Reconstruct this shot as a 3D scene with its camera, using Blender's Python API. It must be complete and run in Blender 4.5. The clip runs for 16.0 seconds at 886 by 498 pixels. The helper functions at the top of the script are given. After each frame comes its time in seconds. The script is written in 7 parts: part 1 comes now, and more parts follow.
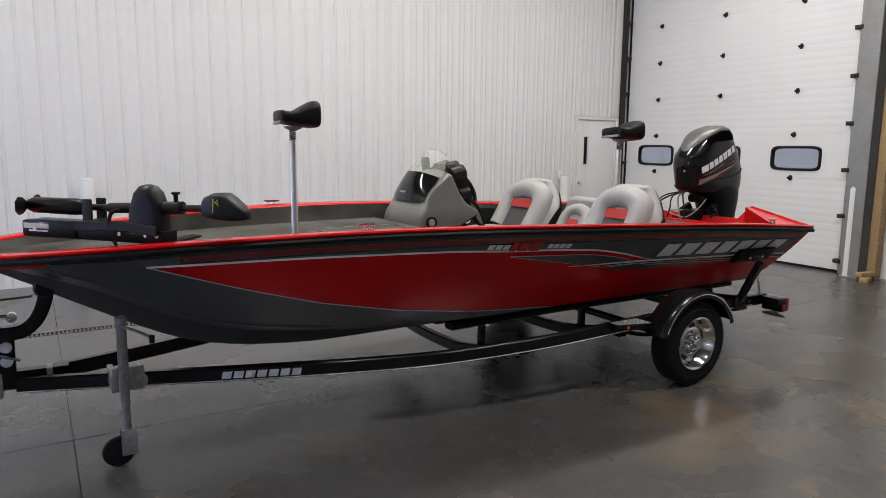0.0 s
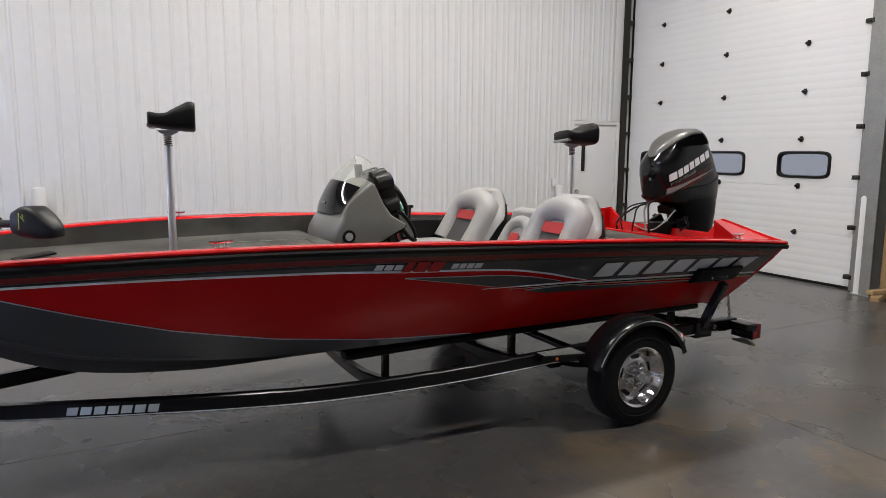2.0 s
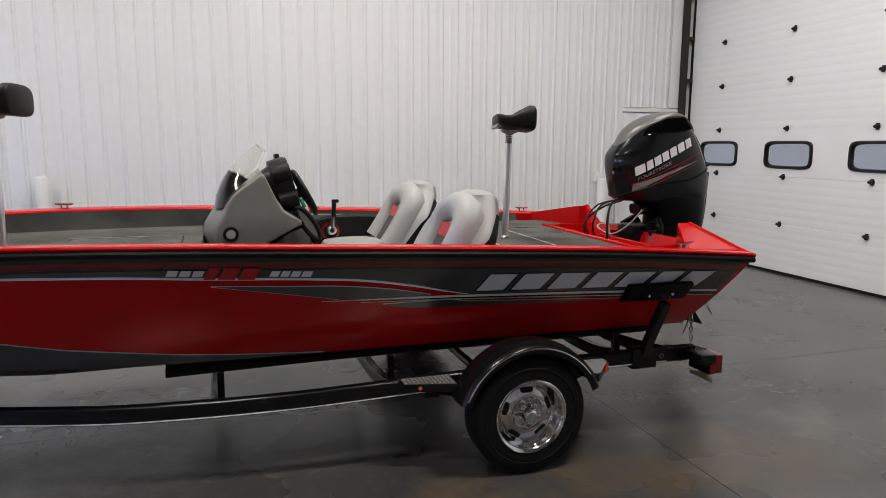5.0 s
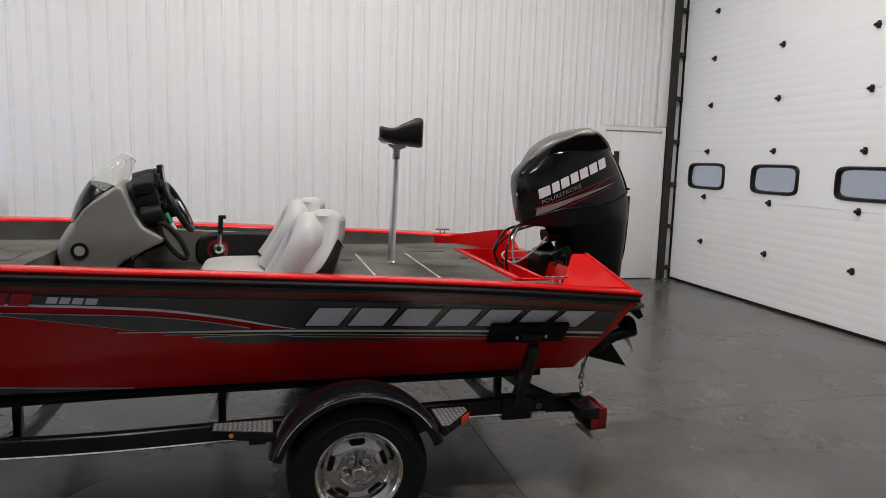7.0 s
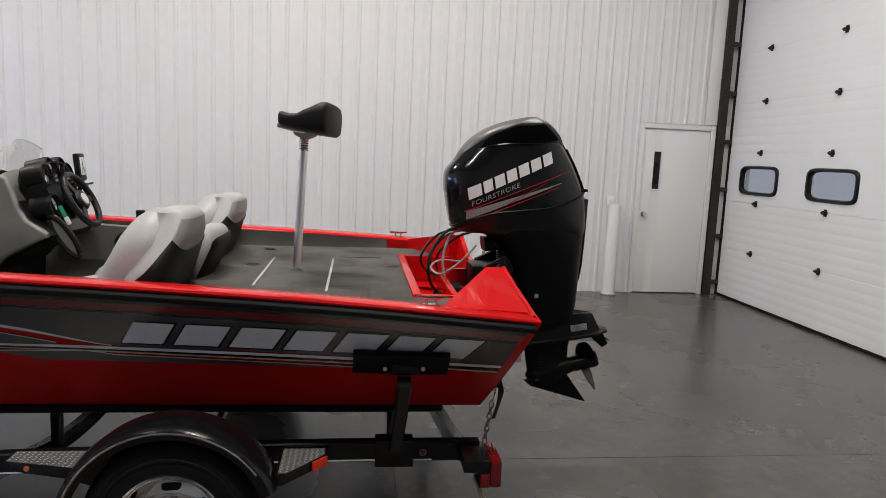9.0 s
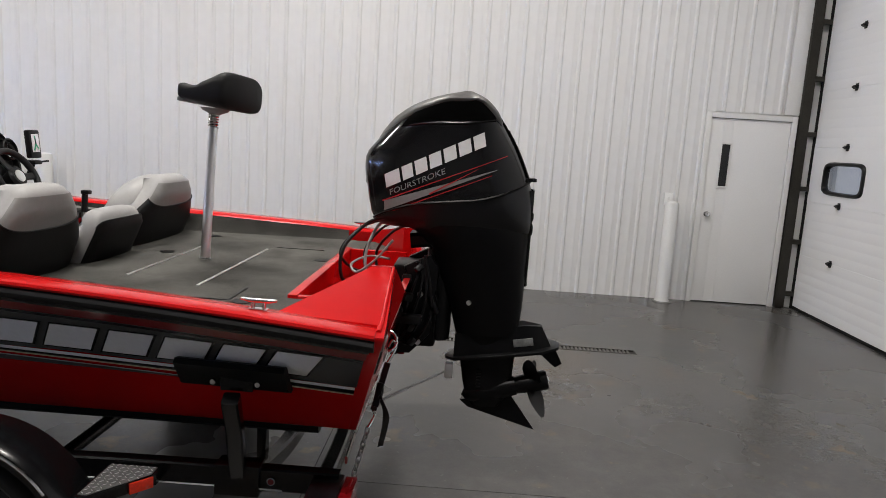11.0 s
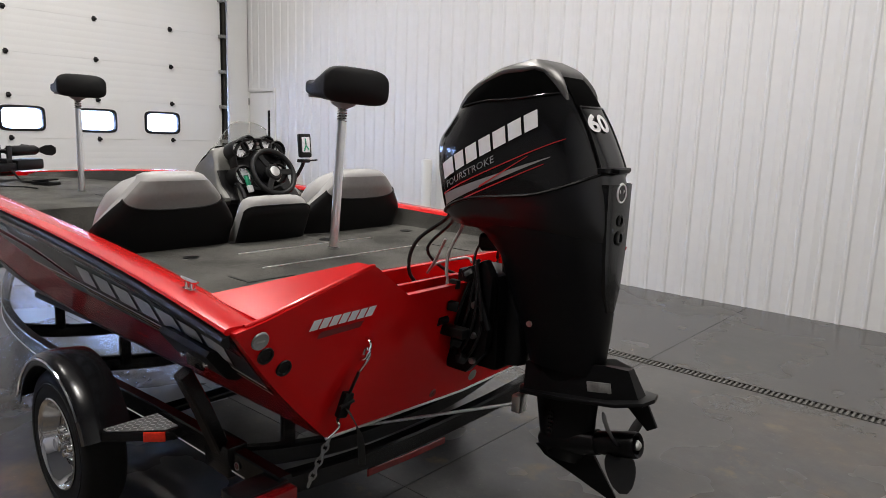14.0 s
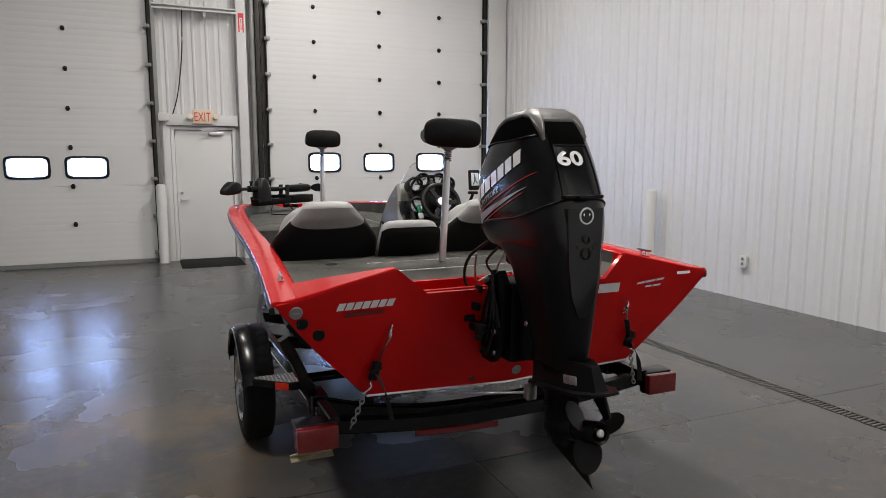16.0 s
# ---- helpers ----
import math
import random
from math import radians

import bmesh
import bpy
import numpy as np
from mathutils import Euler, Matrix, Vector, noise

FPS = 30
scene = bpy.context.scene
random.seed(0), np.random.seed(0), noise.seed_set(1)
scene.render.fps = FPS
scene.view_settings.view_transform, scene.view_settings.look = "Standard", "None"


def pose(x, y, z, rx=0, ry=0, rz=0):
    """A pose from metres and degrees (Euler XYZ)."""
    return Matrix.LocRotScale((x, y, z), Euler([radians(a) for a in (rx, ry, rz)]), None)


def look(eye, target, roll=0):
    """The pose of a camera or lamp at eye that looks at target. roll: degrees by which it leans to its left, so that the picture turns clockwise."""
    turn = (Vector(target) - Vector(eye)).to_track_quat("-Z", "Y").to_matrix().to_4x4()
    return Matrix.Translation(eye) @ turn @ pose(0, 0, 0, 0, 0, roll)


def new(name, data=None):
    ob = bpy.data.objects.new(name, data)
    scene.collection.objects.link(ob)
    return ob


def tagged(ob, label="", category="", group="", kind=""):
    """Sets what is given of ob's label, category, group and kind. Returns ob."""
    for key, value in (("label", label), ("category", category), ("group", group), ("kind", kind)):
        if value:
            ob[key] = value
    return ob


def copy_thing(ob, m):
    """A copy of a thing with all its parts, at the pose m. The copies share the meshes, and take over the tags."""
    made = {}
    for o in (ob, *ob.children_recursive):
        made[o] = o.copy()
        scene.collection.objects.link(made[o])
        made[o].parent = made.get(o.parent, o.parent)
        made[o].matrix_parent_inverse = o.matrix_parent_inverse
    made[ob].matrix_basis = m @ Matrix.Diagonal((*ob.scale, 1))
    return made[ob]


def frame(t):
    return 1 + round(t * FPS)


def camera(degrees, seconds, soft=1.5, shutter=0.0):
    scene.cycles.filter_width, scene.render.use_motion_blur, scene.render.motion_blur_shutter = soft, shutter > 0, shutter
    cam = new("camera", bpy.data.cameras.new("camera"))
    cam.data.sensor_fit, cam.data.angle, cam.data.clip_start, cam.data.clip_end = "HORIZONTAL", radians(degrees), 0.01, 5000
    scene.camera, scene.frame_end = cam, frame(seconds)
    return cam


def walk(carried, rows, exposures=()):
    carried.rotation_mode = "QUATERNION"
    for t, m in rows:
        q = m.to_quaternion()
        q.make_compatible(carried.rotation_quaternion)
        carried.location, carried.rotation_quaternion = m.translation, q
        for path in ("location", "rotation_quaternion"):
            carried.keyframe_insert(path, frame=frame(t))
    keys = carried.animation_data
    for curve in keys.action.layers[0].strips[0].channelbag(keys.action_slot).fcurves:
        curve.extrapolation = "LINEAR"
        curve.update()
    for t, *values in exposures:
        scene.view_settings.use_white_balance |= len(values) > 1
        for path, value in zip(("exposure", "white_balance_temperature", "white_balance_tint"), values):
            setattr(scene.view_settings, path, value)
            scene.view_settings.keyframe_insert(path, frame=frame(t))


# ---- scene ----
cam = camera(66.2, 16.0, soft=0.75)
PATH = [
    (0, (0.847, -0.227, 1.687), (1.868, 1.466, 1.384), 0.54),
    (0.5, (1.079, -0.233, 1.696), (2.071, 1.48, 1.413), 0.5),
    (1, (1.381, -0.272, 1.703), (2.347, 1.456, 1.418), 0.4),
    (1.5, (1.601, -0.241, 1.68), (2.545, 1.5, 1.408), -0.05),
    (2, (1.845, -0.165, 1.682), (2.772, 1.584, 1.399), 0.35),
    (2.5, (2.085, -0.151, 1.675), (3.005, 1.603, 1.405), 0.3),
    (3, (2.386, -0.2, 1.681), (3.284, 1.565, 1.402), 0.1),
    (5.5, (3.68, -0.035, 1.656), (4.238, 1.861, 1.349), 1.0),
    (6, (3.919, 0.035, 1.671), (4.462, 1.936, 1.367), 2.0),
    (6.5, (4.159, 0.039, 1.685), (4.665, 1.955, 1.416), 1.9),
    (7, (4.487, 0.055, 1.676), (4.995, 1.972, 1.412), 1.7),
    (7.5, (4.736, 0.108, 1.677), (5.181, 2.039, 1.405), 1.3),
    (8, (5.005, 0.25, 1.692), (5.406, 2.194, 1.442), 1.5),
    (8.5, (5.244, 0.365, 1.661), (5.599, 2.318, 1.421), 2.0),
    (9, (5.535, 0.473, 1.662), (5.792, 2.438, 1.393), 2.6),
    (9.5, (5.746, 0.605, 1.657), (5.914, 2.575, 1.355), 1.8),
    (10, (5.985, 0.716, 1.674), (6.093, 2.689, 1.367), 1.9),
    (10.2, (6.07, 0.759, 1.663), (6.155, 2.734, 1.359), 2.2),
    (12.5, (7.27, 1.299, 1.643), (6.626, 3.161, 1.301), 1.7),
    (13, (7.48, 1.482, 1.612), (6.58, 3.231, 1.255), -0.7),
    (13.5, (7.633, 1.732, 1.625), (6.578, 3.394, 1.276), 0.8),
    (14, (7.834, 1.923, 1.624), (6.544, 3.414, 1.286), 2.0),
    (14.5, (8.148, 2.092, 1.634), (6.676, 3.404, 1.302), 3.3),
    (15, (8.47, 2.143, 1.631), (6.841, 3.278, 1.394), 5.5),
    (15.5, (8.767, 2.25, 1.66), (7.036, 3.213, 1.386), 0.5),
    (16, (9.067, 2.45, 1.666), (7.246, 3.234, 1.406), 0.0),
]
walk(cam, [(t, look(eye, target, roll)) for t, eye, target, roll in PATH], [(0.0, 0.0), (10.2, 0.0), (12.5, -0.06), (13.0, -0.12), (13.5, 0.0), (14.4, 0.02), (15.2, -0.06), (16.0, -0.14)])

# ---- light ----
world = bpy.data.worlds.new("world")
scene.world = world
world.use_nodes = True
sky = world.node_tree.nodes.new("ShaderNodeTexSky")
sky.sky_type = "NISHITA"
sky.sun_disc = False
sky.sun_elevation, sky.sun_rotation = radians(30), radians(200)
world.node_tree.nodes["Background"].inputs["Strength"].default_value = 0.06
world.node_tree.links.new(sky.outputs[0], world.node_tree.nodes["Background"].inputs["Color"])
LAMPS = [(-0.2, 5.6, 176), (4.4, 5.6, 182), (7.9, 5.6, 118), (2.0, 1.3, 84), (5.8, 1.3, 172)]


# ---- materials ----
def mat(name, color, rough=0.5, metal=0.0, coat=0.0, spec=0.5, var=0.08, scale=6.0, fine=60.0, bump=0.0, bscale=200.0, rvar=0.0, stretch=(1, 1, 1)):
    """A surface with two scales of colour variation, uneven gloss and fine relief."""
    m = bpy.data.materials.new(name)
    m.use_nodes = True
    nt = m.node_tree
    b = nt.nodes["Principled BSDF"]
    b.inputs["Metallic"].default_value = metal
    b.inputs["Coat Weight"].default_value = coat
    b.inputs["Coat Roughness"].default_value = 0.06
    b.inputs["Specular IOR Level"].default_value = spec
    b.inputs["Roughness"].default_value = rough
    co = nt.nodes.new("ShaderNodeTexCoord")
    mp = nt.nodes.new("ShaderNodeMapping")
    mp.inputs["Scale"].default_value = stretch
    nt.links.new(co.outputs["Object"], mp.inputs["Vector"])
    n1 = nt.nodes.new("ShaderNodeTexNoise")
    n1.inputs["Scale"].default_value, n1.inputs["Detail"].default_value = scale, 4
    n2 = nt.nodes.new("ShaderNodeTexNoise")
    n2.inputs["Scale"].default_value, n2.inputs["Detail"].default_value = fine, 3
    for n in (n1, n2):
        nt.links.new(mp.outputs[0], n.inputs["Vector"])
    add = nt.nodes.new("ShaderNodeMath")
    add.operation = "ADD"
    nt.links.new(n1.outputs["Fac"], add.inputs[0])
    nt.links.new(n2.outputs["Fac"], add.inputs[1])
    mr = nt.nodes.new("ShaderNodeMapRange")
    mr.inputs["From Min"].default_value, mr.inputs["From Max"].default_value = 0.7, 1.3
    mr.inputs["To Min"].default_value, mr.inputs["To Max"].default_value = 1 - var, 1 + var
    nt.links.new(add.outputs[0], mr.inputs["Value"])
    mul = nt.nodes.new("ShaderNodeVectorMath")
    mul.operation = "SCALE"
    mul.inputs[0].default_value = color
    nt.links.new(mr.outputs[0], mul.inputs["Scale"])
    nt.links.new(mul.outputs[0], b.inputs["Base Color"])
    if rvar:
        rr = nt.nodes.new("ShaderNodeMapRange")
        rr.inputs["From Min"].default_value, rr.inputs["From Max"].default_value = 0.3, 0.7
        rr.inputs["To Min"].default_value, rr.inputs["To Max"].default_value = max(0.02, rough - rvar), rough + rvar
        nt.links.new(n1.outputs["Fac"], rr.inputs["Value"])
        nt.links.new(rr.outputs[0], b.inputs["Roughness"])
    if bump:
        n3 = nt.nodes.new("ShaderNodeTexNoise")
        n3.inputs["Scale"].default_value = bscale
        nt.links.new(co.outputs["Object"], n3.inputs["Vector"])
        bp = nt.nodes.new("ShaderNodeBump")
        bp.inputs["Strength"].default_value, bp.inputs["Distance"].default_value = bump, 0.004
        nt.links.new(n3.outputs["Fac"], bp.inputs["Height"])
        nt.links.new(bp.outputs[0], b.inputs["Normal"])
    return m


def glow(name, color, strength):
    m = bpy.data.materials.new(name)
    m.use_nodes = True
    nt = m.node_tree
    nt.nodes.remove(nt.nodes["Principled BSDF"])
    e = nt.nodes.new("ShaderNodeEmission")
    e.inputs["Color"].default_value = (*color, 1)
    e.inputs["Strength"].default_value = strength
    nt.links.new(e.outputs[0], nt.nodes["Material Output"].inputs["Surface"])
    return m


def glass(name, color=(1, 1, 1), rough=0.0):
    m = mat(name, color, rough=rough, var=0.0)
    b = m.node_tree.nodes["Principled BSDF"]
    b.inputs["Transmission Weight"].default_value = 1.0
    b.inputs["IOR"].default_value = 1.45
    return m


CLAY, GRIT, PALE = (0.135, 0.098, 0.060), (0.045, 0.044, 0.043), (0.135, 0.125, 0.110)
STAINS = [((5.02, 2.34, 0), 0.6, GRIT, 0.45, 9.0), ((4.30, 2.35, 0), 0.8, CLAY, 0.7, 3.0), ((4.39, 2.71, 0), 0.42, CLAY, 0.8, 4.0), ((4.67, 2.59, 0), 0.38, CLAY, 0.85, 4.0), ((5.21, 2.79, 0), 0.45, CLAY, 0.7, 5.0), ((5.57, 2.66, 0), 0.45, CLAY, 0.75, 4.0), ((6.15, 2.73, 0), 0.6, CLAY, 0.6, 3.0), ((5.61, 1.80, 0), 0.5, CLAY, 0.6, 4.0), ((4.2, 2.3, 0), 0.7, PALE, 0.5, 2.5), ((6.9, 3.3, 0), 1.0, PALE, 0.3, 2.0), ((7.2, 6.2, 0), 0.9, CLAY, 0.25, 3.0)]


def concrete_floor():
    """Sealed grey concrete: cloudy tone, darker tyre dirt, rusty brown stains, fine specks and uneven gloss."""
    m = mat("floor_paint", (0.079, 0.077, 0.074), rough=0.27, var=0.13, scale=0.9, fine=14.0, rvar=0.03)
    nt = m.node_tree
    b = nt.nodes["Principled BSDF"]
    base = b.inputs["Base Color"].links[0].from_socket
    co = nt.nodes.new("ShaderNodeTexCoord")

    def layer(base, scale, lo, hi, color, amount, detail=5.0):
        n = nt.nodes.new("ShaderNodeTexNoise")
        n.inputs["Scale"].default_value, n.inputs["Detail"].default_value, n.inputs["Roughness"].default_value = scale, detail, 0.62
        nt.links.new(co.outputs["Object"], n.inputs["Vector"])
        r = nt.nodes.new("ShaderNodeMapRange")
        r.inputs["From Min"].default_value, r.inputs["From Max"].default_value = lo, hi
        r.inputs["To Max"].default_value = amount
        nt.links.new(n.outputs["Fac"], r.inputs["Value"])
        x = nt.nodes.new("ShaderNodeMix")
        x.data_type = "RGBA"
        nt.links.new(r.outputs[0], x.inputs["Factor"])
        nt.links.new(base, x.inputs["A"])
        x.inputs["B"].default_value = (*color, 1)
        return x.outputs["Result"]

    base = layer(base, 0.85, 0.45, 0.85, (0.120, 0.102, 0.080), 0.5, 4.0)
    base = layer(base, 0.55, 0.36, 0.80, (0.042, 0.042, 0.043), 0.75, 4.0)
    base = layer(base, 3.2, 0.42, 0.85, (0.042, 0.040, 0.038), 0.6, 4.0)
    base = layer(base, 11.0, 0.45, 0.85, (0.120, 0.115, 0.107), 0.35, 4.0)
    base = layer(base, 75.0, 0.46, 0.66, (0.034, 0.033, 0.032), 0.16, 2.0)
    base = layer(base, 0.22, 0.35, 0.75, (0.062, 0.060, 0.060), 0.55, 4.0)
    # tracked-in clay and grit beside the trailer wheel
    for at, reach, color, amount, scale in STAINS:
        d = nt.nodes.new("ShaderNodeVectorMath")
        d.operation = "DISTANCE"
        nt.links.new(co.outputs["Object"], d.inputs[0])
        d.inputs[1].default_value = at
        near = nt.nodes.new("ShaderNodeMapRange")
        near.inputs["From Min"].default_value, near.inputs["From Max"].default_value = reach, reach * 0.2
        near.inputs["To Max"].default_value = 0.40
        nt.links.new(d.outputs["Value"], near.inputs["Value"])
        n = nt.nodes.new("ShaderNodeTexNoise")
        n.inputs["Scale"].default_value, n.inputs["Detail"].default_value, n.inputs["Roughness"].default_value = scale, 6.0, 0.60
        nt.links.new(co.outputs["Object"], n.inputs["Vector"])
        add = nt.nodes.new("ShaderNodeMath")
        add.operation = "ADD"
        nt.links.new(near.outputs[0], add.inputs[0])
        nt.links.new(n.outputs["Fac"], add.inputs[1])
        r = nt.nodes.new("ShaderNodeMapRange")
        r.inputs["From Min"].default_value, r.inputs["From Max"].default_value = 0.62, 0.95
        r.inputs["To Max"].default_value = amount
        nt.links.new(add.outputs[0], r.inputs["Value"])
        x = nt.nodes.new("ShaderNodeMix")
        x.data_type = "RGBA"
        nt.links.new(r.outputs[0], x.inputs["Factor"])
        nt.links.new(base, x.inputs["A"])
        x.inputs["B"].default_value = (*color, 1)
        base = x.outputs["Result"]
    base = layer(base, 26.0, 0.71, 0.76, (0.20, 0.19, 0.18), 0.2, 1.0)
    nt.links.new(base, b.inputs["Base Color"])
    return m


def carpet_mat():
    m = mat("grey_carpet", (0.092, 0.090, 0.083), rough=0.95, var=0.55, scale=2.6, fine=210.0, bump=0.9, bscale=520.0, spec=0.08)
    nt = m.node_tree
    b = nt.nodes["Principled BSDF"]
    base = b.inputs["Base Color"].links[0].from_socket
    co = nt.nodes.new("ShaderNodeTexCoord")
    # trodden dark patches and pale loops in the pile
    for scale, lo, hi, color, amount in ((4.5, 0.52, 0.78, (0.030, 0.029, 0.027), 0.65), (330.0, 0.56, 0.72, (0.22, 0.215, 0.20), 0.55)):
        n = nt.nodes.new("ShaderNodeTexNoise")
        n.inputs["Scale"].default_value, n.inputs["Detail"].default_value = scale, 4.0
        nt.links.new(co.outputs["Object"], n.inputs["Vector"])
        r = nt.nodes.new("ShaderNodeMapRange")
        r.inputs["From Min"].default_value, r.inputs["From Max"].default_value, r.inputs["To Max"].default_value = lo, hi, amount
        nt.links.new(n.outputs["Fac"], r.inputs["Value"])
        x = nt.nodes.new("ShaderNodeMix")
        x.data_type = "RGBA"
        nt.links.new(r.outputs[0], x.inputs["Factor"])
        nt.links.new(base, x.inputs["A"])
        x.inputs["B"].default_value = (*color, 1)
        base = x.outputs["Result"]
    nt.links.new(base, b.inputs["Base Color"])
    return m


FLOOR = concrete_floor()
GRATE = mat("worn_grate_steel", (0.16, 0.155, 0.145), rough=0.55, metal=0.5, var=0.3, scale=8.0)
JOINT = mat("dark_joint", (0.045, 0.044, 0.042), rough=0.9)
WALL = mat("white_steel_sheet", (0.70, 0.70, 0.70), rough=0.42, var=0.025, scale=1.2, fine=9.0, bump=0.05, bscale=7.0)
PLAIN_WHITE = mat("white_paint", (0.70, 0.70, 0.69), rough=0.45, var=0.03, scale=2.5)
DOOR_WHITE = mat("white_door_skin", (0.74, 0.74, 0.735), rough=0.4, var=0.02, scale=1.6, bump=0.1, bscale=35.0)
# grey of the unseen ceiling, set low to cut bounced light
CEIL = mat("ceiling_insulation", (0.30, 0.30, 0.30), rough=0.8)
DARK_STEEL = mat("dark_steel", (0.035, 0.032, 0.027), rough=0.5, metal=0.6, var=0.25, scale=9.0)
GREY_STEEL = mat("grey_steel", (0.28, 0.28, 0.27), rough=0.45, metal=0.5, var=0.12)
BLACK_PLASTIC = mat("black_plastic", (0.007, 0.007, 0.0075), rough=0.42, var=0.15, scale=14.0, spec=0.25)
BLACK_GLOSS = mat("black_gloss", (0.004, 0.004, 0.005), rough=0.28, coat=0.15, var=0.1, spec=0.4)
BLACK_COWL = mat("black_cowl_paint", (0.006, 0.006, 0.0065), rough=0.15, coat=0.16, var=0.2, scale=60.0, fine=400.0, spec=0.36)
BLACK_SATIN = mat("black_engine_paint", (0.004, 0.004, 0.0045), rough=0.34, var=0.2, scale=20.0, spec=0.16)
GREY_COWL = mat("graphite_cowl", (0.105, 0.101, 0.098), rough=0.38, metal=0.35, var=0.12, scale=40.0)
# near-black colour stands in for the shade inside the unmodelled intake openings
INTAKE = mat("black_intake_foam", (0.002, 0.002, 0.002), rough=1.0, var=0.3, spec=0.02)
RED = mat("red_metallic_paint", (0.52, 0.005, 0.006), rough=0.26, metal=0.10, coat=0.26, var=0.07, scale=3.0, fine=350.0, spec=0.14)
RED_DARK = mat("dark_red_stripe", (0.16, 0.004, 0.006), rough=0.25, coat=0.6)
GREY_PAINT = mat("charcoal_hull_paint", (0.068, 0.067, 0.065), rough=0.3, metal=0.25, coat=0.35, var=0.08, scale=4.0, fine=300.0)
HULL_BOTTOM = mat("charcoal_bottom_paint", (0.046, 0.045, 0.044), rough=0.55, var=0.12, scale=3.0, fine=80.0, spec=0.14)
BLACK_PAINT = mat("black_hull_stripe", (0.012, 0.012, 0.013), rough=0.25, coat=0.5)
WHITE_VINYL = mat("white_decal", (0.78, 0.78, 0.78), rough=0.35, var=0.03)
SILVER_WHITE = mat("pale_silver_decal", (0.74, 0.74, 0.74), rough=0.35, var=0.04)
SILVER_VINYL = mat("silver_decal", (0.55, 0.55, 0.56), rough=0.3, metal=0.4, var=0.05)
GOLD_VINYL = mat("gold_decal", (0.60, 0.54, 0.40), rough=0.3, metal=0.3, var=0.05)
RED_VINYL = mat("red_decal", (0.42, 0.012, 0.015), rough=0.35)
GREY_VINYL = mat("grey_decal", (0.22, 0.22, 0.22), rough=0.35)
YELLOW = mat("yellow_mark", (0.65, 0.62, 0.05), rough=0.5)
RUBBER = mat("black_rubber", (0.007, 0.007, 0.007), rough=0.75, var=0.2, scale=12.0, bump=0.15, bscale=150.0, spec=0.2)
CARPET = carpet_mat()
SEAT_GREY = mat("grey_marine_vinyl", (0.33, 0.325, 0.32), rough=0.46, var=0.05, scale=5.0, bump=0.12, bscale=240.0)
SEAT_CAP = mat("mid_grey_marine_vinyl", (0.20, 0.195, 0.19), rough=0.42, var=0.06, scale=5.0, bump=0.14, bscale=240.0)
SEAT_BLACK = mat("black_marine_vinyl", (0.005, 0.005, 0.0052), rough=0.48, var=0.15, bump=0.2, bscale=240.0, spec=0.18)
SEAT_DARK = mat("charcoal_marine_vinyl", (0.05, 0.05, 0.052), rough=0.5, var=0.1, bump=0.2, bscale=240.0)
SEAT_RED = mat("red_marine_vinyl", (0.42, 0.02, 0.02), rough=0.4, var=0.06, bump=0.15, bscale=240.0)
CONSOLE = mat("grey_moulded_plastic", (0.158, 0.156, 0.143), rough=0.42, var=0.06, scale=5.0, bump=0.1, bscale=300.0)
ALU = mat("brushed_aluminium", (0.82, 0.82, 0.82), rough=0.33, metal=1.0, var=0.06, scale=8.0, stretch=(1, 1, 0.2))
CHROME = mat("chrome", (0.72, 0.72, 0.73), rough=0.09, metal=1.0, var=0.03)
GALV = mat("galvanised_steel", (0.40, 0.41, 0.41), rough=0.42, metal=0.8, var=0.2, scale=30.0)
FRAME_BLACK = mat("black_trailer_paint", (0.006, 0.006, 0.007), rough=0.24, coat=0.1, var=0.2, scale=10.0, spec=0.3)
TREAD_PLATE = mat("diamond_plate", (0.20, 0.20, 0.20), rough=0.55, metal=0.45, var=0.3, scale=40.0, bump=0.9, bscale=130.0)
RED_LENS = mat("red_lamp_lens", (0.15, 0.004, 0.006), rough=0.12, coat=0.6, var=0.12, scale=60.0)
AMBER_LENS = mat("amber_lens", (0.6, 0.13, 0.02), rough=0.15, coat=0.5)
ORANGE_RED = mat("red_reflector", (0.75, 0.03, 0.01), rough=0.15, coat=0.5, var=0.15, scale=90.0)
PLATED = mat("yellow_zinc_plate", (0.42, 0.38, 0.26), rough=0.4, metal=0.7, var=0.15)
HOSE = mat("grey_hose", (0.30, 0.30, 0.29), rough=0.45)
WOOD = mat("pine_block", (0.36, 0.24, 0.12), rough=0.7, var=0.3, scale=6.0, stretch=(1, 8, 8))
WEB = mat("black_webbing", (0.02, 0.02, 0.02), rough=0.85, bump=0.4)
GAUGE = mat("gauge_face", (0.72, 0.73, 0.75), rough=0.25, coat=0.5, var=0.1, scale=60.0)
GREEN = mat("green_tag", (0.02, 0.30, 0.16), rough=0.5)
CLEAR = mat("clear_acrylic", (0.62, 0.64, 0.56), rough=0.04, var=0.02, spec=0.6)
CLEAR.node_tree.nodes["Principled BSDF"].inputs["Alpha"].default_value = 0.28
PANE = glass("window_pane", (0.95, 0.96, 0.97), rough=0.05)
SMOKED = mat("smoked_acrylic", (0.005, 0.005, 0.006), rough=0.08, coat=0.15, spec=0.4)
LENS = glow("lamp_diffuser", (1.0, 0.98, 0.95), 6.0)
EXIT_FACE = mat("exit_sign_face", (0.80, 0.66, 0.52), rough=0.5)
EXIT_RED = mat("exit_red", (0.75, 0.04, 0.03), rough=0.5)
SKY_WEST = glow("bright_daylight", (0.38, 0.54, 1.0), 58.0)
SKY_EAST = glow("grey_daylight", (0.62, 0.67, 0.80), 0.42)


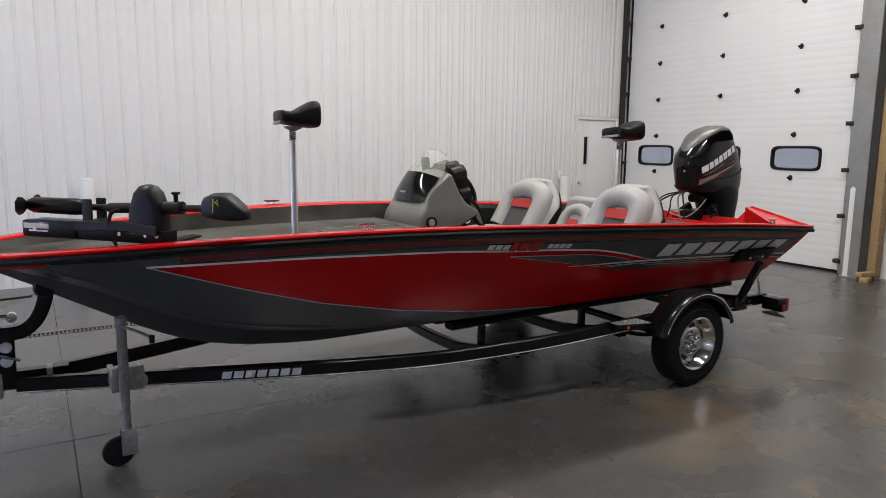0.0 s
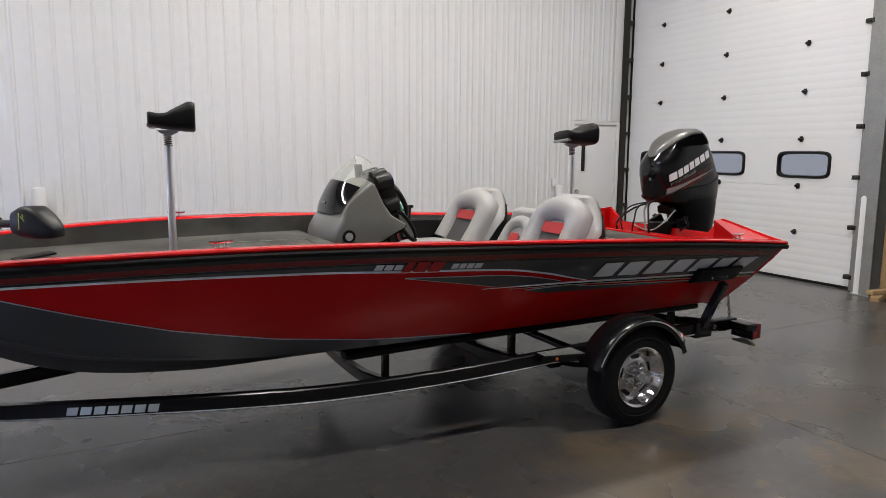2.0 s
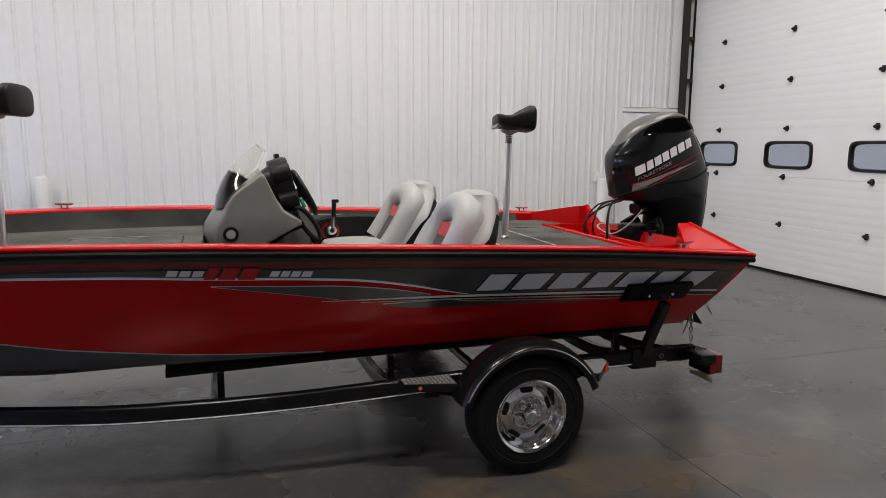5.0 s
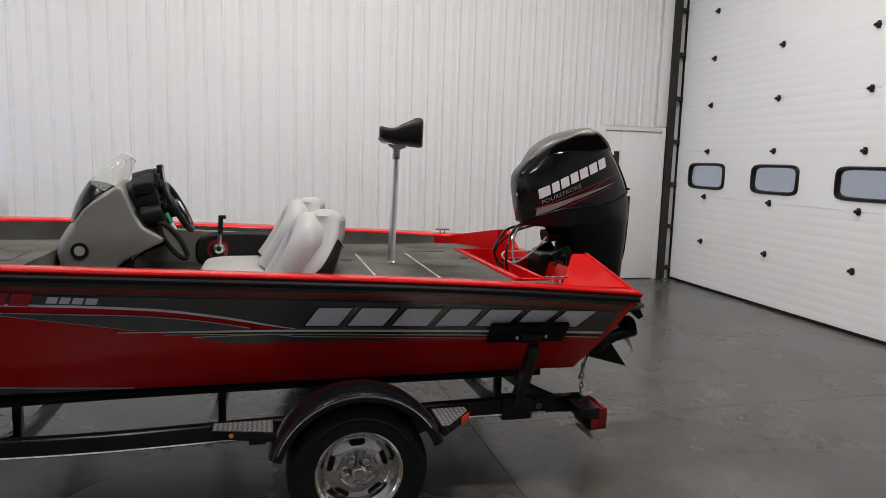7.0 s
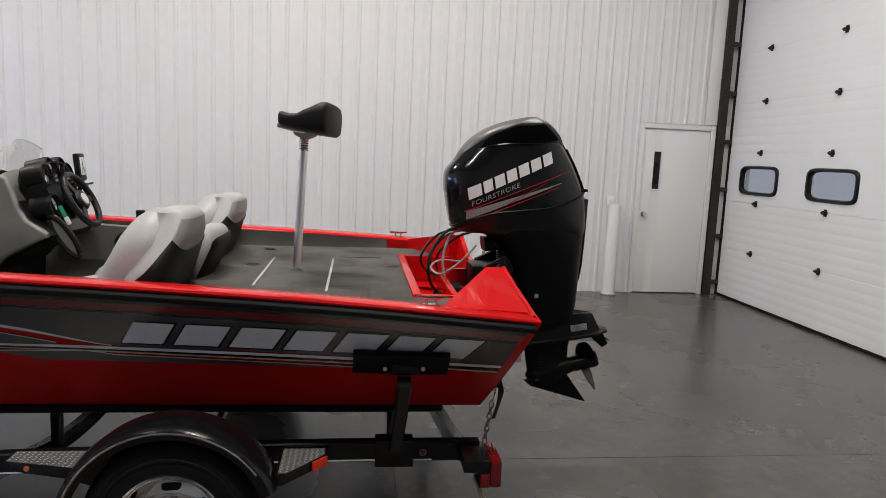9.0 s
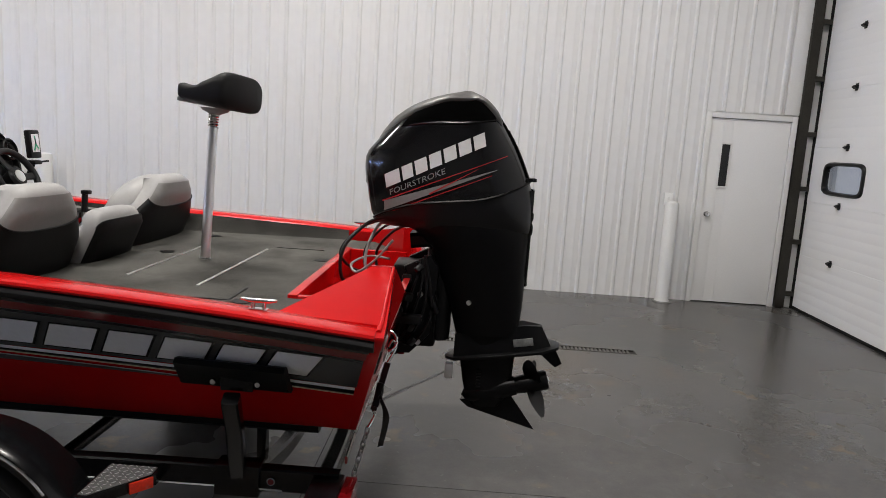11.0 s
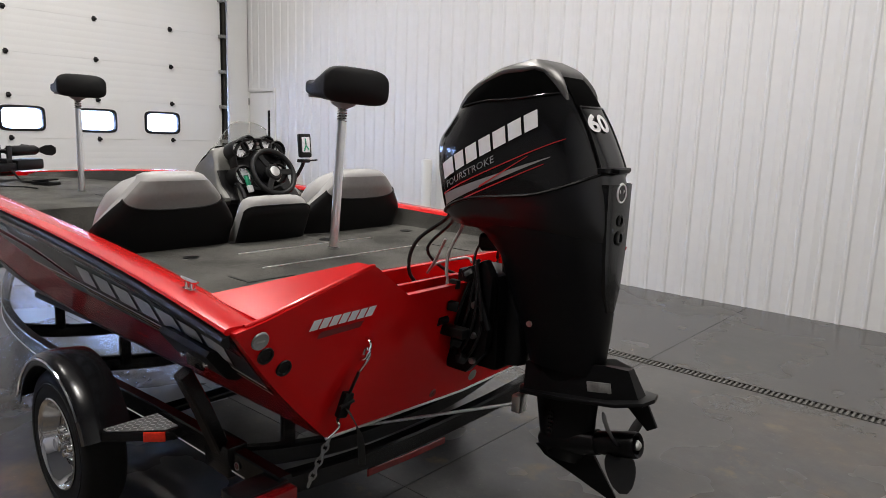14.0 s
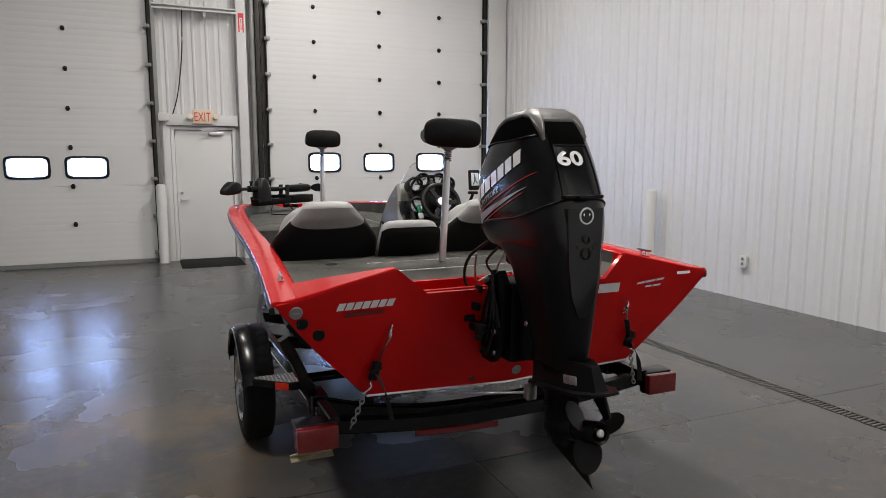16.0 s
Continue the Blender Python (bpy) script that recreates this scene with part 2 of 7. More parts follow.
# ---- mesh helpers ----
def thing(name, at, label, category, group="", kind=""):
    ob = new(name)
    ob.empty_display_size = 0.1
    ob.location = at
    return tagged(ob, label, category, group, kind)


def world_of(ob):
    m = ob.matrix_basis.copy()
    while ob.parent:
        m = ob.parent.matrix_basis @ ob.matrix_parent_inverse @ m
        ob = ob.parent
    return m


def finish(bm, name, material, angle=38):
    bmesh.ops.recalc_face_normals(bm, faces=bm.faces)
    me = bpy.data.meshes.new(name)
    bm.to_mesh(me)
    bm.free()
    me.materials.append(material)
    me.polygons.foreach_set("use_smooth", [True] * len(me.polygons))
    me.set_sharp_from_angle(angle=radians(angle))
    return me


def part(name, bm, material, parent, label="", angle=38):
    """One mesh, in world coordinates, under a thing or a part."""
    ob = new(name, finish(bm, name, material, angle))
    ob.parent = parent
    ob.matrix_parent_inverse = world_of(parent).inverted()
    return tagged(ob, label)


def piece(name, mesh, m, parent):
    """One of many alike pieces that share a mesh."""
    ob = new(name, mesh)
    ob.parent = parent
    ob.matrix_parent_inverse = world_of(parent).inverted()
    ob.matrix_basis = m
    return ob


def single(name, bm, material, label, category, kind="structure", angle=38):
    return tagged(new(name, finish(bm, name, material, angle)), label, category, kind=kind)


def join(*bms):
    out = bms[0]
    for b in bms[1:]:
        me = bpy.data.meshes.new("tmp")
        b.to_mesh(me)
        b.free()
        out.from_mesh(me)
        bpy.data.meshes.remove(me)
    return out


def box(x0, x1, y0, y1, z0, z1, bev=0.0, seg=2):
    bm = bmesh.new()
    bmesh.ops.create_cube(bm, size=1.0, matrix=Matrix.Translation(((x0 + x1) / 2, (y0 + y1) / 2, (z0 + z1) / 2)) @ Matrix.Diagonal((x1 - x0, y1 - y0, z1 - z0, 1)))
    if bev:
        bmesh.ops.bevel(bm, geom=list(bm.edges), offset=bev, segments=seg, affect="EDGES", profile=0.6)
    return bm


def moved(bm, m):
    bmesh.ops.transform(bm, matrix=m, verts=bm.verts)
    return bm


def loft(rings, closed=True, caps=True):
    """A skin over rings of equal length."""
    bm = bmesh.new()
    rows = [[bm.verts.new(p) for p in ring] for ring in rings]
    n = len(rows[0])
    for a, b in zip(rows, rows[1:]):
        for i in range(n if closed else n - 1):
            j = (i + 1) % n
            bm.faces.new((a[i], a[j], b[j], b[i]))
    if closed and caps:
        bm.faces.new(rows[0][::-1])
        bm.faces.new(rows[-1])
    return bm


def prism(poly, axis, a0, a1, bev=0.0, seg=2):
    """A flat outline pushed along an axis: axis 0 takes (y, z), 1 takes (x, z), 2 takes (x, y)."""
    def at(p, a):
        q = list(p)
        q.insert(axis, a)
        return q
    bm = loft([[at(p, a0) for p in poly], [at(p, a1) for p in poly]])
    if bev:
        bmesh.ops.bevel(bm, geom=list(bm.edges), offset=bev, segments=seg, affect="EDGES", profile=0.6)
    return bm


def frames_along(path):
    pts = [Vector(p) for p in path]
    up = Vector((0, 0, 1))
    out = []
    for i, p in enumerate(pts):
        d = (pts[min(i + 1, len(pts) - 1)] - pts[max(i - 1, 0)]).normalized()
        side = d.cross(up)
        if side.length < 0.05:
            side = d.cross(Vector((1, 0, 0)))
        side.normalize()
        out.append((p, side, side.cross(d).normalized()))
    return out


def tube(path, r, n=10, caps=True):
    radii = r if isinstance(r, (list, tuple)) else [r] * len(path)
    rings = []
    for (p, s, u), q in zip(frames_along(path), radii):
        rings.append([p + s * (q * math.cos(2 * math.pi * k / n)) + u * (q * math.sin(2 * math.pi * k / n)) for k in range(n)])
    return loft(rings, True, caps)


def bar(path, w, h, chamfer=0.006):
    """A square tube of width w and height h along a path."""
    c = chamfer
    sec = [(w / 2 - c, h / 2), (w / 2, h / 2 - c), (w / 2, -h / 2 + c), (w / 2 - c, -h / 2), (-w / 2 + c, -h / 2), (-w / 2, -h / 2 + c), (-w / 2, h / 2 - c), (-w / 2 + c, h / 2)]
    return loft([[p + s * a + u * b for a, b in sec] for p, s, u in frames_along(path)])


def lathe(profile, m=None, n=32):
    """A turned shape: rows of radius and height round z, then moved by m. Open ends lie on the axis."""
    bm = bmesh.new()
    rows = []
    for r, h in profile:
        if r < 1e-5:
            rows.append([bm.verts.new((0, 0, h))])
        else:
            rows.append([bm.verts.new((r * math.cos(2 * math.pi * k / n), r * math.sin(2 * math.pi * k / n), h)) for k in range(n)])
    for a, b in zip(rows, rows[1:]):
        for i in range(n):
            j = (i + 1) % n
            if len(a) == 1 and len(b) == 1:
                continue
            if len(a) == 1:
                bm.faces.new((a[0], b[i], b[j]))
            elif len(b) == 1:
                bm.faces.new((a[i], a[j], b[0]))
            else:
                bm.faces.new((a[i], a[j], b[j], b[i]))
    return moved(bm, m) if m is not None else bm


def smooth(points, n=8):
    """Points of a gentle curve through the given ones."""
    p = [Vector(q) for q in points]
    out = []
    for i in range(len(p) - 1):
        a, b, c, d = p[max(i - 1, 0)], p[i], p[i + 1], p[min(i + 2, len(p) - 1)]
        for k in range(n):
            t = k / n
            out.append(0.5 * ((2 * b) + (c - a) * t + (2 * a - 5 * b + 4 * c - d) * t * t + (3 * b - a - 3 * c + d) * t**3))
    return out + [p[-1]]


def hermite(xs, ys):
    """A smooth function through points in rising x."""
    xs, ys = np.array(xs, float), np.array(ys, float)
    slope = np.gradient(ys, xs)

    def f(x):
        x = min(max(x, xs[0]), xs[-1])
        i = int(min(np.searchsorted(xs, x, side="right") - 1, len(xs) - 2))
        h = xs[i + 1] - xs[i]
        t = (x - xs[i]) / h
        return float((2 * t**3 - 3 * t**2 + 1) * ys[i] + (t**3 - 2 * t**2 + t) * h * slope[i] + (-2 * t**3 + 3 * t**2) * ys[i + 1] + (t**3 - t**2) * h * slope[i + 1])
    return f


def oval(cx, cy, hx, hy, power=3.0, n=28):
    """A rounded rectangle as a ring of (x, y)."""
    out = []
    for k in range(n):
        a = 2 * math.pi * k / n
        c, s = math.cos(a), math.sin(a)
        out.append((cx + hx * math.copysign(abs(c) ** (2 / power), c), cy + hy * math.copysign(abs(s) ** (2 / power), s)))
    return out


def lettering(text, size, depth=0.003, bold=0.0):
    """Flat letters in the x-y plane, standing on the origin, as a bmesh."""
    cu = bpy.data.curves.new("letters", "FONT")
    cu.body, cu.size, cu.extrude, cu.resolution_u, cu.offset = text, size, depth / 2, 3, bold
    ob = bpy.data.objects.new("letters", cu)
    scene.collection.objects.link(ob)
    bpy.context.view_layer.update()
    me = bpy.data.meshes.new_from_object(ob.evaluated_get(bpy.context.evaluated_depsgraph_get()))
    bm = bmesh.new()
    bm.from_mesh(me)
    bpy.data.objects.remove(ob)
    bpy.data.curves.remove(cu)
    bpy.data.meshes.remove(me)
    return bm


def turned(x, y, z, rx=0, ry=0, rz=0):
    return pose(x, y, z, rx, ry, rz)


# ---- the hall ----
WEST, EAST, NORTH, SOUTH, TOP = -3.2, 10.45, 9.10, -9.5, 6.4
FZ = -0.035
floor = single("floor", box(WEST - 0.6, EAST + 0.6, SOUTH - 0.3, NORTH + 0.4, -0.28, FZ - 0.012), JOINT, "sealed grey concrete floor with saw-cut joints and brown stains", "floor")
# ceiling is out of view; its grey only tames the bounce
ceiling = single("ceiling", box(WEST - 0.4, EAST + 0.4, SOUTH - 0.3, NORTH + 0.3, TOP, TOP + 0.15), CEIL, "plain unseen ceiling of the hall, grey to limit bounced light", "ceiling")
ground = single("ground", box(-60, 70, -60, 70, -0.45, -0.29), FLOOR, "grey paved ground outside the hall", "ground")
RIB = 0.2145


def sheet_profile(width, pitch=RIB, depth=0.013):
    """Outline of a ribbed steel sheet: flat pans with trapezoid ribs and a low stiffener."""
    pts = []
    for k in range(int(round(width / pitch))):
        a = k * pitch
        pts += [(a, 0), (a + 0.085, 0), (a + 0.092, 0.0025), (a + 0.104, 0.0025), (a + 0.111, 0), (a + pitch - 0.055, 0), (a + pitch - 0.040, depth), (a + pitch - 0.018, depth), (a + pitch - 0.003, 0)]
    return pts + [(width, 0)]


def ribbed_sheet(width, z0, z1):
    return finish(loft([[(x, -d, z0) for x, d in sheet_profile(width)], [(x, -d, z1) for x, d in sheet_profile(width)]], closed=False), "wall_sheet", WALL, 20)


def bollard(at, height, label="white-painted steel pipe bollard beside the wall"):
    t = thing("bollard", at, label, "bollard", "wall bollards")
    x, y, z = at
    part("post", lathe([(0, 0), (0.085, 0), (0.085, 0.02), (0.078, 0.022), (0.078, height - 0.04), (0.070, height - 0.012), (0.045, height), (0, height)], pose(x, y, z)), PLAIN_WHITE, t)
    part("base_ring", lathe([(0.080, 0.0), (0.105, 0.0), (0.105, 0.012), (0.080, 0.014)], pose(x, y, z)), GREY_STEEL, t)
    return t


def wall_plate(at, label, kind, facing=-90):
    """A small socket or switch on the north wall."""
    x, y, z = at
    t = thing(kind, at, label, "wall " + ("switch" if "switch" in kind else "outlet"), "wall plates")
    part("box", box(x - 0.045, x + 0.045, y - 0.035, y + 0.01, z - 0.065, z + 0.065, 0.008), PLAIN_WHITE, t)
    part("cover", box(x - 0.05, x + 0.05, y - 0.042, y - 0.0345, z - 0.075, z + 0.075, 0.003), WHITE_VINYL, t)
    if "switch" in kind:
        part("toggle", box(x - 0.008, x + 0.008, y - 0.058, y - 0.040, z - 0.012, z + 0.018, 0.003), PLAIN_WHITE, t)
    else:
        for dz in (-0.03, 0.03):
            part("socket", box(x - 0.02, x + 0.02, y - 0.046, y - 0.041, z + dz - 0.018, z + dz + 0.018, 0.002), GREY_VINYL, t)
    return t


def window_in(door, x, yc, zc, w, h, out, pane, n=40):
    """A rounded window in an overhead door: black frame ring and a pane. out: the side on which the hall lies."""
    ring_o, ring_i = oval(yc, zc, w / 2 + 0.045, h / 2 + 0.04, 6.0, n), oval(yc, zc, w / 2, h / 2, 5.5, n)
    d0, d1, d2 = x - out * 0.03, x + out * 0.012, x + out * 0.028
    fr = part("window_frame", loft([[(d0, *p) for p in ring_o], [(d1, *p) for p in ring_o], [(d2, *oval(yc, zc, w / 2 + 0.032, h / 2 + 0.028, 6.0, n)[k]) for k in range(n)], [(d2, *oval(yc, zc, w / 2 + 0.010, h / 2 + 0.010, 5.5, n)[k]) for k in range(n)], [(d1 - out * 0.01, *p) for p in ring_i], [(d0, *p) for p in ring_i]], caps=False), BLACK_PLASTIC, door, "black rubber-rimmed frame")
    ob = part("window_pane", loft([[(d0 + out * 0.012, *p) for p in ring_i], [(d0 + out * 0.017, *p) for p in ring_i]]), pane, fr, "clear insulated pane")
    ob.visible_shadow = False


def overhead_door(name, x, y0, y1, windows, columns, out, label, section=0.627, count=9, bottom=0.0, wz=1.54):
    """A sectional door in the plane x, with a window row, hinges on each joint, rails and rollers."""
    t = thing(name, (x, (y0 + y1) / 2, 0), label, "garage door", kind="structure")
    rib = 0.0020 if out < 0 else 0.0016
    prof = []
    n = 6
    for k in range(n):
        a, b = k * section / n, (k + 1) * section / n
        prof += [(0.001, a + 0.0006), (rib, a + 0.012), (rib, b - 0.010), (0.001, b - 0.0008)]
    ring = [(-0.045, 0.0006)] + [(d, z) for d, z in prof] + [(-0.045, section - 0.0006)]
    plain = finish(loft([[(out * d, 0, z) for d, z in ring], [(out * d, y1 - y0, z) for d, z in ring]]), "door_panel", DOOR_WHITE, 20)
    for k in range(count):
        z = bottom + k * section
        if k == 2:
            lo, hi = z + 0.0006, z + section - 0.0006
            edges = [y0] + [v for c, w in windows for v in (c - w / 2, c + w / 2)] + [y1]
            wlo, whi = wz - 0.145, wz + 0.145
            xa, xb = sorted((x - out * 0.045, x + out * 0.005))
            parts = [box(xa, xb, y0, y1, lo, wlo), box(xa, xb, y0, y1, whi, hi)]
            parts += [box(xa, xb, a, b, wlo, whi) for a, b in zip(edges[0::2], edges[1::2])]
            part("door_panel", join(*parts), DOOR_WHITE, t)
            for c, w in windows:
                window_in(t, x, c, wz, w - 0.006, 0.284, out, PANE)
        else:
            piece("door_panel", plain, Matrix.Translation((x, y0, z)), t)
    xa, xb = sorted((x - out * 0.050, x - out * 0.030))
    part("backing", box(xa, xb, y0 + 0.002, y1 - 0.002, FZ + 0.01, bottom + 2 * section), DOOR_WHITE, t)
    part("backing", box(xa, xb, y0 + 0.002, y1 - 0.002, bottom + 3 * section, bottom + count * section), DOOR_WHITE, t)
    if bottom > 0.05:
        part("door_panel", box(min(x - out * 0.045, x + out * 0.002), max(x - out * 0.045, x + out * 0.002), y0, y1, 0.03, bottom), DOOR_WHITE, t)
    hinge = finish(join(box(-0.002, 0.026, -0.032, 0.032, -0.020, 0.020, 0.005), moved(lathe([(0, -0.03), (0.011, -0.03), (0.011, 0.03), (0, 0.03)], n=10), pose(out * 0.0 + 0.030, 0, 0.0, 90)), box(-0.002, 0.008, -0.022, 0.022, -0.038, 0.038, 0.003)), "hinge", BLACK_PLASTIC)
    for c in columns:
        for k in range(1, count):
            piece("hinge", hinge, pose(x + out * 0.006, c, bottom + k * section, 0, 0, 0 if out > 0 else 180), t)
    part("bottom_seal", box(min(x - out * 0.04, x + out * 0.006), max(x - out * 0.04, x + out * 0.006), y0, y1, FZ - 0.002, 0.0295 if bottom > 0.02 else -0.001, 0.008), GREY_VINYL if out > 0 else RUBBER, t, "rubber bottom seal")
    for side, s in ((y0, -1), (y1, 1)):
        a, b = sorted((x + out * 0.02, x + out * 0.10))
        tight = out < 0 and s > 0
        if tight:
            b, a = x - 0.110, x - 0.215
            side = side - 0.035
        part("rail", prism([(a, side + s * 0.02), (b, side + s * 0.02), (b, side + s * 0.028), (a + 0.008, side + s * 0.028), (a + 0.008, side + s * 0.10), (a, side + s * 0.10)], 2, FZ + 0.01, 5.9), GREY_STEEL if out < 0 and s < 0 else DARK_STEEL, t, "steel roller track")
        if tight:
            side += 0.035
        part("jamb_seal", box(min(x, x + out * 0.022), max(x, x + out * 0.022), min(side, side + s * 0.03), max(side, side + s * 0.03), FZ, 5.8), RUBBER, t)
        for k in range(0, count):
            z = 0.12 + k * section
            br = part("roller_bracket", join(box(min(x + out * 0.01, x + out * 0.12), max(x + out * 0.01, x + out * 0.12), side - 0.05 + 0.03 * tight, side + 0.05 - 0.02 * tight, z - 0.006, z + 0.05, 0.004), moved(lathe([(0, -0.012), (0.024, -0.012), (0.024, 0.012), (0, 0.012)], n=12), pose(x + out * 0.11, side + s * 0.01, z + 0.02, 90))), GREY_STEEL if out > 0 else DARK_STEEL, t)
    return t


# north wall of ribbed sheets, with the opening of the office door
wall_north = single("wall_north", join(box(WEST - 0.3, -3.17, NORTH + 0.012, NORTH + 0.25, FZ, TOP), box(-3.17, -2.38, NORTH + 0.012, NORTH + 0.25, 2.26, TOP), box(-2.38, 9.21, NORTH + 0.012, NORTH + 0.25, FZ, TOP), box(9.21, 10.19, NORTH + 0.012, NORTH + 0.25, 2.20, TOP), box(10.19, EAST + 0.3, NORTH + 0.012, NORTH + 0.25, FZ, TOP)), PLAIN_WHITE, "white ribbed steel wall behind the boat", "wall")
sheet = ribbed_sheet(4 * RIB, FZ, TOP)
short_sheet = ribbed_sheet(4 * RIB, 2.23, TOP)
nsheets = 15
x_first = 9.19 - nsheets * 4 * RIB
for k in range(2, nsheets):
    piece("wall_sheet", sheet, Matrix.Translation((x_first + k * 4 * RIB, NORTH, 0)), wall_north)
over_sheet = ribbed_sheet(6 * RIB, 2.285, TOP)
half_sheet = ribbed_sheet(2 * RIB, FZ, TOP)
piece("wall_sheet", over_sheet, Matrix.Translation((x_first, NORTH, 0)), wall_north)
piece("wall_sheet", half_sheet, Matrix.Translation((x_first + 6 * RIB, NORTH, 0)), wall_north)
piece("wall_sheet", short_sheet, Matrix.Translation((9.19, NORTH, 0)), wall_north)
part("corner_trim", box(10.07, 10.30, NORTH - 0.02, NORTH + 0.011, 2.23, TOP, 0.004), PLAIN_WHITE, wall_north)
part("corner_post", box(10.235, 10.44, NORTH - 0.018, NORTH + 0.0115, FZ, 2.228, 0.004), PLAIN_WHITE, wall_north)
part("corner_channel", join(box(10.245, 10.325, NORTH - 0.060, NORTH - 0.053, FZ, 5.9), box(10.245, 10.252, NORTH - 0.052, NORTH - 0.021, FZ, 5.9), box(10.318, 10.325, NORTH - 0.052, NORTH - 0.021, FZ, 5.9)), DARK_STEEL, wall_north, "dark steel door channel in the corner")
wall_south = single("wall_south", box(WEST - 0.3, EAST + 0.3, SOUTH - 0.25, SOUTH, FZ, TOP), PLAIN_WHITE, "plain white wall on the far side of the hall", "wall")
piece_s = ribbed_sheet(4 * RIB, 0.0, TOP)
for k in range(16):
    piece("wall_sheet", piece_s, pose(EAST - k * 4 * RIB, SOUTH + 0.002, 0, 0, 0, 180), wall_south)

# store room door at the west end of the north wall
door_6 = thing("door_6", (-2.77, NORTH, 0), "closed white steel door with a narrow dark glass slot", "door", kind="structure")
part("door_frame", join(box(-3.19, -3.13, NORTH - 0.035, NORTH + 0.14, FZ, 2.285, 0.004), box(-2.39, -2.33, NORTH - 0.035, NORTH + 0.14, FZ, 2.285, 0.004), box(-3.1295, -2.3905, NORTH - 0.035, NORTH + 0.14, 2.225, 2.285, 0.004)), PLAIN_WHITE, door_6, "white pressed-steel frame")
leaf6 = part("door_leaf", join(box(-3.125, -2.58, NORTH - 0.012, NORTH + 0.035, FZ + 0.012, 2.22, 0.003), box(-2.50, -2.395, NORTH - 0.012, NORTH + 0.035, FZ + 0.012, 2.22, 0.003), box(-2.5805, -2.4995, NORTH - 0.0115, NORTH + 0.0345, FZ + 0.0125, 1.39), box(-2.5805, -2.4995, NORTH - 0.0115, NORTH + 0.0345, 1.90, 2.2195)), DOOR_WHITE, door_6)
part("vision_pane", box(-2.58, -2.50, NORTH - 0.004, NORTH + 0.002, 1.39, 1.90), SMOKED, leaf6, "dark narrow glass slot")
part("door_knob", lathe([(0, 0), (0.032, 0), (0.032, 0.008), (0.012, 0.012), (0.012, 0.035), (0.026, 0.042), (0.030, 0.058), (0.022, 0.072), (0, 0.074)], pose(-2.44, NORTH - 0.012, 1.05, 90), 20), CHROME, leaf6, "round steel knob")
for z in (0.25, 1.15, 2.05):
    part("hinge", lathe([(0, -0.06), (0.016, -0.06), (0.016, 0.06), (0, 0.06)], pose(-3.127, NORTH - 0.022, z), 10), GREY_STEEL, door_6)
single("wall_store", box(-3.5, -2.0, NORTH + 0.26, NORTH + 0.28, FZ, 2.4), GREY_STEEL, "dim wall behind the store room door", "wall")

# office door in the north wall
door_1 = thing("door_1", (9.7, NORTH, 0), "closed white steel door with a narrow glass panel", "door", kind="structure")
part("door_frame", join(box(9.185, 9.245, NORTH - 0.035, NORTH + 0.14, FZ, 2.215, 0.004), box(10.165, 10.225, NORTH - 0.035, NORTH + 0.14, FZ, 2.215, 0.004), box(9.2455, 10.1645, NORTH - 0.035, NORTH + 0.14, 2.155, 2.215, 0.004)), PLAIN_WHITE, door_1, "white pressed-steel frame")
leaf = part("door_leaf", join(box(9.25, 9.40, NORTH - 0.012, NORTH + 0.035, FZ + 0.012, 2.15, 0.003), box(9.51, 10.16, NORTH - 0.012, NORTH + 0.035, FZ + 0.012, 2.15, 0.003), box(9.3995, 9.5105, NORTH - 0.0115, NORTH + 0.0345, FZ + 0.0125, 1.36), box(9.3995, 9.5105, NORTH - 0.0115, NORTH + 0.0345, 1.86, 2.1495)), DOOR_WHITE, door_1)
part("vision_frame", join(box(9.385, 9.405, NORTH - 0.022, NORTH + 0.02, 1.345, 1.875, 0.003), box(9.505, 9.525, NORTH - 0.022, NORTH + 0.02, 1.345, 1.875, 0.003), box(9.4055, 9.5045, NORTH - 0.022, NORTH + 0.02, 1.345, 1.365, 0.003), box(9.4055, 9.5045, NORTH - 0.022, NORTH + 0.02, 1.855, 1.875, 0.003)), PLAIN_WHITE, leaf)
part("vision_pane", box(9.40, 9.51, NORTH + 0.006, NORTH + 0.012, 1.36, 1.86), SMOKED, leaf, "dark narrow glass panel")
part("door_knob", lathe([(0, 0), (0.032, 0), (0.032, 0.008), (0.012, 0.012), (0.012, 0.035), (0.026, 0.042), (0.030, 0.058), (0.022, 0.072), (0, 0.074)], pose(9.315, NORTH - 0.012, 1.03, 90), 20), CHROME, leaf, "round steel knob")
for z in (0.25, 1.10, 1.95):
    part("hinge", lathe([(0, -0.05), (0.011, -0.05), (0.011, 0.05), (0, 0.05)], pose(10.163, NORTH - 0.018, z), 10), ALU, door_1)
back = single("wall_office", box(9.0, 10.44, NORTH + 0.26, NORTH + 0.28, FZ, 2.4), GREY_STEEL, "dim corridor wall behind the office door", "wall")

bollard((1.40, 8.95, FZ), 1.285)
bollard((8.86, 8.93, FZ), 1.195)
bollard((10.28, 4.73, FZ), 1.235)
wall_plate((7.185, NORTH - 0.02, 0.43), "white surface-mounted power outlet on the ribbed wall", "wall_outlet")
wall_plate((2.985, NORTH - 0.02, 0.44), "white surface-mounted power outlet on the ribbed wall", "wall_outlet")
wall_plate((8.84, NORTH - 0.02, 1.18), "white light switch above a bollard", "light_switch")

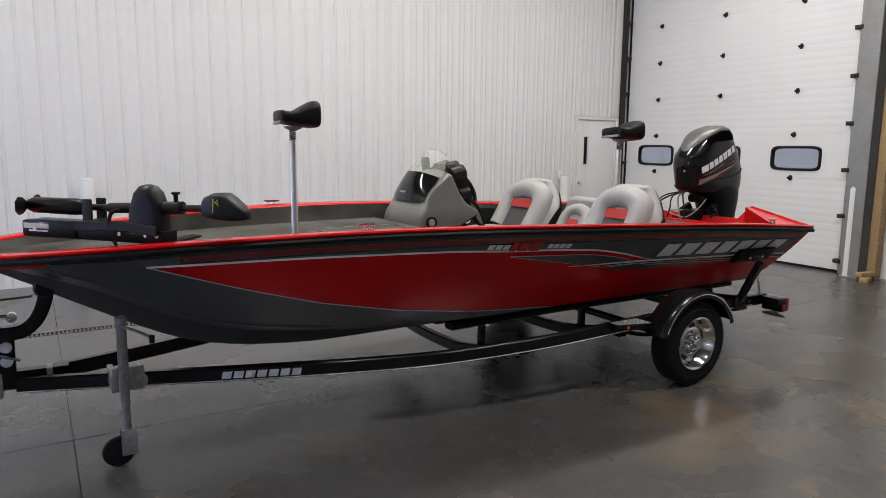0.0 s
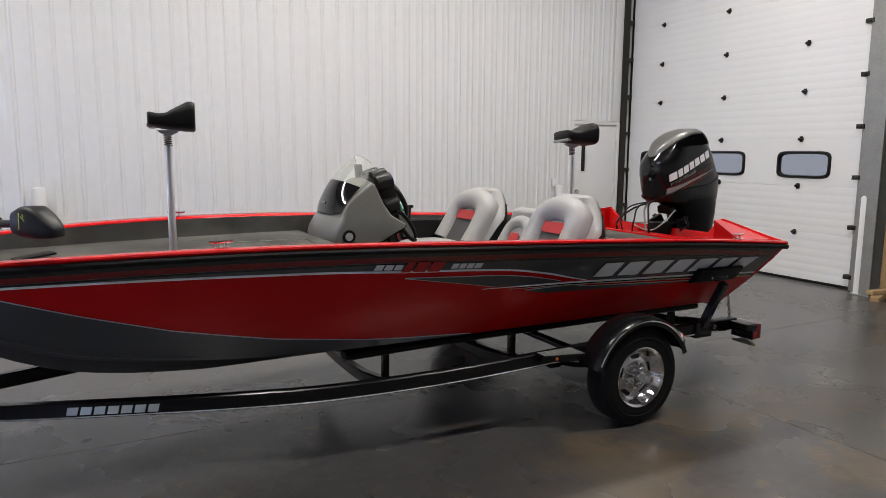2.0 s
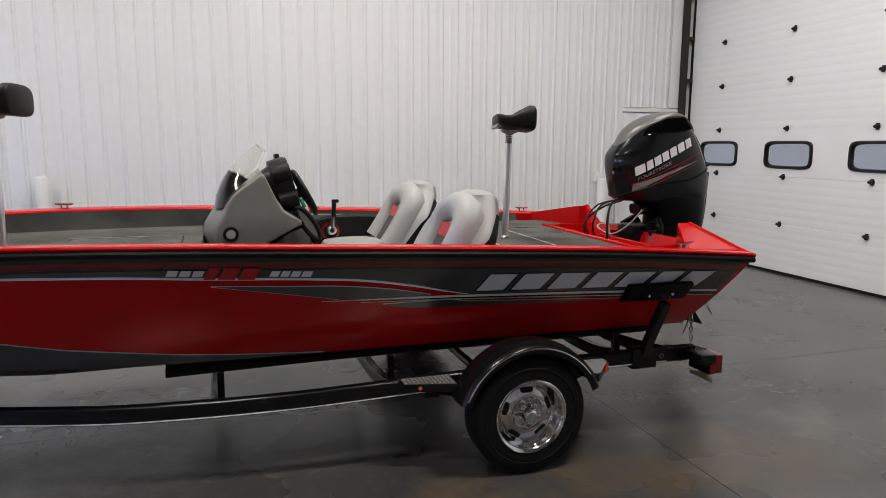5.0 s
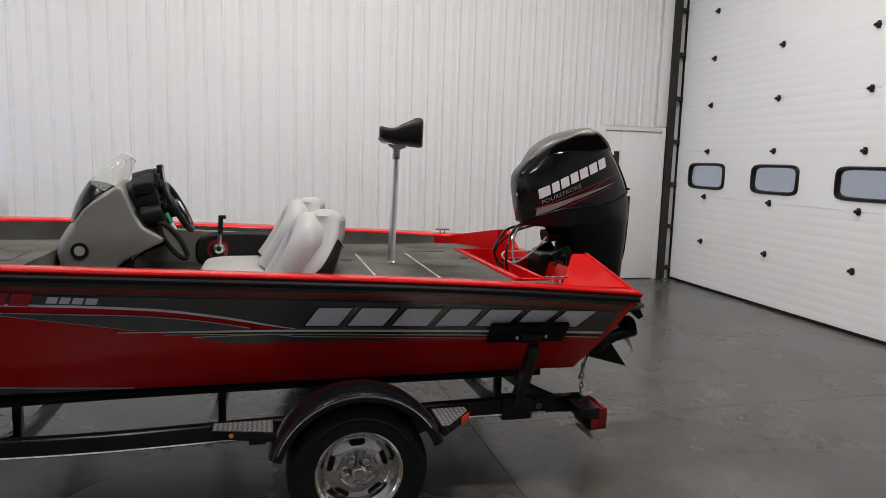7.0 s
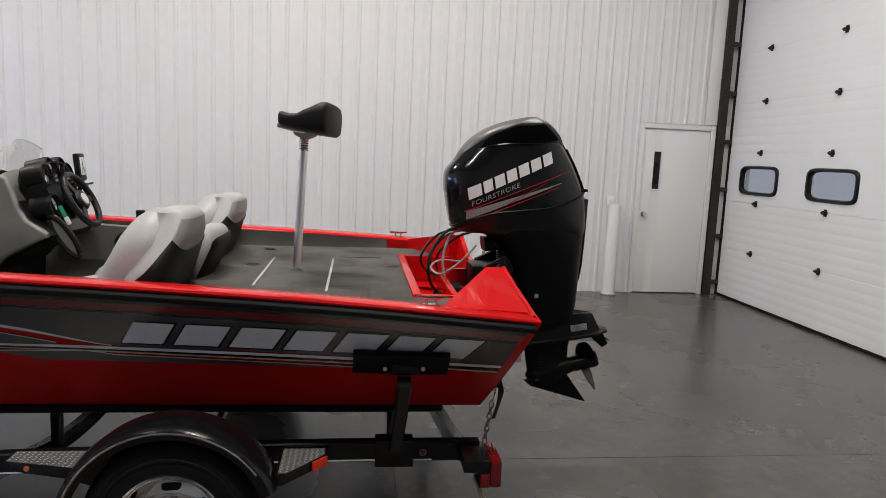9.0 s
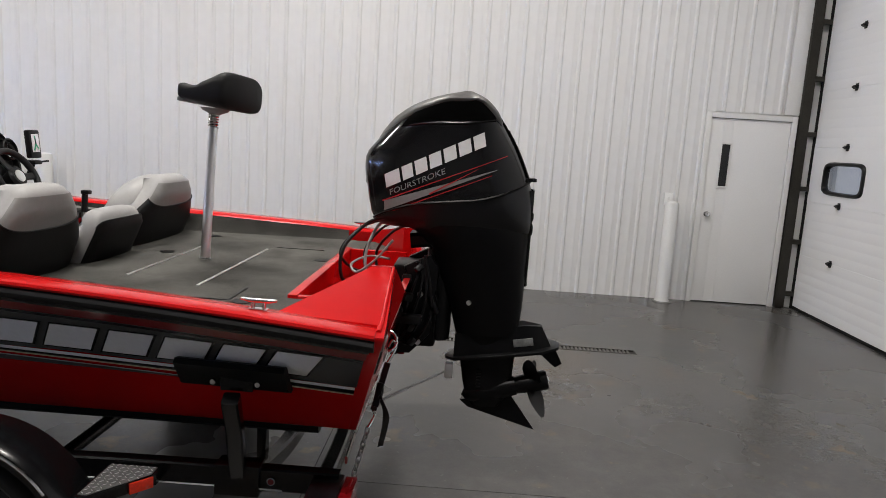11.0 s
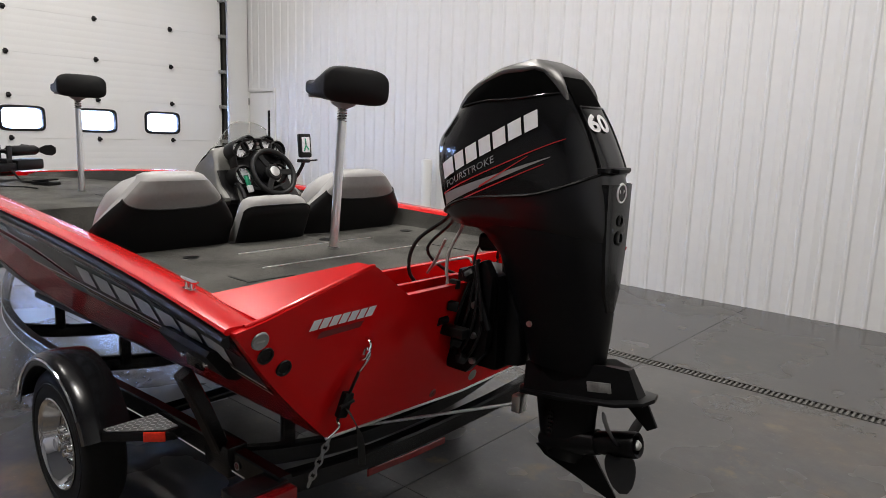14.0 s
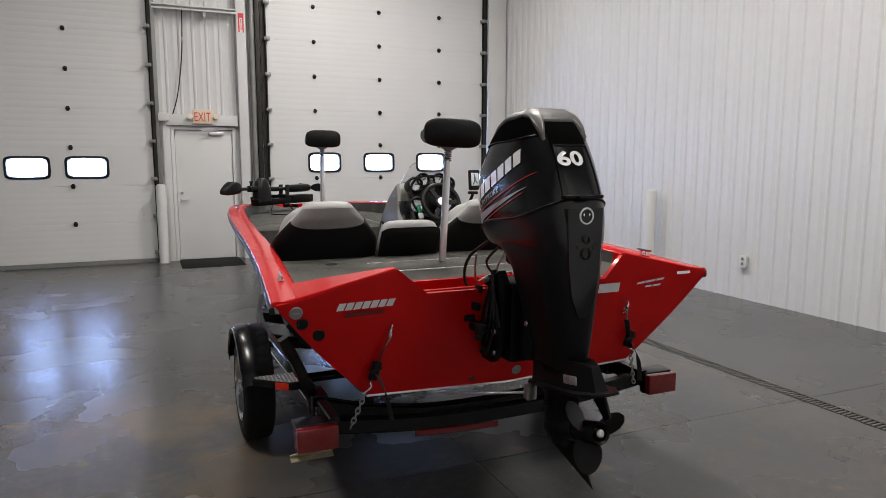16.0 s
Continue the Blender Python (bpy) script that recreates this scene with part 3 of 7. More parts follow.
# east end: one overhead door, wall strip and post beside it
overhead_door("door_2", EAST, 4.93, 9.045, [(5.72, 0.70), (7.03, 0.72), (8.345, 0.72)], (5.77, 7.07, 8.345), -1, "closed white sectional overhead door with three small windows")
wall_east = single("wall_east", join(box(EAST + 0.05, EAST + 0.3, SOUTH, 4.90, FZ, TOP), box(EAST + 0.05, EAST + 0.3, 4.90, NORTH + 0.012, 5.62, TOP), box(EAST + 0.003, EAST + 0.3, 9.05, NORTH + 0.011, FZ, 5.62)), PLAIN_WHITE, "white end wall beside the overhead door", "wall")
post = thing("steel_post", (EAST - 0.12, 4.685, FZ), "grey steel column beside the overhead door", "column", kind="structure")
for fx in (EAST - 0.24, EAST - 0.02):
    part("flange", box(fx, fx + 0.015, 4.57, 4.80, FZ, TOP), GREY_STEEL, post)
part("web", box(EAST - 0.2245, EAST - 0.0205, 4.68, 4.695, FZ, TOP), GREY_STEEL, post)
single("timber_jamb", box(EAST - 0.10, EAST + 0.049, 4.42, 4.53, FZ, 5.7, 0.004), WOOD, "pale timber jamb strip behind the column", "trim")
sheet_e = ribbed_sheet(4 * RIB, FZ, TOP)
for k in range(13):
    piece("wall_sheet", sheet_e, pose(EAST + 0.045, 4.40 - k * 4 * RIB, 0, 0, 0, -90), wall_east)
blocks = thing("wood_block", (10.2, 4.42, FZ), "two short offcuts of pale timber on the floor", "timber")
part("block", moved(box(-0.17, 0.17, -0.05, 0.05, 0, 0.06, 0.006), pose(10.14, 4.42, FZ, 0, 0, 18)), WOOD, blocks)
part("block", moved(box(-0.14, 0.14, -0.045, 0.045, 0.0, 0.055, 0.006), pose(10.18, 4.44, FZ + 0.061, 0, 0, -12)), WOOD, blocks)
ctrl = thing("door_control", (EAST, 4.12, 1.1), "small black pendant control box on the end wall", "control box")
part("case", box(EAST - 0.05, EAST + 0.02, 4.08, 4.17, 1.05, 1.22, 0.01), BLACK_PLASTIC, ctrl)
part("cable", tube(smooth([(EAST - 0.02, 4.125, 1.22), (EAST - 0.015, 4.12, 2.2), (EAST - 0.01, 4.085, 5.0)]), 0.008, 8), BLACK_PLASTIC, ctrl)

# west end: two overhead doors with an exit door between them
overhead_door("door_3", WEST, 4.42, 8.56, [(5.396, 0.525), (6.425, 0.525), (7.47, 0.525)], (5.24, 6.45, 7.64), 1, "closed white sectional overhead door with three bright windows", 0.597, 9, 0.146, 1.62)
overhead_door("door_4", WEST, -1.90, 2.53, [(-0.95, 0.55), (0.73, 0.55), (1.556, 0.55)], (-1.5, 0.0, 1.34), 1, "closed white sectional overhead door with small bright windows", 0.608, 9, 0.034, 1.545)
wall_west = single("wall_west", join(box(WEST - 0.3, WEST - 0.06, SOUTH, -1.92, FZ, TOP), box(WEST - 0.3, WEST - 0.06, -1.92, 2.55, 5.62, TOP), box(WEST - 0.3, WEST - 0.06, 2.55, 2.83, FZ, TOP), box(WEST - 0.3, WEST - 0.06, 2.83, 3.85, 2.21, TOP), box(WEST - 0.3, WEST - 0.06, 3.85, 4.41, FZ, TOP), box(WEST - 0.3, WEST - 0.06, 4.41, 8.57, 5.62, TOP), box(WEST - 0.3, WEST - 0.06, 8.57, NORTH + 0.012, FZ, TOP)), PLAIN_WHITE, "white ribbed end wall between the overhead doors", "wall")
sheet_w = ribbed_sheet(6 * RIB, 2.42, TOP)
piece("wall_sheet", sheet_w, pose(WEST - 0.055, 2.62, 0, 0, 0, 90), wall_west)
part("door_channel", box(WEST - 0.058, WEST + 0.09, 4.225, 4.30, FZ, 5.9, 0.004), DARK_STEEL, wall_west, "dark steel door channel")
part("corner_trim", box(WEST - 0.058, WEST + 0.05, 8.68, NORTH - 0.03, FZ, TOP, 0.004), PLAIN_WHITE, wall_west)
part("side_trim", box(WEST - 0.058, WEST + 0.03, 2.60, 2.66, FZ, TOP, 0.004), GREY_STEEL, wall_west, "grey steel edge angle")
part("side_trim", box(WEST - 0.058, WEST + 0.012, 2.70, 2.81, FZ, 2.39, 0.004), PLAIN_WHITE, wall_west)
part("header", box(WEST - 0.058, WEST + 0.06, 2.74, 3.90, 2.235, 2.41, 0.006), PLAIN_WHITE, wall_west, "white lintel box above the exit door")
column = single("steel_column", box(WEST - 0.05, WEST + 0.12, 3.915, 4.07, FZ, TOP, 0.006), PLAIN_WHITE, "white-painted steel column beside the exit door", "column")
pipe = single("wall_pipe", tube([(WEST + 0.06, 4.17, FZ), (WEST + 0.06, 4.17, 3.0), (WEST + 0.06, 4.17, TOP)], 0.045, 16), GREY_STEEL, "grey steel vertical pipe beside the column", "pipe", kind="")
single("pipe_elbow", tube(smooth([(WEST + 0.06, 4.17, 0.42), (WEST + 0.075, 4.18, 0.28), (WEST + 0.12, 4.21, 0.14), (WEST + 0.17, 4.24, 0.03), (WEST + 0.19, 4.25, FZ)]), 0.062, 14), PLAIN_WHITE, "white wrapped pipe bend at the foot of the pipe", "pipe", kind="")
beam = single("wall_girt", join(box(WEST - 0.05, WEST + 0.20, 2.62, 3.91, 4.12, 4.14), box(WEST + 0.185, WEST + 0.20, 2.62, 3.91, 4.06, 4.0859), box(WEST - 0.05, WEST + 0.18, 3.4, 3.42, 3.98, 4.0859)), PLAIN_WHITE, "white steel shelf bracket high on the end wall", "bracket")
# unseen panel added to stop backdrop light leaking round the exit door
single("wall_outer", box(WEST - 0.42, WEST - 0.30, 2.70, 4.0, FZ, 2.4), PLAIN_WHITE, "unseen added panel blocking light behind the exit door", "wall")
door_5 = thing("door_5", (WEST, 3.34, 0), "closed white steel exit door with a lever handle", "door", kind="structure")
part("door_frame", join(box(WEST - 0.2, WEST - 0.02, 2.815, 2.875, FZ, 2.225, 0.004), box(WEST - 0.2, WEST - 0.02, 3.80, 3.86, FZ, 2.225, 0.004), box(WEST - 0.2, WEST - 0.02, 2.8755, 3.7995, 2.165, 2.225, 0.004)), PLAIN_WHITE, door_5)
leaf5 = part("door_leaf", box(WEST - 0.11, WEST - 0.06, 2.88, 3.795, FZ + 0.012, 2.16, 0.003), DOOR_WHITE, door_5)
part("door_lever", join(lathe([(0, 0), (0.03, 0), (0.03, 0.012), (0.012, 0.014), (0.012, 0.05), (0, 0.05)], pose(WEST - 0.06, 2.95, 1.0, 0, 90), 16), box(WEST - 0.025, WEST - 0.008, 2.94, 3.06, 0.99, 1.01, 0.005)), ALU, leaf5, "steel lever handle")
part("deadbolt", lathe([(0, 0), (0.026, 0), (0.026, 0.016), (0, 0.02)], pose(WEST - 0.06, 2.95, 1.12, 0, 90), 16), ALU, leaf5)
part("door_closer", join(box(WEST - 0.06, WEST - 0.0, 3.42, 3.66, 2.08, 2.135, 0.008), bar([(WEST - 0.01, 3.46, 2.14), (WEST + 0.10, 3.30, 2.15)], 0.025, 0.012, 0.003), bar([(WEST + 0.10, 3.30, 2.155), (WEST - 0.02, 3.56, 2.16)], 0.025, 0.012, 0.003)), ALU, door_5, "aluminium overhead door closer")
exit_sign = thing("exit_sign", (WEST + 0.06, 3.33, 2.38), "lit exit sign with red letters above the door", "exit sign")
part("sign_body", box(WEST + 0.061, WEST + 0.11, 3.165, 3.495, 2.265, 2.495, 0.01), EXIT_FACE, exit_sign)
part("letters", moved(lettering("EXIT", 0.21), Matrix.Translation((WEST + 0.113, 3.185, 2.305)) @ pose(0, 0, 0, 90, 0, 90) @ Matrix.Diagonal((0.62, 1, 1, 1))), EXIT_RED, exit_sign, "red letters")
for s in (-1, 1):
    part("lamp_head", lathe([(0, 0), (0.03, 0), (0.045, 0.03), (0.045, 0.06), (0, 0.065)], pose(WEST + 0.08, 3.33 + s * 0.205, 2.37, 0, 80, 0), 16), EXIT_FACE, exit_sign)
fire_sign = thing("warning_sign", (WEST + 0.125, 3.99, 3.95), "small red and white vertical sign on the column", "sign")
part("plate", box(WEST + 0.121, WEST + 0.126, 3.945, 4.045, 3.78, 4.10), WHITE_VINYL, fire_sign)
part("red_border", join(box(WEST + 0.126, WEST + 0.129, 3.95, 4.04, 4.02, 4.095), box(WEST + 0.126, WEST + 0.129, 3.95, 3.972, 3.785, 4.019), box(WEST + 0.126, WEST + 0.129, 4.018, 4.04, 3.785, 4.019), prism([(3.985, 3.86), (4.005, 3.86), (3.995, 3.80)], 0, WEST + 0.126, WEST + 0.129), box(WEST + 0.126, WEST + 0.129, 3.99, 4.0, 3.86, 4.0)), EXIT_RED, fire_sign)
cable = thing("wall_cable", (WEST, 3.0, 2.4), "black cable hanging across the ribbed wall", "cable")
part("cord", tube(smooth([(WEST + 0.02, 3.08, 4.1), (WEST + 0.01, 3.05, 3.4), (WEST + 0.01, 2.96, 2.75), (WEST + 0.02, 2.86, 2.40)]), 0.009, 8), BLACK_PLASTIC, cable)
part("junction_box", box(WEST + 0.031, WEST + 0.10, 2.64, 2.80, 2.30, 2.43, 0.01), PLAIN_WHITE, cable)
bollard((-2.98, 2.62, FZ), 1.305)
mat_1 = thing("door_mat", (-2.8, 3.35, 0), "flat black rubber mat in front of the exit door", "mat")
part("mat_body", box(-3.22, -2.30, 2.88, 3.82, FZ, FZ + 0.010, 0.003), RUBBER, mat_1)
part("mat_border", join(box(-3.22, -2.30, 2.86, 2.88, FZ, FZ + 0.006), box(-3.22, -2.30, 3.82, 3.84, FZ, FZ + 0.006), box(-2.30, -2.27, 2.86, 3.84, FZ, FZ + 0.006)), RUBBER, mat_1)

# daylight behind the windows
single("backdrop_west", join(box(WEST - 0.62, WEST - 0.60, -1.75, 2.45, 1.0, 2.3), box(WEST - 0.62, WEST - 0.60, 4.75, 8.25, 1.0, 2.3)), SKY_WEST, "bright overcast daylight outside the windows", "backdrop")
single("backdrop_east", box(EAST + 2.9, EAST + 3.0, 0, 14, -0.2, 6), SKY_EAST, "grey daylight outside the windows", "backdrop")

# ceiling lamps
lamp0 = None
for i, (x, y, power) in enumerate(LAMPS):
    if lamp0 is None:
        lamp0 = thing("ceiling_lamp", (x, y, TOP), "white linear high-bay lamp hung from the ceiling", "ceiling lamp", "hall lamps")
        part("housing", prism([(y - 0.20, 6.05), (y - 0.10, 6.13), (y + 0.10, 6.13), (y + 0.20, 6.05)], 0, x - 0.62, x + 0.62, 0.006), PLAIN_WHITE, lamp0)
        part("diffuser", box(x - 0.60, x + 0.60, y - 0.17, y + 0.17, 6.035, 6.052, 0.004), LENS, lamp0)
        for s in (-0.4, 0.4):
            part("hanger", tube([(x + s, y, 6.13), (x + s, y, TOP)], 0.006, 6), GREY_STEEL, lamp0)
    else:
        copy_thing(lamp0, Matrix.Translation((x, y, TOP)))
    li = bpy.data.lights.new("hall_light", "AREA")
    li.shape, li.size, li.size_y, li.energy, li.color = "RECTANGLE", 1.2, 0.34, power, (1.0, 0.950, 0.893)
    lo = new("hall_light", li)
    lo.location = (x, y, 6.02)
# ---- the boat ----
YC = 4.08
STATIONS = [0.40, 0.60, 1.0, 1.6, 2.3, 3.1, 3.9, 4.7, 5.5, 6.25]
half_beam = hermite(STATIONS, [0.22, 0.38, 0.59, 0.79, 0.925, 1.01, 1.05, 1.075, 1.12, 1.175])
sheer = hermite(STATIONS, [1.10, 1.115, 1.145, 1.180, 1.200, 1.195, 1.168, 1.137, 1.102, 1.056])
chine_half = hermite(STATIONS, [0.03, 0.12, 0.27, 0.47, 0.62, 0.70, 0.72, 0.73, 0.735, 0.745])
chine_z = hermite(STATIONS, [1.068, 1.045, 0.935, 0.690, 0.60, 0.575, 0.572, 0.572, 0.572, 0.572])
keel_z = hermite(STATIONS, [1.05, 1.005, 0.785, 0.482, 0.362, 0.375, 0.44, 0.48, 0.51, 0.54])


def rake(x, z):
    """The transom leans forward towards the bottom."""
    w = max(0.0, (x - 5.2) / 1.05)
    return x - (0.035 + 0.28 * (1.056 - z)) * w * w


def side_y(x, z, off=0.0):
    """Half-width of the hull side at a place and height."""
    a, b = chine_z(x), sheer(x)
    v = min(max((z - a) / (b - a), 0.0), 1.1)
    return chine_half(x) + (half_beam(x) - chine_half(x)) * (v + 0.10 * math.sin(math.pi * min(v, 1.0)) * 0.5) + off


def decal(low, high, x0, x1, off=0.004, n=24, side=-1, rows=3):
    """A strip on the hull side between two height functions."""
    rings = []
    for k in range(n + 1):
        x = x0 + (x1 - x0) * k / n
        a, b = low(x), high(x)
        rings.append([(rake(x, a + (b - a) * j / rows), YC + side * side_y(x, a + (b - a) * j / rows, off), a + (b - a) * j / rows) for j in range(rows + 1)])
    return loft(rings, closed=False)


boat = thing("bass_boat", (3.4, YC, 0.44), "red and charcoal aluminium bass boat resting on a trailer", "boat")
xs = [0.40 + (6.25 - 0.40) * (k / 44) for k in range(45)]


def hull_ring(x, y_sign):
    pts = [(rake(x, keel_z(x)), YC, keel_z(x))]
    for u in (0.35, 0.7):
        z = keel_z(x) + (chine_z(x) - keel_z(x)) * u
        pts.append((rake(x, z), YC + y_sign * chine_half(x) * (u + 0.04), z))
    z = chine_z(x)
    pts.append((rake(x, z), YC + y_sign * chine_half(x), z))
    for v in (0.04, 0.2, 0.4, 0.6, 0.8, 1.0):
        z = chine_z(x) + (sheer(x) - chine_z(x)) * v
        pts.append((rake(x, z), YC + y_sign * (side_y(x, z) + (0.012 * min(1.0, max(0.0, (x - 3.7) / 0.6)) if v == 0.04 else 0)), z))
    return pts


# lines of the side graphics
def curve(x, a, b):
    return float(np.interp(x, a, b))


swoosh = hermite([1.2, 1.31, 1.53, 1.8, 2.1, 2.65, 3.0, 3.33, 3.82, 4.09, 4.3, 4.6, 5.2, 5.6, 6.3], [1.047, 1.053, 1.062, 1.070, 1.073, 1.067, 1.057, 1.038, 1.014, 0.991, 0.955, 0.893, 0.872, 0.856, 0.834])
inner_line = hermite([3.36, 3.7, 3.98, 4.24, 4.42], [1.001, 0.984, 0.969, 0.935, 0.897])


def tail_line(x):
    return curve(x, [4.176, 4.53, 4.625, 5.57], [0.855, 0.861, 0.843, 0.803])


# painted skins: the forefoot and the bottom are charcoal, the sides red
def paint_line(x):
    """Height of the red and charcoal boundary on the forward sides."""
    return float(np.interp(x, [1.22, 1.31, 1.53, 1.8, 2.2, 2.7, 3.2, 3.5, 3.9], [1.083, 1.053, 0.983, 0.899, 0.787, 0.69, 0.625, 0.60, 0.574]))


for s, nm in ((-1, "port"), (1, "starboard")):
    part("hull_side", loft([[p for p in hull_ring(x, s)[3:]] for x in xs], closed=False), RED, boat, "red metallic painted side")
    part("hull_bottom", loft([[p for p in hull_ring(x, s)[:4]] for x in xs], closed=False), HULL_BOTTOM, boat, "charcoal painted bottom")
    part("forefoot_paint", decal(lambda x: chine_z(x) + 0.001, lambda x: min(paint_line(x), sheer(x) - 0.03) if x > 1.22 else sheer(x) - 0.03, 0.42, 3.85, 0.002, 60, s, 8), GREY_PAINT, boat, "charcoal bow panel")
    part("pinstripe", decal(paint_line, lambda x: paint_line(x) + 0.007, 1.31, 3.9, 0.004, 50, s, 1), SILVER_VINYL, boat)
    part("spray_rail", tube([(rake(x, z), YC + s * side_y(x, z, -0.002), z) for x in np.linspace(0.55, 2.35, 24) for z in [chine_z(x) + 0.05 * (1 - (x - 0.55) / 1.8) + 0.02]], [0.004] + [0.013] * 22 + [0.004], 8), GREY_PAINT, boat)
    # dark band below the rub rail
    part("upper_stripe", decal(lambda x: sheer(x) - 0.062, lambda x: sheer(x) - 0.036, 0.45, 6.245, 0.004, 60, s, 1), BLACK_PAINT, boat)
    part("wine_stripe", decal(lambda x: sheer(x) - 0.092, lambda x: sheer(x) - 0.062, 1.46, 6.24, 0.0035, 60, s, 1), RED_DARK, boat)
    part("thin_black_line", decal(lambda x: sheer(x) - 0.104, lambda x: sheer(x) - 0.095, 1.46, 6.235, 0.0042, 60, s, 1), BLACK_PAINT, boat)
    part("grey_band", decal(swoosh, lambda x: sheer(x) - (0.092 if x > 1.5 else 0.06), 1.2, 6.235, 0.003, 80, s, 3), GREY_PAINT, boat, "charcoal graphic band")
    part("white_stripe", decal(lambda x: swoosh(x) - 0.003, lambda x: swoosh(x) + min(0.009, 0.001 + 0.03 * max(0.0, 4.62 - x)), 1.31, 4.62, 0.005, 56, s, 1), WHITE_VINYL, boat)
    part("grey_swoosh", decal(lambda x: curve(x, [3.36, 3.69, 3.95, 4.05, 4.42], [1.000, 0.945, 0.899, 0.893, 0.888]), inner_line, 3.36, 4.42, 0.0045, 34, s, 2), GREY_PAINT, boat)
    part("silver_line", decal(lambda x: inner_line(x) - 0.001, lambda x: inner_line(x) + 0.004, 3.36, 4.42, 0.0055, 34, s, 1), SILVER_VINYL, boat)
    part("silver_line", decal(lambda x: curve(x, [3.36, 3.69, 3.95], [0.998, 0.943, 0.897]), lambda x: curve(x, [3.36, 3.69, 3.95], [1.001, 0.9455, 0.8995]), 3.36, 3.95, 0.0055, 14, s, 1), SILVER_VINYL, boat)
    part("lower_stripe", decal(lambda x: curve(x, [3.87, 4.48, 5.56, 6.23], [0.889, 0.875, 0.842, 0.822]), lambda x: curve(x, [3.87, 4.48, 5.56, 6.23], [0.892, 0.888, 0.856, 0.836]), 3.87, 6.23, 0.006, 40, s, 1), WHITE_VINYL, boat)
    part("under_stripe", decal(lambda x: curve(x, [4.06, 4.48, 5.57, 6.23], [0.874, 0.866, 0.826, 0.800]), lambda x: curve(x, [4.06, 4.48, 5.56, 6.23], [0.876, 0.875, 0.842, 0.822]), 4.06, 6.23, 0.004, 40, s, 1), BLACK_PAINT, boat)
    part("gold_stripe", decal(lambda x: curve(x, [4.06, 4.48, 5.57, 6.23], [0.872, 0.861, 0.821, 0.795]), lambda x: curve(x, [4.06, 4.48, 5.57, 6.23], [0.875, 0.867, 0.828, 0.802]), 4.06, 6.23, 0.006, 40, s, 1), GOLD_VINYL, boat)
    part("tail_swoosh", decal(lambda x: curve(x, [4.176, 4.35, 4.93, 5.57], [0.853, 0.818, 0.808, 0.796]), tail_line, 4.176, 5.57, 0.0045, 40, s, 1), GREY_PAINT, boat)
    part("silver_line", decal(lambda x: tail_line(x) - 0.001, lambda x: tail_line(x) + 0.004, 4.176, 5.57, 0.0055, 40, s, 1), SILVER_VINYL, boat)
    # red gunwale cap over a black rub rail
    cap = [(-0.004, -0.004), (0.010, -0.002), (0.015, 0.006), (0.010, 0.014), (-0.008, 0.018), (-0.060, 0.016), (-0.116, 0.010), (-0.126, 0.002), (-0.126, -0.075)]
    inner = [[(rake(x, sheer(x)), YC + s * max(0.012, half_beam(x) + dy), sheer(x) + dz) for dy, dz in cap] for x in xs]
    part("gunwale", loft(inner), RED, boat, "bright red gunwale cap")
    rub = [(0.0, -0.006), (0.018, -0.008), (0.024, -0.018), (0.022, -0.030), (0.014, -0.038), (-0.004, -0.038)]
    part("rub_rail", loft([[(rake(x, sheer(x)), YC + s * (half_beam(x) + dy), sheer(x) + dz) for dy, dz in rub] for x in xs]), BLACK_PLASTIC, boat, "black rub rail")
    # carpeted inner side
    part("inner_side", loft([[(x, YC + s * max(0.01, min(side_y(x, z) - 0.03, half_beam(x) - m)), z) for z, m in ((sheer(x) + 0.000, 0.127), (sheer(x) - 0.06, 0.135), (min(sheer(x) - 0.08, 1.0), 0.155), (max(0.66, chine_z(x) + 0.05), 0.18))] for x in np.linspace(0.55, 5.75, 40)], closed=False), CARPET, boat, "grey carpeted inner side")

# blunt bow
nose = xs[0]
part("bow_plate", loft([[(nose - d, YC + q * half_beam(nose) * w, sheer(nose) + 0.014 - e) for q in np.linspace(-1, 1, 13)] for d, w, e in ((0.0, 1.0, 0.0), (0.05, 0.93, 0.0), (0.085, 0.8, 0.008), (0.10, 0.72, 0.03), (0.09, 0.66, 0.06))], closed=False), RED, boat, "red bow cap")
part("stem", loft([[(rake(nose, z) - 0.09 * max(0, (z - 1.0) / 0.1) - 0.004, YC + q * (side_y(nose, z) + 0.002), z) for q in np.linspace(-1, 1, 9)] for z in np.linspace(keel_z(nose), sheer(nose) + 0.0, 7)], closed=False), GREY_PAINT, boat)

# transom with raised corners and a motor notch
TOP_EDGE = ([-1.175, -1.07, -0.635, -0.615, -0.49, 0.49, 0.615, 0.635, 1.07, 1.175], [1.060, 1.076, 1.176, 1.172, 1.062, 1.062, 1.172, 1.176, 1.076, 1.060])
flank_z = [0.572, 0.65, 0.75, 0.85, 0.95, 1.056]
flank_y = [side_y(6.25, z) for z in flank_z]


def on_transom(dy, z, off=0.0):
    return (6.215 + (0.28 if z < 1.056 else -0.25) * (z - 1.056) + off, YC + dy, z)


cols = sorted(set([round(v, 3) for v in np.linspace(-1.17, 1.17, 27)] + [-1.07, -0.635, -0.615, -0.49, 0.49, 0.615, 0.635, 1.07, -0.745, 0.745]))
rings = []
for dy in cols:
    zt = float(np.interp(dy, *TOP_EDGE))
    zb = float(np.interp(abs(dy), flank_y, flank_z)) if abs(dy) > flank_y[0] else 0.54 + 0.032 * abs(dy) / 0.745
    zb = min(zb, zt - 0.004)
    rings.append([on_transom(dy, zb), on_transom(dy, (zt + zb) / 2), on_transom(dy, zt), on_transom(dy, zt, 0.028), on_transom(dy, (zt + zb) / 2, 0.028), on_transom(dy, zb, 0.028)])
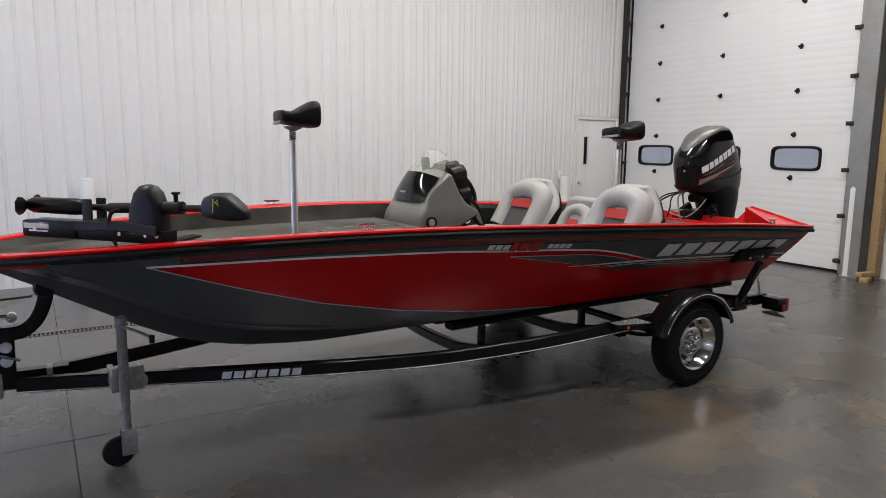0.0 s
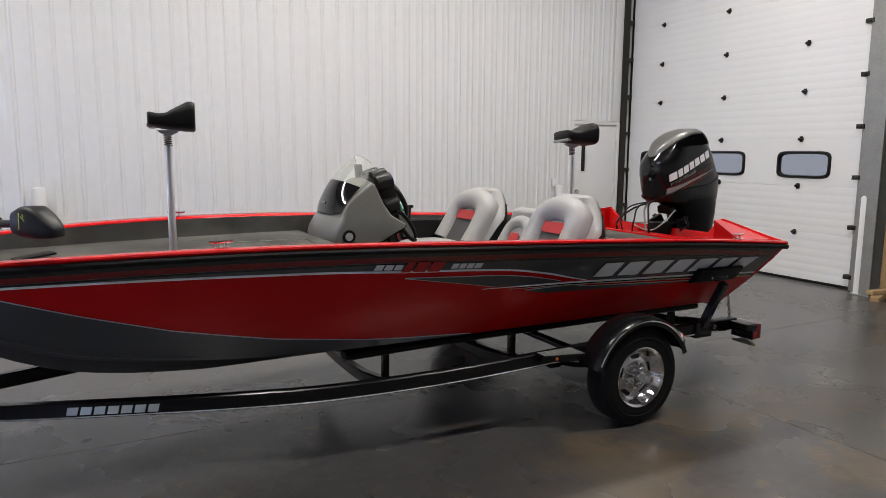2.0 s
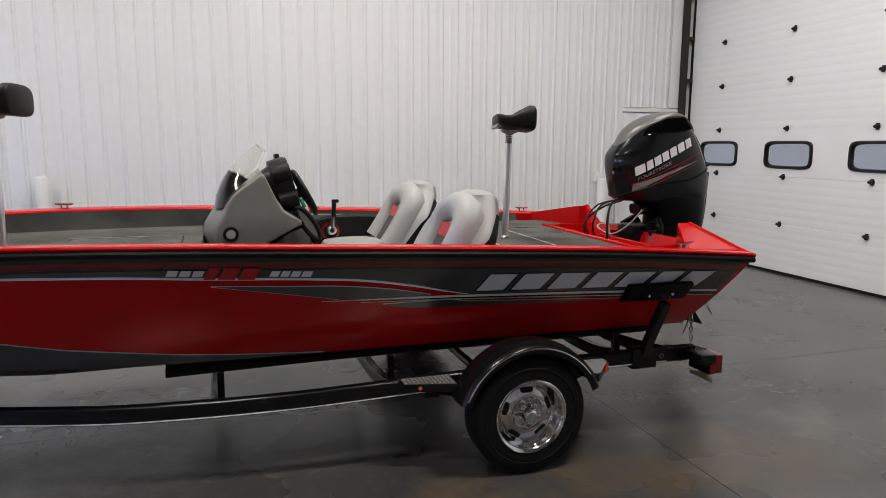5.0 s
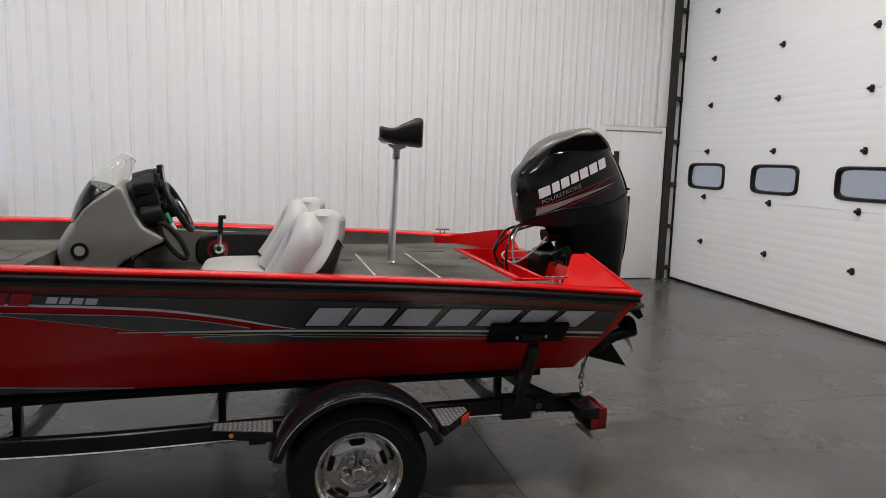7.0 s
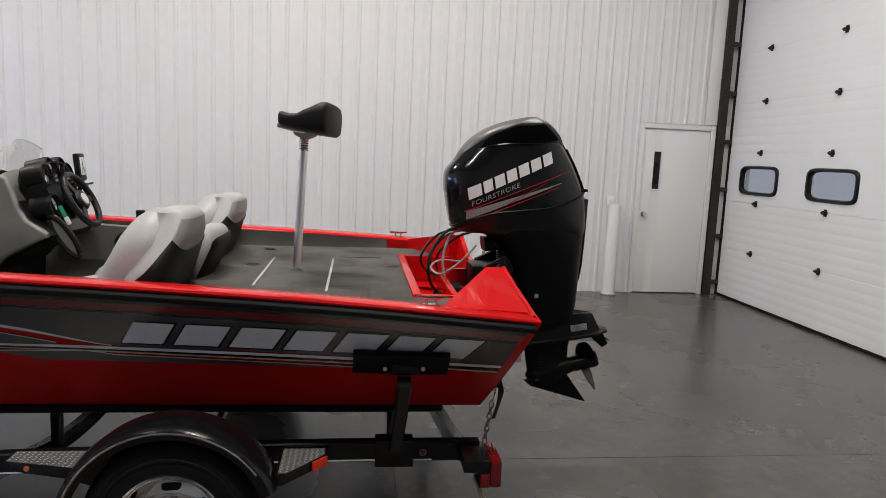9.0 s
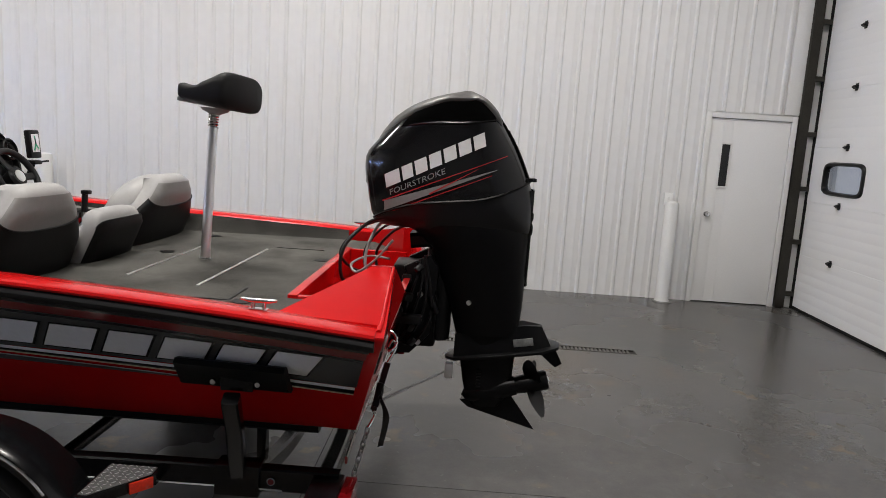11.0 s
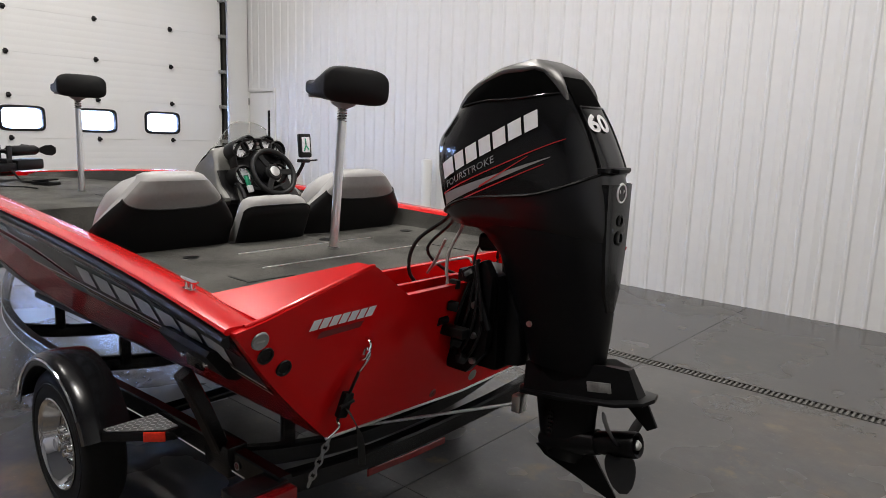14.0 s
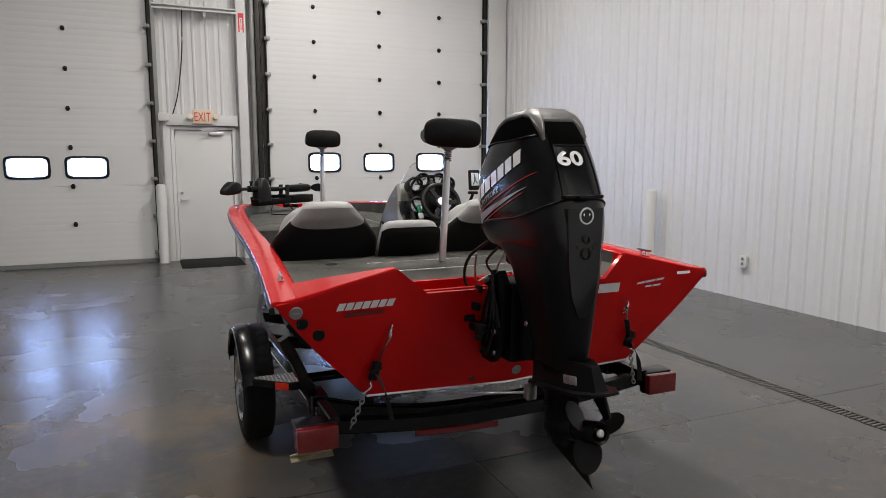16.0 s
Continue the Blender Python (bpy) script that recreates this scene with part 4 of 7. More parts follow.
part("transom", loft(rings), RED, boat, "red transom with raised corners")
part("transom_edge", tube([on_transom(a, b, 0.028) for a, b in ((-0.745, 0.570), (0.0, 0.538), (0.745, 0.570))], 0.006, 8), ALU, boat)
for s in (-1, 1):
    A, B, C, D = (6.214, YC + s * 1.075, 1.074), (5.88, YC + s * 1.045, 1.087), (6.125, YC + s * 0.622, 1.177), (6.196, YC + s * 0.622, 1.177)
    low = [(6.18, A[1], 0.95), (B[0], B[1], 0.95), (C[0], C[1], 0.95), (6.18, D[1], 0.95)]
    part("corner_wing", loft([low, [A, B, C, D]]), RED, boat, "sloped red stern corner panel")
    part("corner_bead", tube([(6.222, YC + s * 1.13, 1.070), (6.222, YC + s * 1.07, 1.080), (6.207, YC + s * 0.64, 1.178), (6.205, YC + s * 0.622, 1.176)], 0.007, 8), RED, boat)
part("splash_well", join(box(5.83, 6.14, YC - 0.60, YC + 0.60, 0.86, 0.88), box(5.80, 5.84, YC - 0.62, YC + 0.62, 0.86, 1.045, 0.006), box(5.84, 6.15, YC - 0.62, YC - 0.585, 0.88, 1.04, 0.004), box(5.84, 6.15, YC + 0.585, YC + 0.62, 0.88, 1.04, 0.004), box(5.99, 6.02, YC - 0.585, YC + 0.10, 0.88, 1.03, 0.004), box(6.02, 6.15, YC + 0.07, YC + 0.10, 0.88, 1.05, 0.004)), RED, boat, "red motor splash well with low dividers")
part("well_hole", lathe([(0.10, 0.0), (0.115, 0.0), (0.115, 0.012), (0.10, 0.016)], pose(5.93, YC + 0.22, 0.88), 28), RED, boat)


def deck(z, x0, x1, n, margin, thick=0.025):
    top = [[(x, YC + q * max(0.02, half_beam(x) - margin), z) for q in np.linspace(-1, 1, 9)] for x in np.linspace(x0, x1, n)]
    bot = [[(p[0], p[1], z - thick) for p in r] for r in top]
    return join(loft(top, closed=False), loft(bot, closed=False), loft([[r[0] for r in top], [r[0] for r in bot]], closed=False), loft([[r[-1] for r in top], [r[-1] for r in bot]], closed=False), loft([top[0], bot[0]], closed=False), loft([top[-1], bot[-1]], closed=False))


part("front_deck", deck(1.078, 0.5, 3.30, 24, 0.14), CARPET, boat, "worn grey carpeted casting deck")
part("front_bulkhead", loft([[(3.30, YC + q * 0.85, 1.055) for q in np.linspace(-1, 1, 5)], [(3.33, YC + q * 0.66, 0.64) for q in np.linspace(-1, 1, 5)]], closed=False), CARPET, boat)
part("cockpit_floor", deck(0.66, 3.25, 4.85, 8, 0.36), CARPET, boat, "carpeted cockpit floor")
part("rear_deck", join(deck(1.030, 4.72, 5.80, 10, 0.145), box(5.80, 6.02, YC - 0.98, YC - 0.62, 1.005, 1.030), box(5.80, 6.02, YC + 0.62, YC + 0.98, 1.005, 1.030)), CARPET, boat, "worn grey carpeted stern deck")
part("rear_bulkhead", loft([[(4.725, YC + q * 0.92, 1.02) for q in np.linspace(-1, 1, 5)], [(4.725, YC + q * 0.68, 0.64) for q in np.linspace(-1, 1, 5)]], closed=False), CARPET, boat)
for x, a, b in ((5.07, 3.66, 4.50), (5.41, 3.56, 4.52)):
    part("lid_trim", box(x - 0.006, x + 0.006, a, b, 1.029, 1.034, 0.002), ALU, boat, "thin aluminium hatch edge")
for a in ((5.60, 3.36, 5.61, 3.58), (5.47, 3.36, 5.60, 3.37), (5.44, 4.6, 5.7, 4.61)):
    part("hatch_gap", box(a[0], a[2], a[1], a[3], 1.029, 1.0325), SEAT_BLACK, boat)
for x, y in ((5.02, 3.45), (5.75, 4.30), (4.98, 4.25), (5.0, 4.85), (5.66, 3.35)):
    part("drain_cup", lathe([(0, 0.0015), (0.028, 0.0015), (0.034, 0.003), (0.036, 0.0)], pose(x, y, 1.031), 18), SEAT_BLACK, boat)
x0, x1, y0, y1 = 2.55, 3.19, 4.04, 4.42
part("hatch_trim", box(x0, x1, y1 - 0.008, y1, 1.077, 1.082, 0.001), ALU, boat, "thin aluminium hatch edge")
for a in ((x0, x1, y0, y0 + 0.008), (x1 - 0.008, x1, y0 + 0.0085, y1 - 0.0085), (x0, x0 + 0.008, y0 + 0.0085, y1 - 0.0085)):
    part("hatch_gap", box(*a, 1.077, 1.0805), SEAT_BLACK, boat)
latch = part("hatch_latch", moved(box(-0.045, 0.045, -0.028, 0.028, 1.077, 1.082, 0.002), pose(2.90, 4.12, 0)), BLACK_PLASTIC, boat, "black flush hatch latch")
part("latch_ring", moved(tube([(0.016 * math.cos(a), 0.016 * math.sin(a), 1.0835) for a in np.linspace(0, 2 * math.pi, 17)], 0.002, 6, False), pose(2.905, 4.12, 0)), GREY_STEEL, latch)


def cleat(at, yaw):
    """A chrome deck cleat: base, two stems and a horn bar."""
    x, y, z = at
    bm = join(box(-0.05, 0.05, -0.016, 0.016, 0, 0.006, 0.002), lathe([(0.010, 0.005), (0.008, 0.03), (0.008, 0.032)], pose(-0.03, 0, 0), 10), lathe([(0.010, 0.005), (0.008, 0.03), (0.008, 0.032)], pose(0.03, 0, 0), 10), tube([(-0.095, 0, 0.040), (-0.05, 0, 0.036), (0.05, 0, 0.036), (0.095, 0, 0.040)], [0.005, 0.009, 0.009, 0.005], 8))
    part("cleat", moved(bm, pose(x, y, z, 0, 0, yaw) @ Matrix.Diagonal((0.62, 0.8, 0.8, 1))), CHROME, boat, "chrome mooring cleat")


for s in (-1, 1):
    cleat((5.83, YC + s * (half_beam(5.83) - 0.065), sheer(5.83) + 0.016), s * 4)
    cleat((2.42, YC + s * (half_beam(2.42) - 0.065), sheer(2.42) + 0.016), -s * 12)

# fittings on the transom

def transom_disc(dy, z, prof, material, name, label="", n=24):
    x, y, zz = on_transom(dy, z, 0.029)
    m = Matrix.Translation((x, y, zz)) @ pose(0, 0, 0, 0, 105.6, 0)
    return part(name, lathe(prof, m, n), material, boat, label)


vent = transom_disc(-1.088, 1.022, [(0, 0.004), (0.022, 0.004), (0.025, 0.006), (0.028, 0.004), (0.029, 0)], GREY_VINYL, "fuel_vent", "round pale grey fuel vent")
part("vent_slot", moved(box(-0.003, 0.003, -0.014, 0.014, 0.0035, 0.0055, 0.001), Matrix.Translation(on_transom(-1.088, 1.022, 0.029)) @ pose(0, 0, 0, 0, 105.6, 0)), SEAT_GREY, vent)
for dy, z in ((-1.060, 0.968), (-0.985, 0.908)):
    transom_disc(dy, z, [(0, 0.001), (0.017, 0.001), (0.019, 0.005), (0.026, 0.005), (0.028, 0)], BLACK_PLASTIC, "drain_fitting", "black plastic through-hull fitting")
transom_disc(0.05, 0.60, [(0, 0.004), (0.02, 0.004), (0.026, 0)], GREY_STEEL, "drain_plug")
transom_disc(-0.20, 0.585, [(0, 0.004), (0.015, 0.004), (0.019, 0)], RED_DARK, "drain_plug")
for dy in (-0.666, 0.645):
    x, y, z = on_transom(dy, 0.90, 0.035)
    loop = [(x + 0.03 * math.sin(a), y + 0.012 * math.cos(a), z + 0.035 * math.cos(a)) for a in np.linspace(0, math.pi, 9)]
    part("tie_eye", tube(loop, 0.006, 8), CHROME, boat, "chrome stern tie-down eye")


def blocks_on(place, widths, height, slant, gap, material, name, parent, label=""):
    """A row of slanted plain blocks that stand for a maker's mark. place(u, v) gives the surface point."""
    u = 0.0
    for w in widths:
        rows = []
        for j in range(4):
            v = height * j / 3
            rows.append([place(u + w * i / 3 + slant * v, v) for i in range(4)])
        part(name, loft(rows, closed=False), material, parent, label)
        u += w + gap


def hull_place(x0, z0, droop, off=0.006, s=-1):
    def f(u, v):
        x = x0 + u
        z = z0 + droop * u + v
        return (rake(x, z), YC + s * side_y(x, z, off), z)
    return f


for s in (-1, 1):
    blocks_on(hull_place(4.652, 0.899, -0.026, 0.0058, s), [0.166, 0.181, 0.181, 0.171, 0.181, 0.166, 0.181], 0.106, 0.62, 0.026, BLACK_PAINT, "mark_edging", boat, "black edging behind the maker's mark")
    blocks_on(hull_place(4.662, 0.904, -0.026, 0.0066, s), [0.150, 0.165, 0.165, 0.155, 0.165, 0.150, 0.165], 0.095, 0.62, 0.042, SILVER_WHITE, "maker_mark", boat, "white slanted maker's mark, plain blocks")
    blocks_on(hull_place(3.17, 1.062, -0.055, 0.0105, s), [0.045, 0.045, 0.045], 0.030, 0.45, 0.010, WHITE_VINYL, "model_mark", boat)
    blocks_on(hull_place(3.33, 1.040, -0.05, 0.011, s), [0.05, 0.075, 0.075], 0.058, 0.5, 0.012, RED_VINYL, "model_number", boat, "red slanted model mark")
    blocks_on(hull_place(3.62, 1.042, -0.055, 0.0105, s), [0.04, 0.038, 0.04, 0.045], 0.030, 0.45, 0.009, WHITE_VINYL, "model_mark", boat)


def transom_place(dy0, z0, slope=0.0):
    def f(u, v):
        z = z0 + v + slope * u
        return on_transom(dy0 + u, z, 0.0305)
    return f


blocks_on(transom_place(-0.915, 1.014, 0.02), [0.032, 0.032, 0.032, 0.032, 0.032, 0.030, 0.032], 0.034, 0.4, 0.006, WHITE_VINYL, "maker_mark", boat, "small white maker's mark on the transom")
blocks_on(transom_place(-0.88, 0.980, 0.03), [0.18], 0.022, 0.6, 0.0, RED_DARK, "maker_stripe", boat)
blocks_on(transom_place(0.70, 1.015, 0.10), [0.05, 0.06, 0.05], 0.012, 0.4, 0.006, SILVER_WHITE, "hull_mark", boat)
blocks_on(transom_place(0.76, 0.995, 0.05), [0.04, 0.05], 0.010, 0.4, 0.008, SILVER_WHITE, "hull_mark", boat)
blocks_on(transom_place(0.96, 1.055, 0.0), [0.09], 0.014, 0.0, 0.0, WHITE_VINYL, "hull_plate", boat)
blocks_on(transom_place(0.46, 0.985, 0.0), [0.13], 0.05, 0.0, 0.0, WHITE_VINYL, "capacity_plate", boat, "white data plate on the transom")

# ---- bench seats ----


def bench_seat(name, yc, width, top, label, shoulder=0.50):
    """A moulded backrest with a U-shaped bolster in front and a dark shell behind, with a cushion below."""
    t = thing(name, (4.5, yc, 0.66), label, "boat seat", "cockpit seats")
    w = width / 2
    wide = width > 0.5
    zs = np.linspace(0.92, top, 12)

    def sec(z):
        v = (z - 0.92) / (top - 0.92)
        xf = 4.47 + (0.0 if wide else 0.09) + 0.24 * v + 0.02 * math.sin(math.pi * v)
        xb = 4.735 + 0.155 * v - 0.02 * max(0, v - 0.85) / 0.15
        hw = w * (1.0 - 0.02 * v - shoulder * max(0.0, (v - 0.52) / 0.48) ** (1.15 if wide else 5.0))
        if not wide:
            xb = 4.765 + 0.135 * v - 0.03 * max(0, v - 0.85) / 0.15
            xf = xb - 0.15 + 0.03 * v
        return xf, xb, hw
    rings = []
    for z in zs:
        xf, xb, hw = sec(z)
        xc, hx = (xf + xb) / 2, (xb - xf) / 2
        rings.append([(x, yc + (y - yc) * (1 - (0.20 if wide else 0.0) * max(0.0, (xc - x) / hx)), z) for x, y in oval(xc, yc, hx, hw, 3.6, 36)])
    xf, xb, hw = sec(top)
    for e, k in ((0.018, 0.88), (0.030, 0.62), (0.034, 0.3)):
        rings.append([(p[0], p[1], top + e) for p in oval((xf + xb) / 2, yc, (xb - xf) / 2 * k, hw * (0.4 + 0.6 * k), 3.0, 36)])
    part("backrest", loft(rings), SEAT_GREY, t, "light grey vinyl backrest")
    # dark panel on the rear face, its upper edge sagging in the middle
    rows = []
    for q in np.linspace(-1, 1, 25):
        col = []
        r = abs(q)
        edge = 0.685 + 0.125 * r**1.5 if wide else 0.965 - 0.10 * r**4
        zt = 0.93 + (top - 0.93) * edge
        for j in range(10):
            z = 0.93 + (zt - 0.93) * j / 9
            f, b, h = sec(z)
            a = q * math.radians((74 + 34 * (1 - j / 9) ** 0.8) if wide else 74)
            cx, hx = (f + b) / 2, (b - f) / 2 + 0.006
            c, s_ = math.cos(a), math.sin(a)
            col.append((cx + hx * math.copysign(abs(c) ** (2 / 3.6), c), yc + (h + 0.006) * math.copysign(abs(s_) ** (2 / 3.6), s_), z))
        rows.append(col)
    part("back_shell", loft(rows, closed=False), SEAT_BLACK, t, "black vinyl back panel")
    if wide:
        rows_cap = []
        for q in np.linspace(-1, 1, 21):
            zt = 0.93 + (top - 0.93) * (0.68 + 0.125 * abs(q) ** 1.5)
            a = q * math.radians(70)
            c, s_ = math.cos(a), math.sin(a)
            col = []
            for z in np.linspace(zt, top - 0.004, 9):
                f, b, h = sec(min(z, top))
                col.append(((f + b) / 2 + ((b - f) / 2 + 0.004) * abs(c) ** (2 / 3.6), yc + (h + 0.003) * math.copysign(abs(s_) ** (2 / 3.6), s_), z))
            rows_cap.append(col)
        part("rear_cap", loft(rows_cap, closed=False), SEAT_CAP, t, "mid-grey vinyl rear cap")
    part("back_piping", tube([col[-1] for col in rows], 0.004, 6), SEAT_BLACK, t)
    # bolster and insert
    pathu = []
    for a in np.linspace(0, 1, 25):
        if a < 0.36:
            y, z = -1, 0.95 + (top - 0.14 - 0.95) * a / 0.36
        elif a > 0.64:
            y, z = 1, 0.95 + (top - 0.14 - 0.95) * (1 - a) / 0.36
        else:
            th = math.pi * (a - 0.36) / 0.28
            y, z = -math.cos(th), top - 0.14 + 0.075 * math.sin(th)
        f, b, h = sec(z)
        pathu.append((f + (0.03 if wide else 0.012), yc + y * (w - (0.145 if wide else 0.075)) * (1.0 - 0.25 * max(0, (z - top + 0.2) / 0.2)), z))
    part("bolster", tube(pathu, 0.094 if wide else 0.050, 14), SEAT_GREY, t, "padded grey vinyl side bolster")
    f0, f1 = sec(1.0)[0], sec(top - 0.13)[0]
    iw = max(0.06, w - 0.225)
    part("insert", loft([[(sec(z)[0] - 0.012, yc + q * iw, z) for q in np.linspace(-1, 1, 7)] for z in np.linspace(0.95, top - 0.16, 6)], closed=False), SEAT_DARK, t, "charcoal vinyl insert")
    part("insert_patch", loft([[(sec(z)[0] - 0.020 - 0.01 * math.cos(q * 1.4), yc + q * iw * 0.95, z) for q in np.linspace(-1, 1, 7)] for z in np.linspace(top - 0.215, top - 0.145, 4)], closed=False), SEAT_RED, t, "red vinyl patch")
    cush = []
    for z, k in ((0.84, 0.92), (0.86, 1.0), (0.93, 1.0), (0.955, 0.94), (0.968, 0.75), (0.972, 0.4)):
        cush.append([(p[0], p[1], z) for p in oval(4.36, yc + max(0.0, YC - 0.90 - (yc - w)) / 2, 0.27 * k, (w - 0.01 - max(0.0, YC - 0.90 - (yc - w)) / 2) * k, 4.0, 32)])
    part("cushion", loft(cush), SEAT_GREY, t, "light grey vinyl cushion")
    part("seat_base", box(4.02, 4.66, max(yc - w + 0.03, YC - 0.72), min(yc + w - 0.03, YC + 0.72), 0.661, 0.84, 0.02), CARPET, t)
    return t


bench_seat("boat_chair", 3.484, 0.685, 1.368, "grey and black passenger bench seat, backrest raised")
bench_seat("boat_chair", 4.036, 0.430, 1.232, "narrow grey and black middle seat with a red patch", 0.12)
bench_seat("boat_chair", 4.645, 0.745, 1.358, "grey and black driver's bench seat, backrest raised")


def pedestal_seat(at, yaw, lean, label):
    """A folding pole seat: chrome pole, spring, plate and a moulded black butt seat."""
    x, y, z = at
    t = thing("pedestal_seat", at, label, "boat seat", "pole seats")
    part("pole", lathe([(0, 0), (0.024, 0), (0.026, 0.01), (0.022, 0.05), (0.022, 0.622), (0.019, 0.632), (0, 0.632)], pose(x, y, z), 20), ALU, t, "polished aluminium pole")
    part("foot_socket", lathe([(0.022, 0.0), (0.030, 0.0), (0.030, 0.012), (0.025, 0.016), (0.0225, 0.018)], pose(x, y, z), 20), CHROME, t)
    sp = [(0.021 * math.cos(a), 0.021 * math.sin(a), 0.655 + 0.062 * a / (10 * math.pi)) for a in np.linspace(0, 10 * math.pi, 80)]
    part("spring", moved(tube(sp, 0.0045, 6), pose(x, y, z - 0.023)), CHROME, t, "coil spring under the seat")
    part("stem", lathe([(0, 0.64), (0.013, 0.64), (0.013, 0.71), (0, 0.71)], pose(x, y, z - 0.023), 12), GREY_STEEL, t)
    m = pose(x, y, z - 0.023, 0, 0, yaw)
    part("mount_plate", moved(loft([[(*p, h) for p in oval(0.005, 0, a, b, 4, 24)] for h, a, b in ((0.712, 0.016, 0.016), (0.718, 0.026, 0.024), (0.730, 0.050, 0.045), (0.742, 0.06, 0.055))]), m), GREY_VINYL, t, "grey plastic seat plate")
    # local x runs backwards from the nose of the seat to its raised back
    shell = []
    for k in range(29):
        v = k / 28
        u = -0.096 + 0.248 * v
        rise = 0.056 * min(1.0, max(0.0, (v - 0.40) / 0.44)) ** 1.1
        zt = 0.846 + rise - 0.012 * math.sin(math.pi * min(1, v / 0.5))
        zb = 0.734 + 0.030 * (1 - v) ** 1.5
        end = max(0.0, 1 - v / 0.08)
        tail = max(0.0, 1 - (1 - v) / 0.07)
        hw = 0.170 * (1 - 0.04 * (1 - v)) * (1 - 0.14 * end**2.0) * (1 - 0.08 * tail**2.2)
        hh = (zt - zb) / 2 * (1 - 0.16 * end**2.2) * (1 - 0.10 * tail**2.2)
        ring = []
        for q in oval(0.0, 0.0, hw, hh, 4.2, 36):
            r = abs(q[0]) / hw
            dish = 0.014 * max(0.0, 1 - (r / 0.7) ** 2) * (q[1] > 0) * (1 - end) * (v < 0.55)
            corner = 0.20 * rise * max(0.0, (r - 0.45) / 0.55) ** 2 * (q[1] > 0)
            ring.append((u, q[0], (zt + zb) / 2 + q[1] - dish - corner))
        shell.append(ring)
    part("seat_shell", moved(loft(shell), m), SEAT_BLACK, t, "black moulded vinyl seat with a raised back", 60)
    part("nose_trim", moved(box(-0.101, -0.070, -0.140, 0.140, 0.755, 0.775, 0.006), m), GREY_VINYL, t)
    t.rotation_euler = (radians(lean[0]), radians(lean[1]), 0)
    return t


pedestal_seat((2.294, 4.045, 1.075), -8, (-0.5, 0.0), "black butt seat on a polished pole at the bow")
pedestal_seat((5.232, 4.095, 1.031), -14, (-2.4, 2.1), "black butt seat on a polished pole at the stern")

# ---- console ----
cons = thing("helm_console", (3.6, 4.60, 0.66), "grey moulded helm console with smoked windscreen and gauges", "boat console")
CY = 4.605
# side outline from the toe over the brow to the dash, then down and under the knees
OUTLINE = [(3.40, 0.662), (3.392, 0.90), (3.378, 1.00), (3.364, 1.067), (3.378, 1.133), (3.410, 1.187), (3.432, 1.222), (3.436, 1.263), (3.478, 1.325), (3.53, 1.37), (3.60, 1.413), (3.660, 1.460), (3.686, 1.452), (3.711, 1.396), (3.748, 1.315), (3.804, 1.228), (3.872, 1.186), (3.908, 1.160), (3.905, 1.138), (3.816, 1.092), (3.69, 1.022), (3.64, 0.97), (3.62, 0.662)]


def console_half(z):
    """Half-width: full at the foot, stepped in above the waist, narrowing to the brow."""
    return float(np.interp(z, [0.66, 1.15, 1.20, 1.24, 1.28, 1.46], [0.312, 0.314, 0.308, 0.292, 0.282, 0.262]))


rings = []
for q, inset in ((-1, 0.024), (-0.985, 0.009), (-0.95, 0.002), (-0.85, 0), (-0.6, 0), (-0.3, 0), (0, 0), (0.3, 0), (0.6, 0), (0.85, 0), (0.95, 0.002), (0.985, 0.009), (1, 0.024)):
    ring = []
    for x, z in OUTLINE:
        c = Vector((3.60 - x, 0, 1.15 - z))
        c = c.normalized() * inset if z > 0.95 else c * 0
        nose_out = 0.075 * (1 - q * q) if x < 3.5 and 0.92 < z < 1.25 else 0.0
        crown_up = 0.03 * (1 - q * q) if z > 1.34 and x < 3.67 else 0.0
        ring.append((x + c.x - nose_out, CY + q * console_half(z), z + c.z + crown_up))
    rings.append(ring)
part("console_body", loft(rings), CONSOLE, cons, "grey moulded plastic body with a waisted side", 50)
# black dash rear; lower down the black paints the open knee recess's shade
part("knee_shield", loft([[(x + 0.008, CY + q * 0.272, z - 0.004) for q in np.linspace(-1, 1, 5)] for x, z in ((3.745, 1.33), (3.804, 1.232), (3.872, 1.190), (3.915, 1.150), (3.90, 1.120), (3.816, 1.086), (3.70, 1.012), (3.645, 0.95), (3.63, 0.68))], closed=False), BLACK_PLASTIC, cons, "black sheet for the dash rear and the shaded open knee space")
trim = [(3.955 + 0.128 * math.cos(a) * 0.56 + 0.036 * math.sin(a) * 0.83, 4.40, 1.135 - 0.128 * math.cos(a) * 0.83 + 0.036 * math.sin(a) * 0.56) for a in np.linspace(0, 2 * math.pi, 33)]
part("knee_trim", join(tube(trim, 0.016, 8, False), tube([(3.90, 4.40, 1.20), (3.86, 4.42, 1.20)], 0.014, 8)), BLACK_PLASTIC, cons, "black padded knee ring")
part("knee_pad", loft([[(x, 4.40 + d, z) for x, y_, z in trim[:-1]] for d in (-0.004, 0.012)]), CONSOLE, cons)
def dash_x(z):
    """The dash leans forward towards its top."""
    return 3.822 + (1.47 - z) * 0.26


def dash_ring(hy, lo, hi, off, n=40):
    """An egg-shaped ring on the dash: wide above, narrowing below."""
    out = []
    for k in range(n):
        a = 2 * math.pi * k / n
        c, sn = math.cos(a), math.sin(a)
        z = (hi + lo) / 2 + (hi - lo) / 2 * math.copysign(abs(sn) ** 0.8, sn)
        w = hy * (0.86 + 0.14 * (z - lo) / (hi - lo))
        out.append((dash_x(z) + off, CY - 0.005 + w * math.copysign(abs(c) ** 0.8, c), z))
    return out


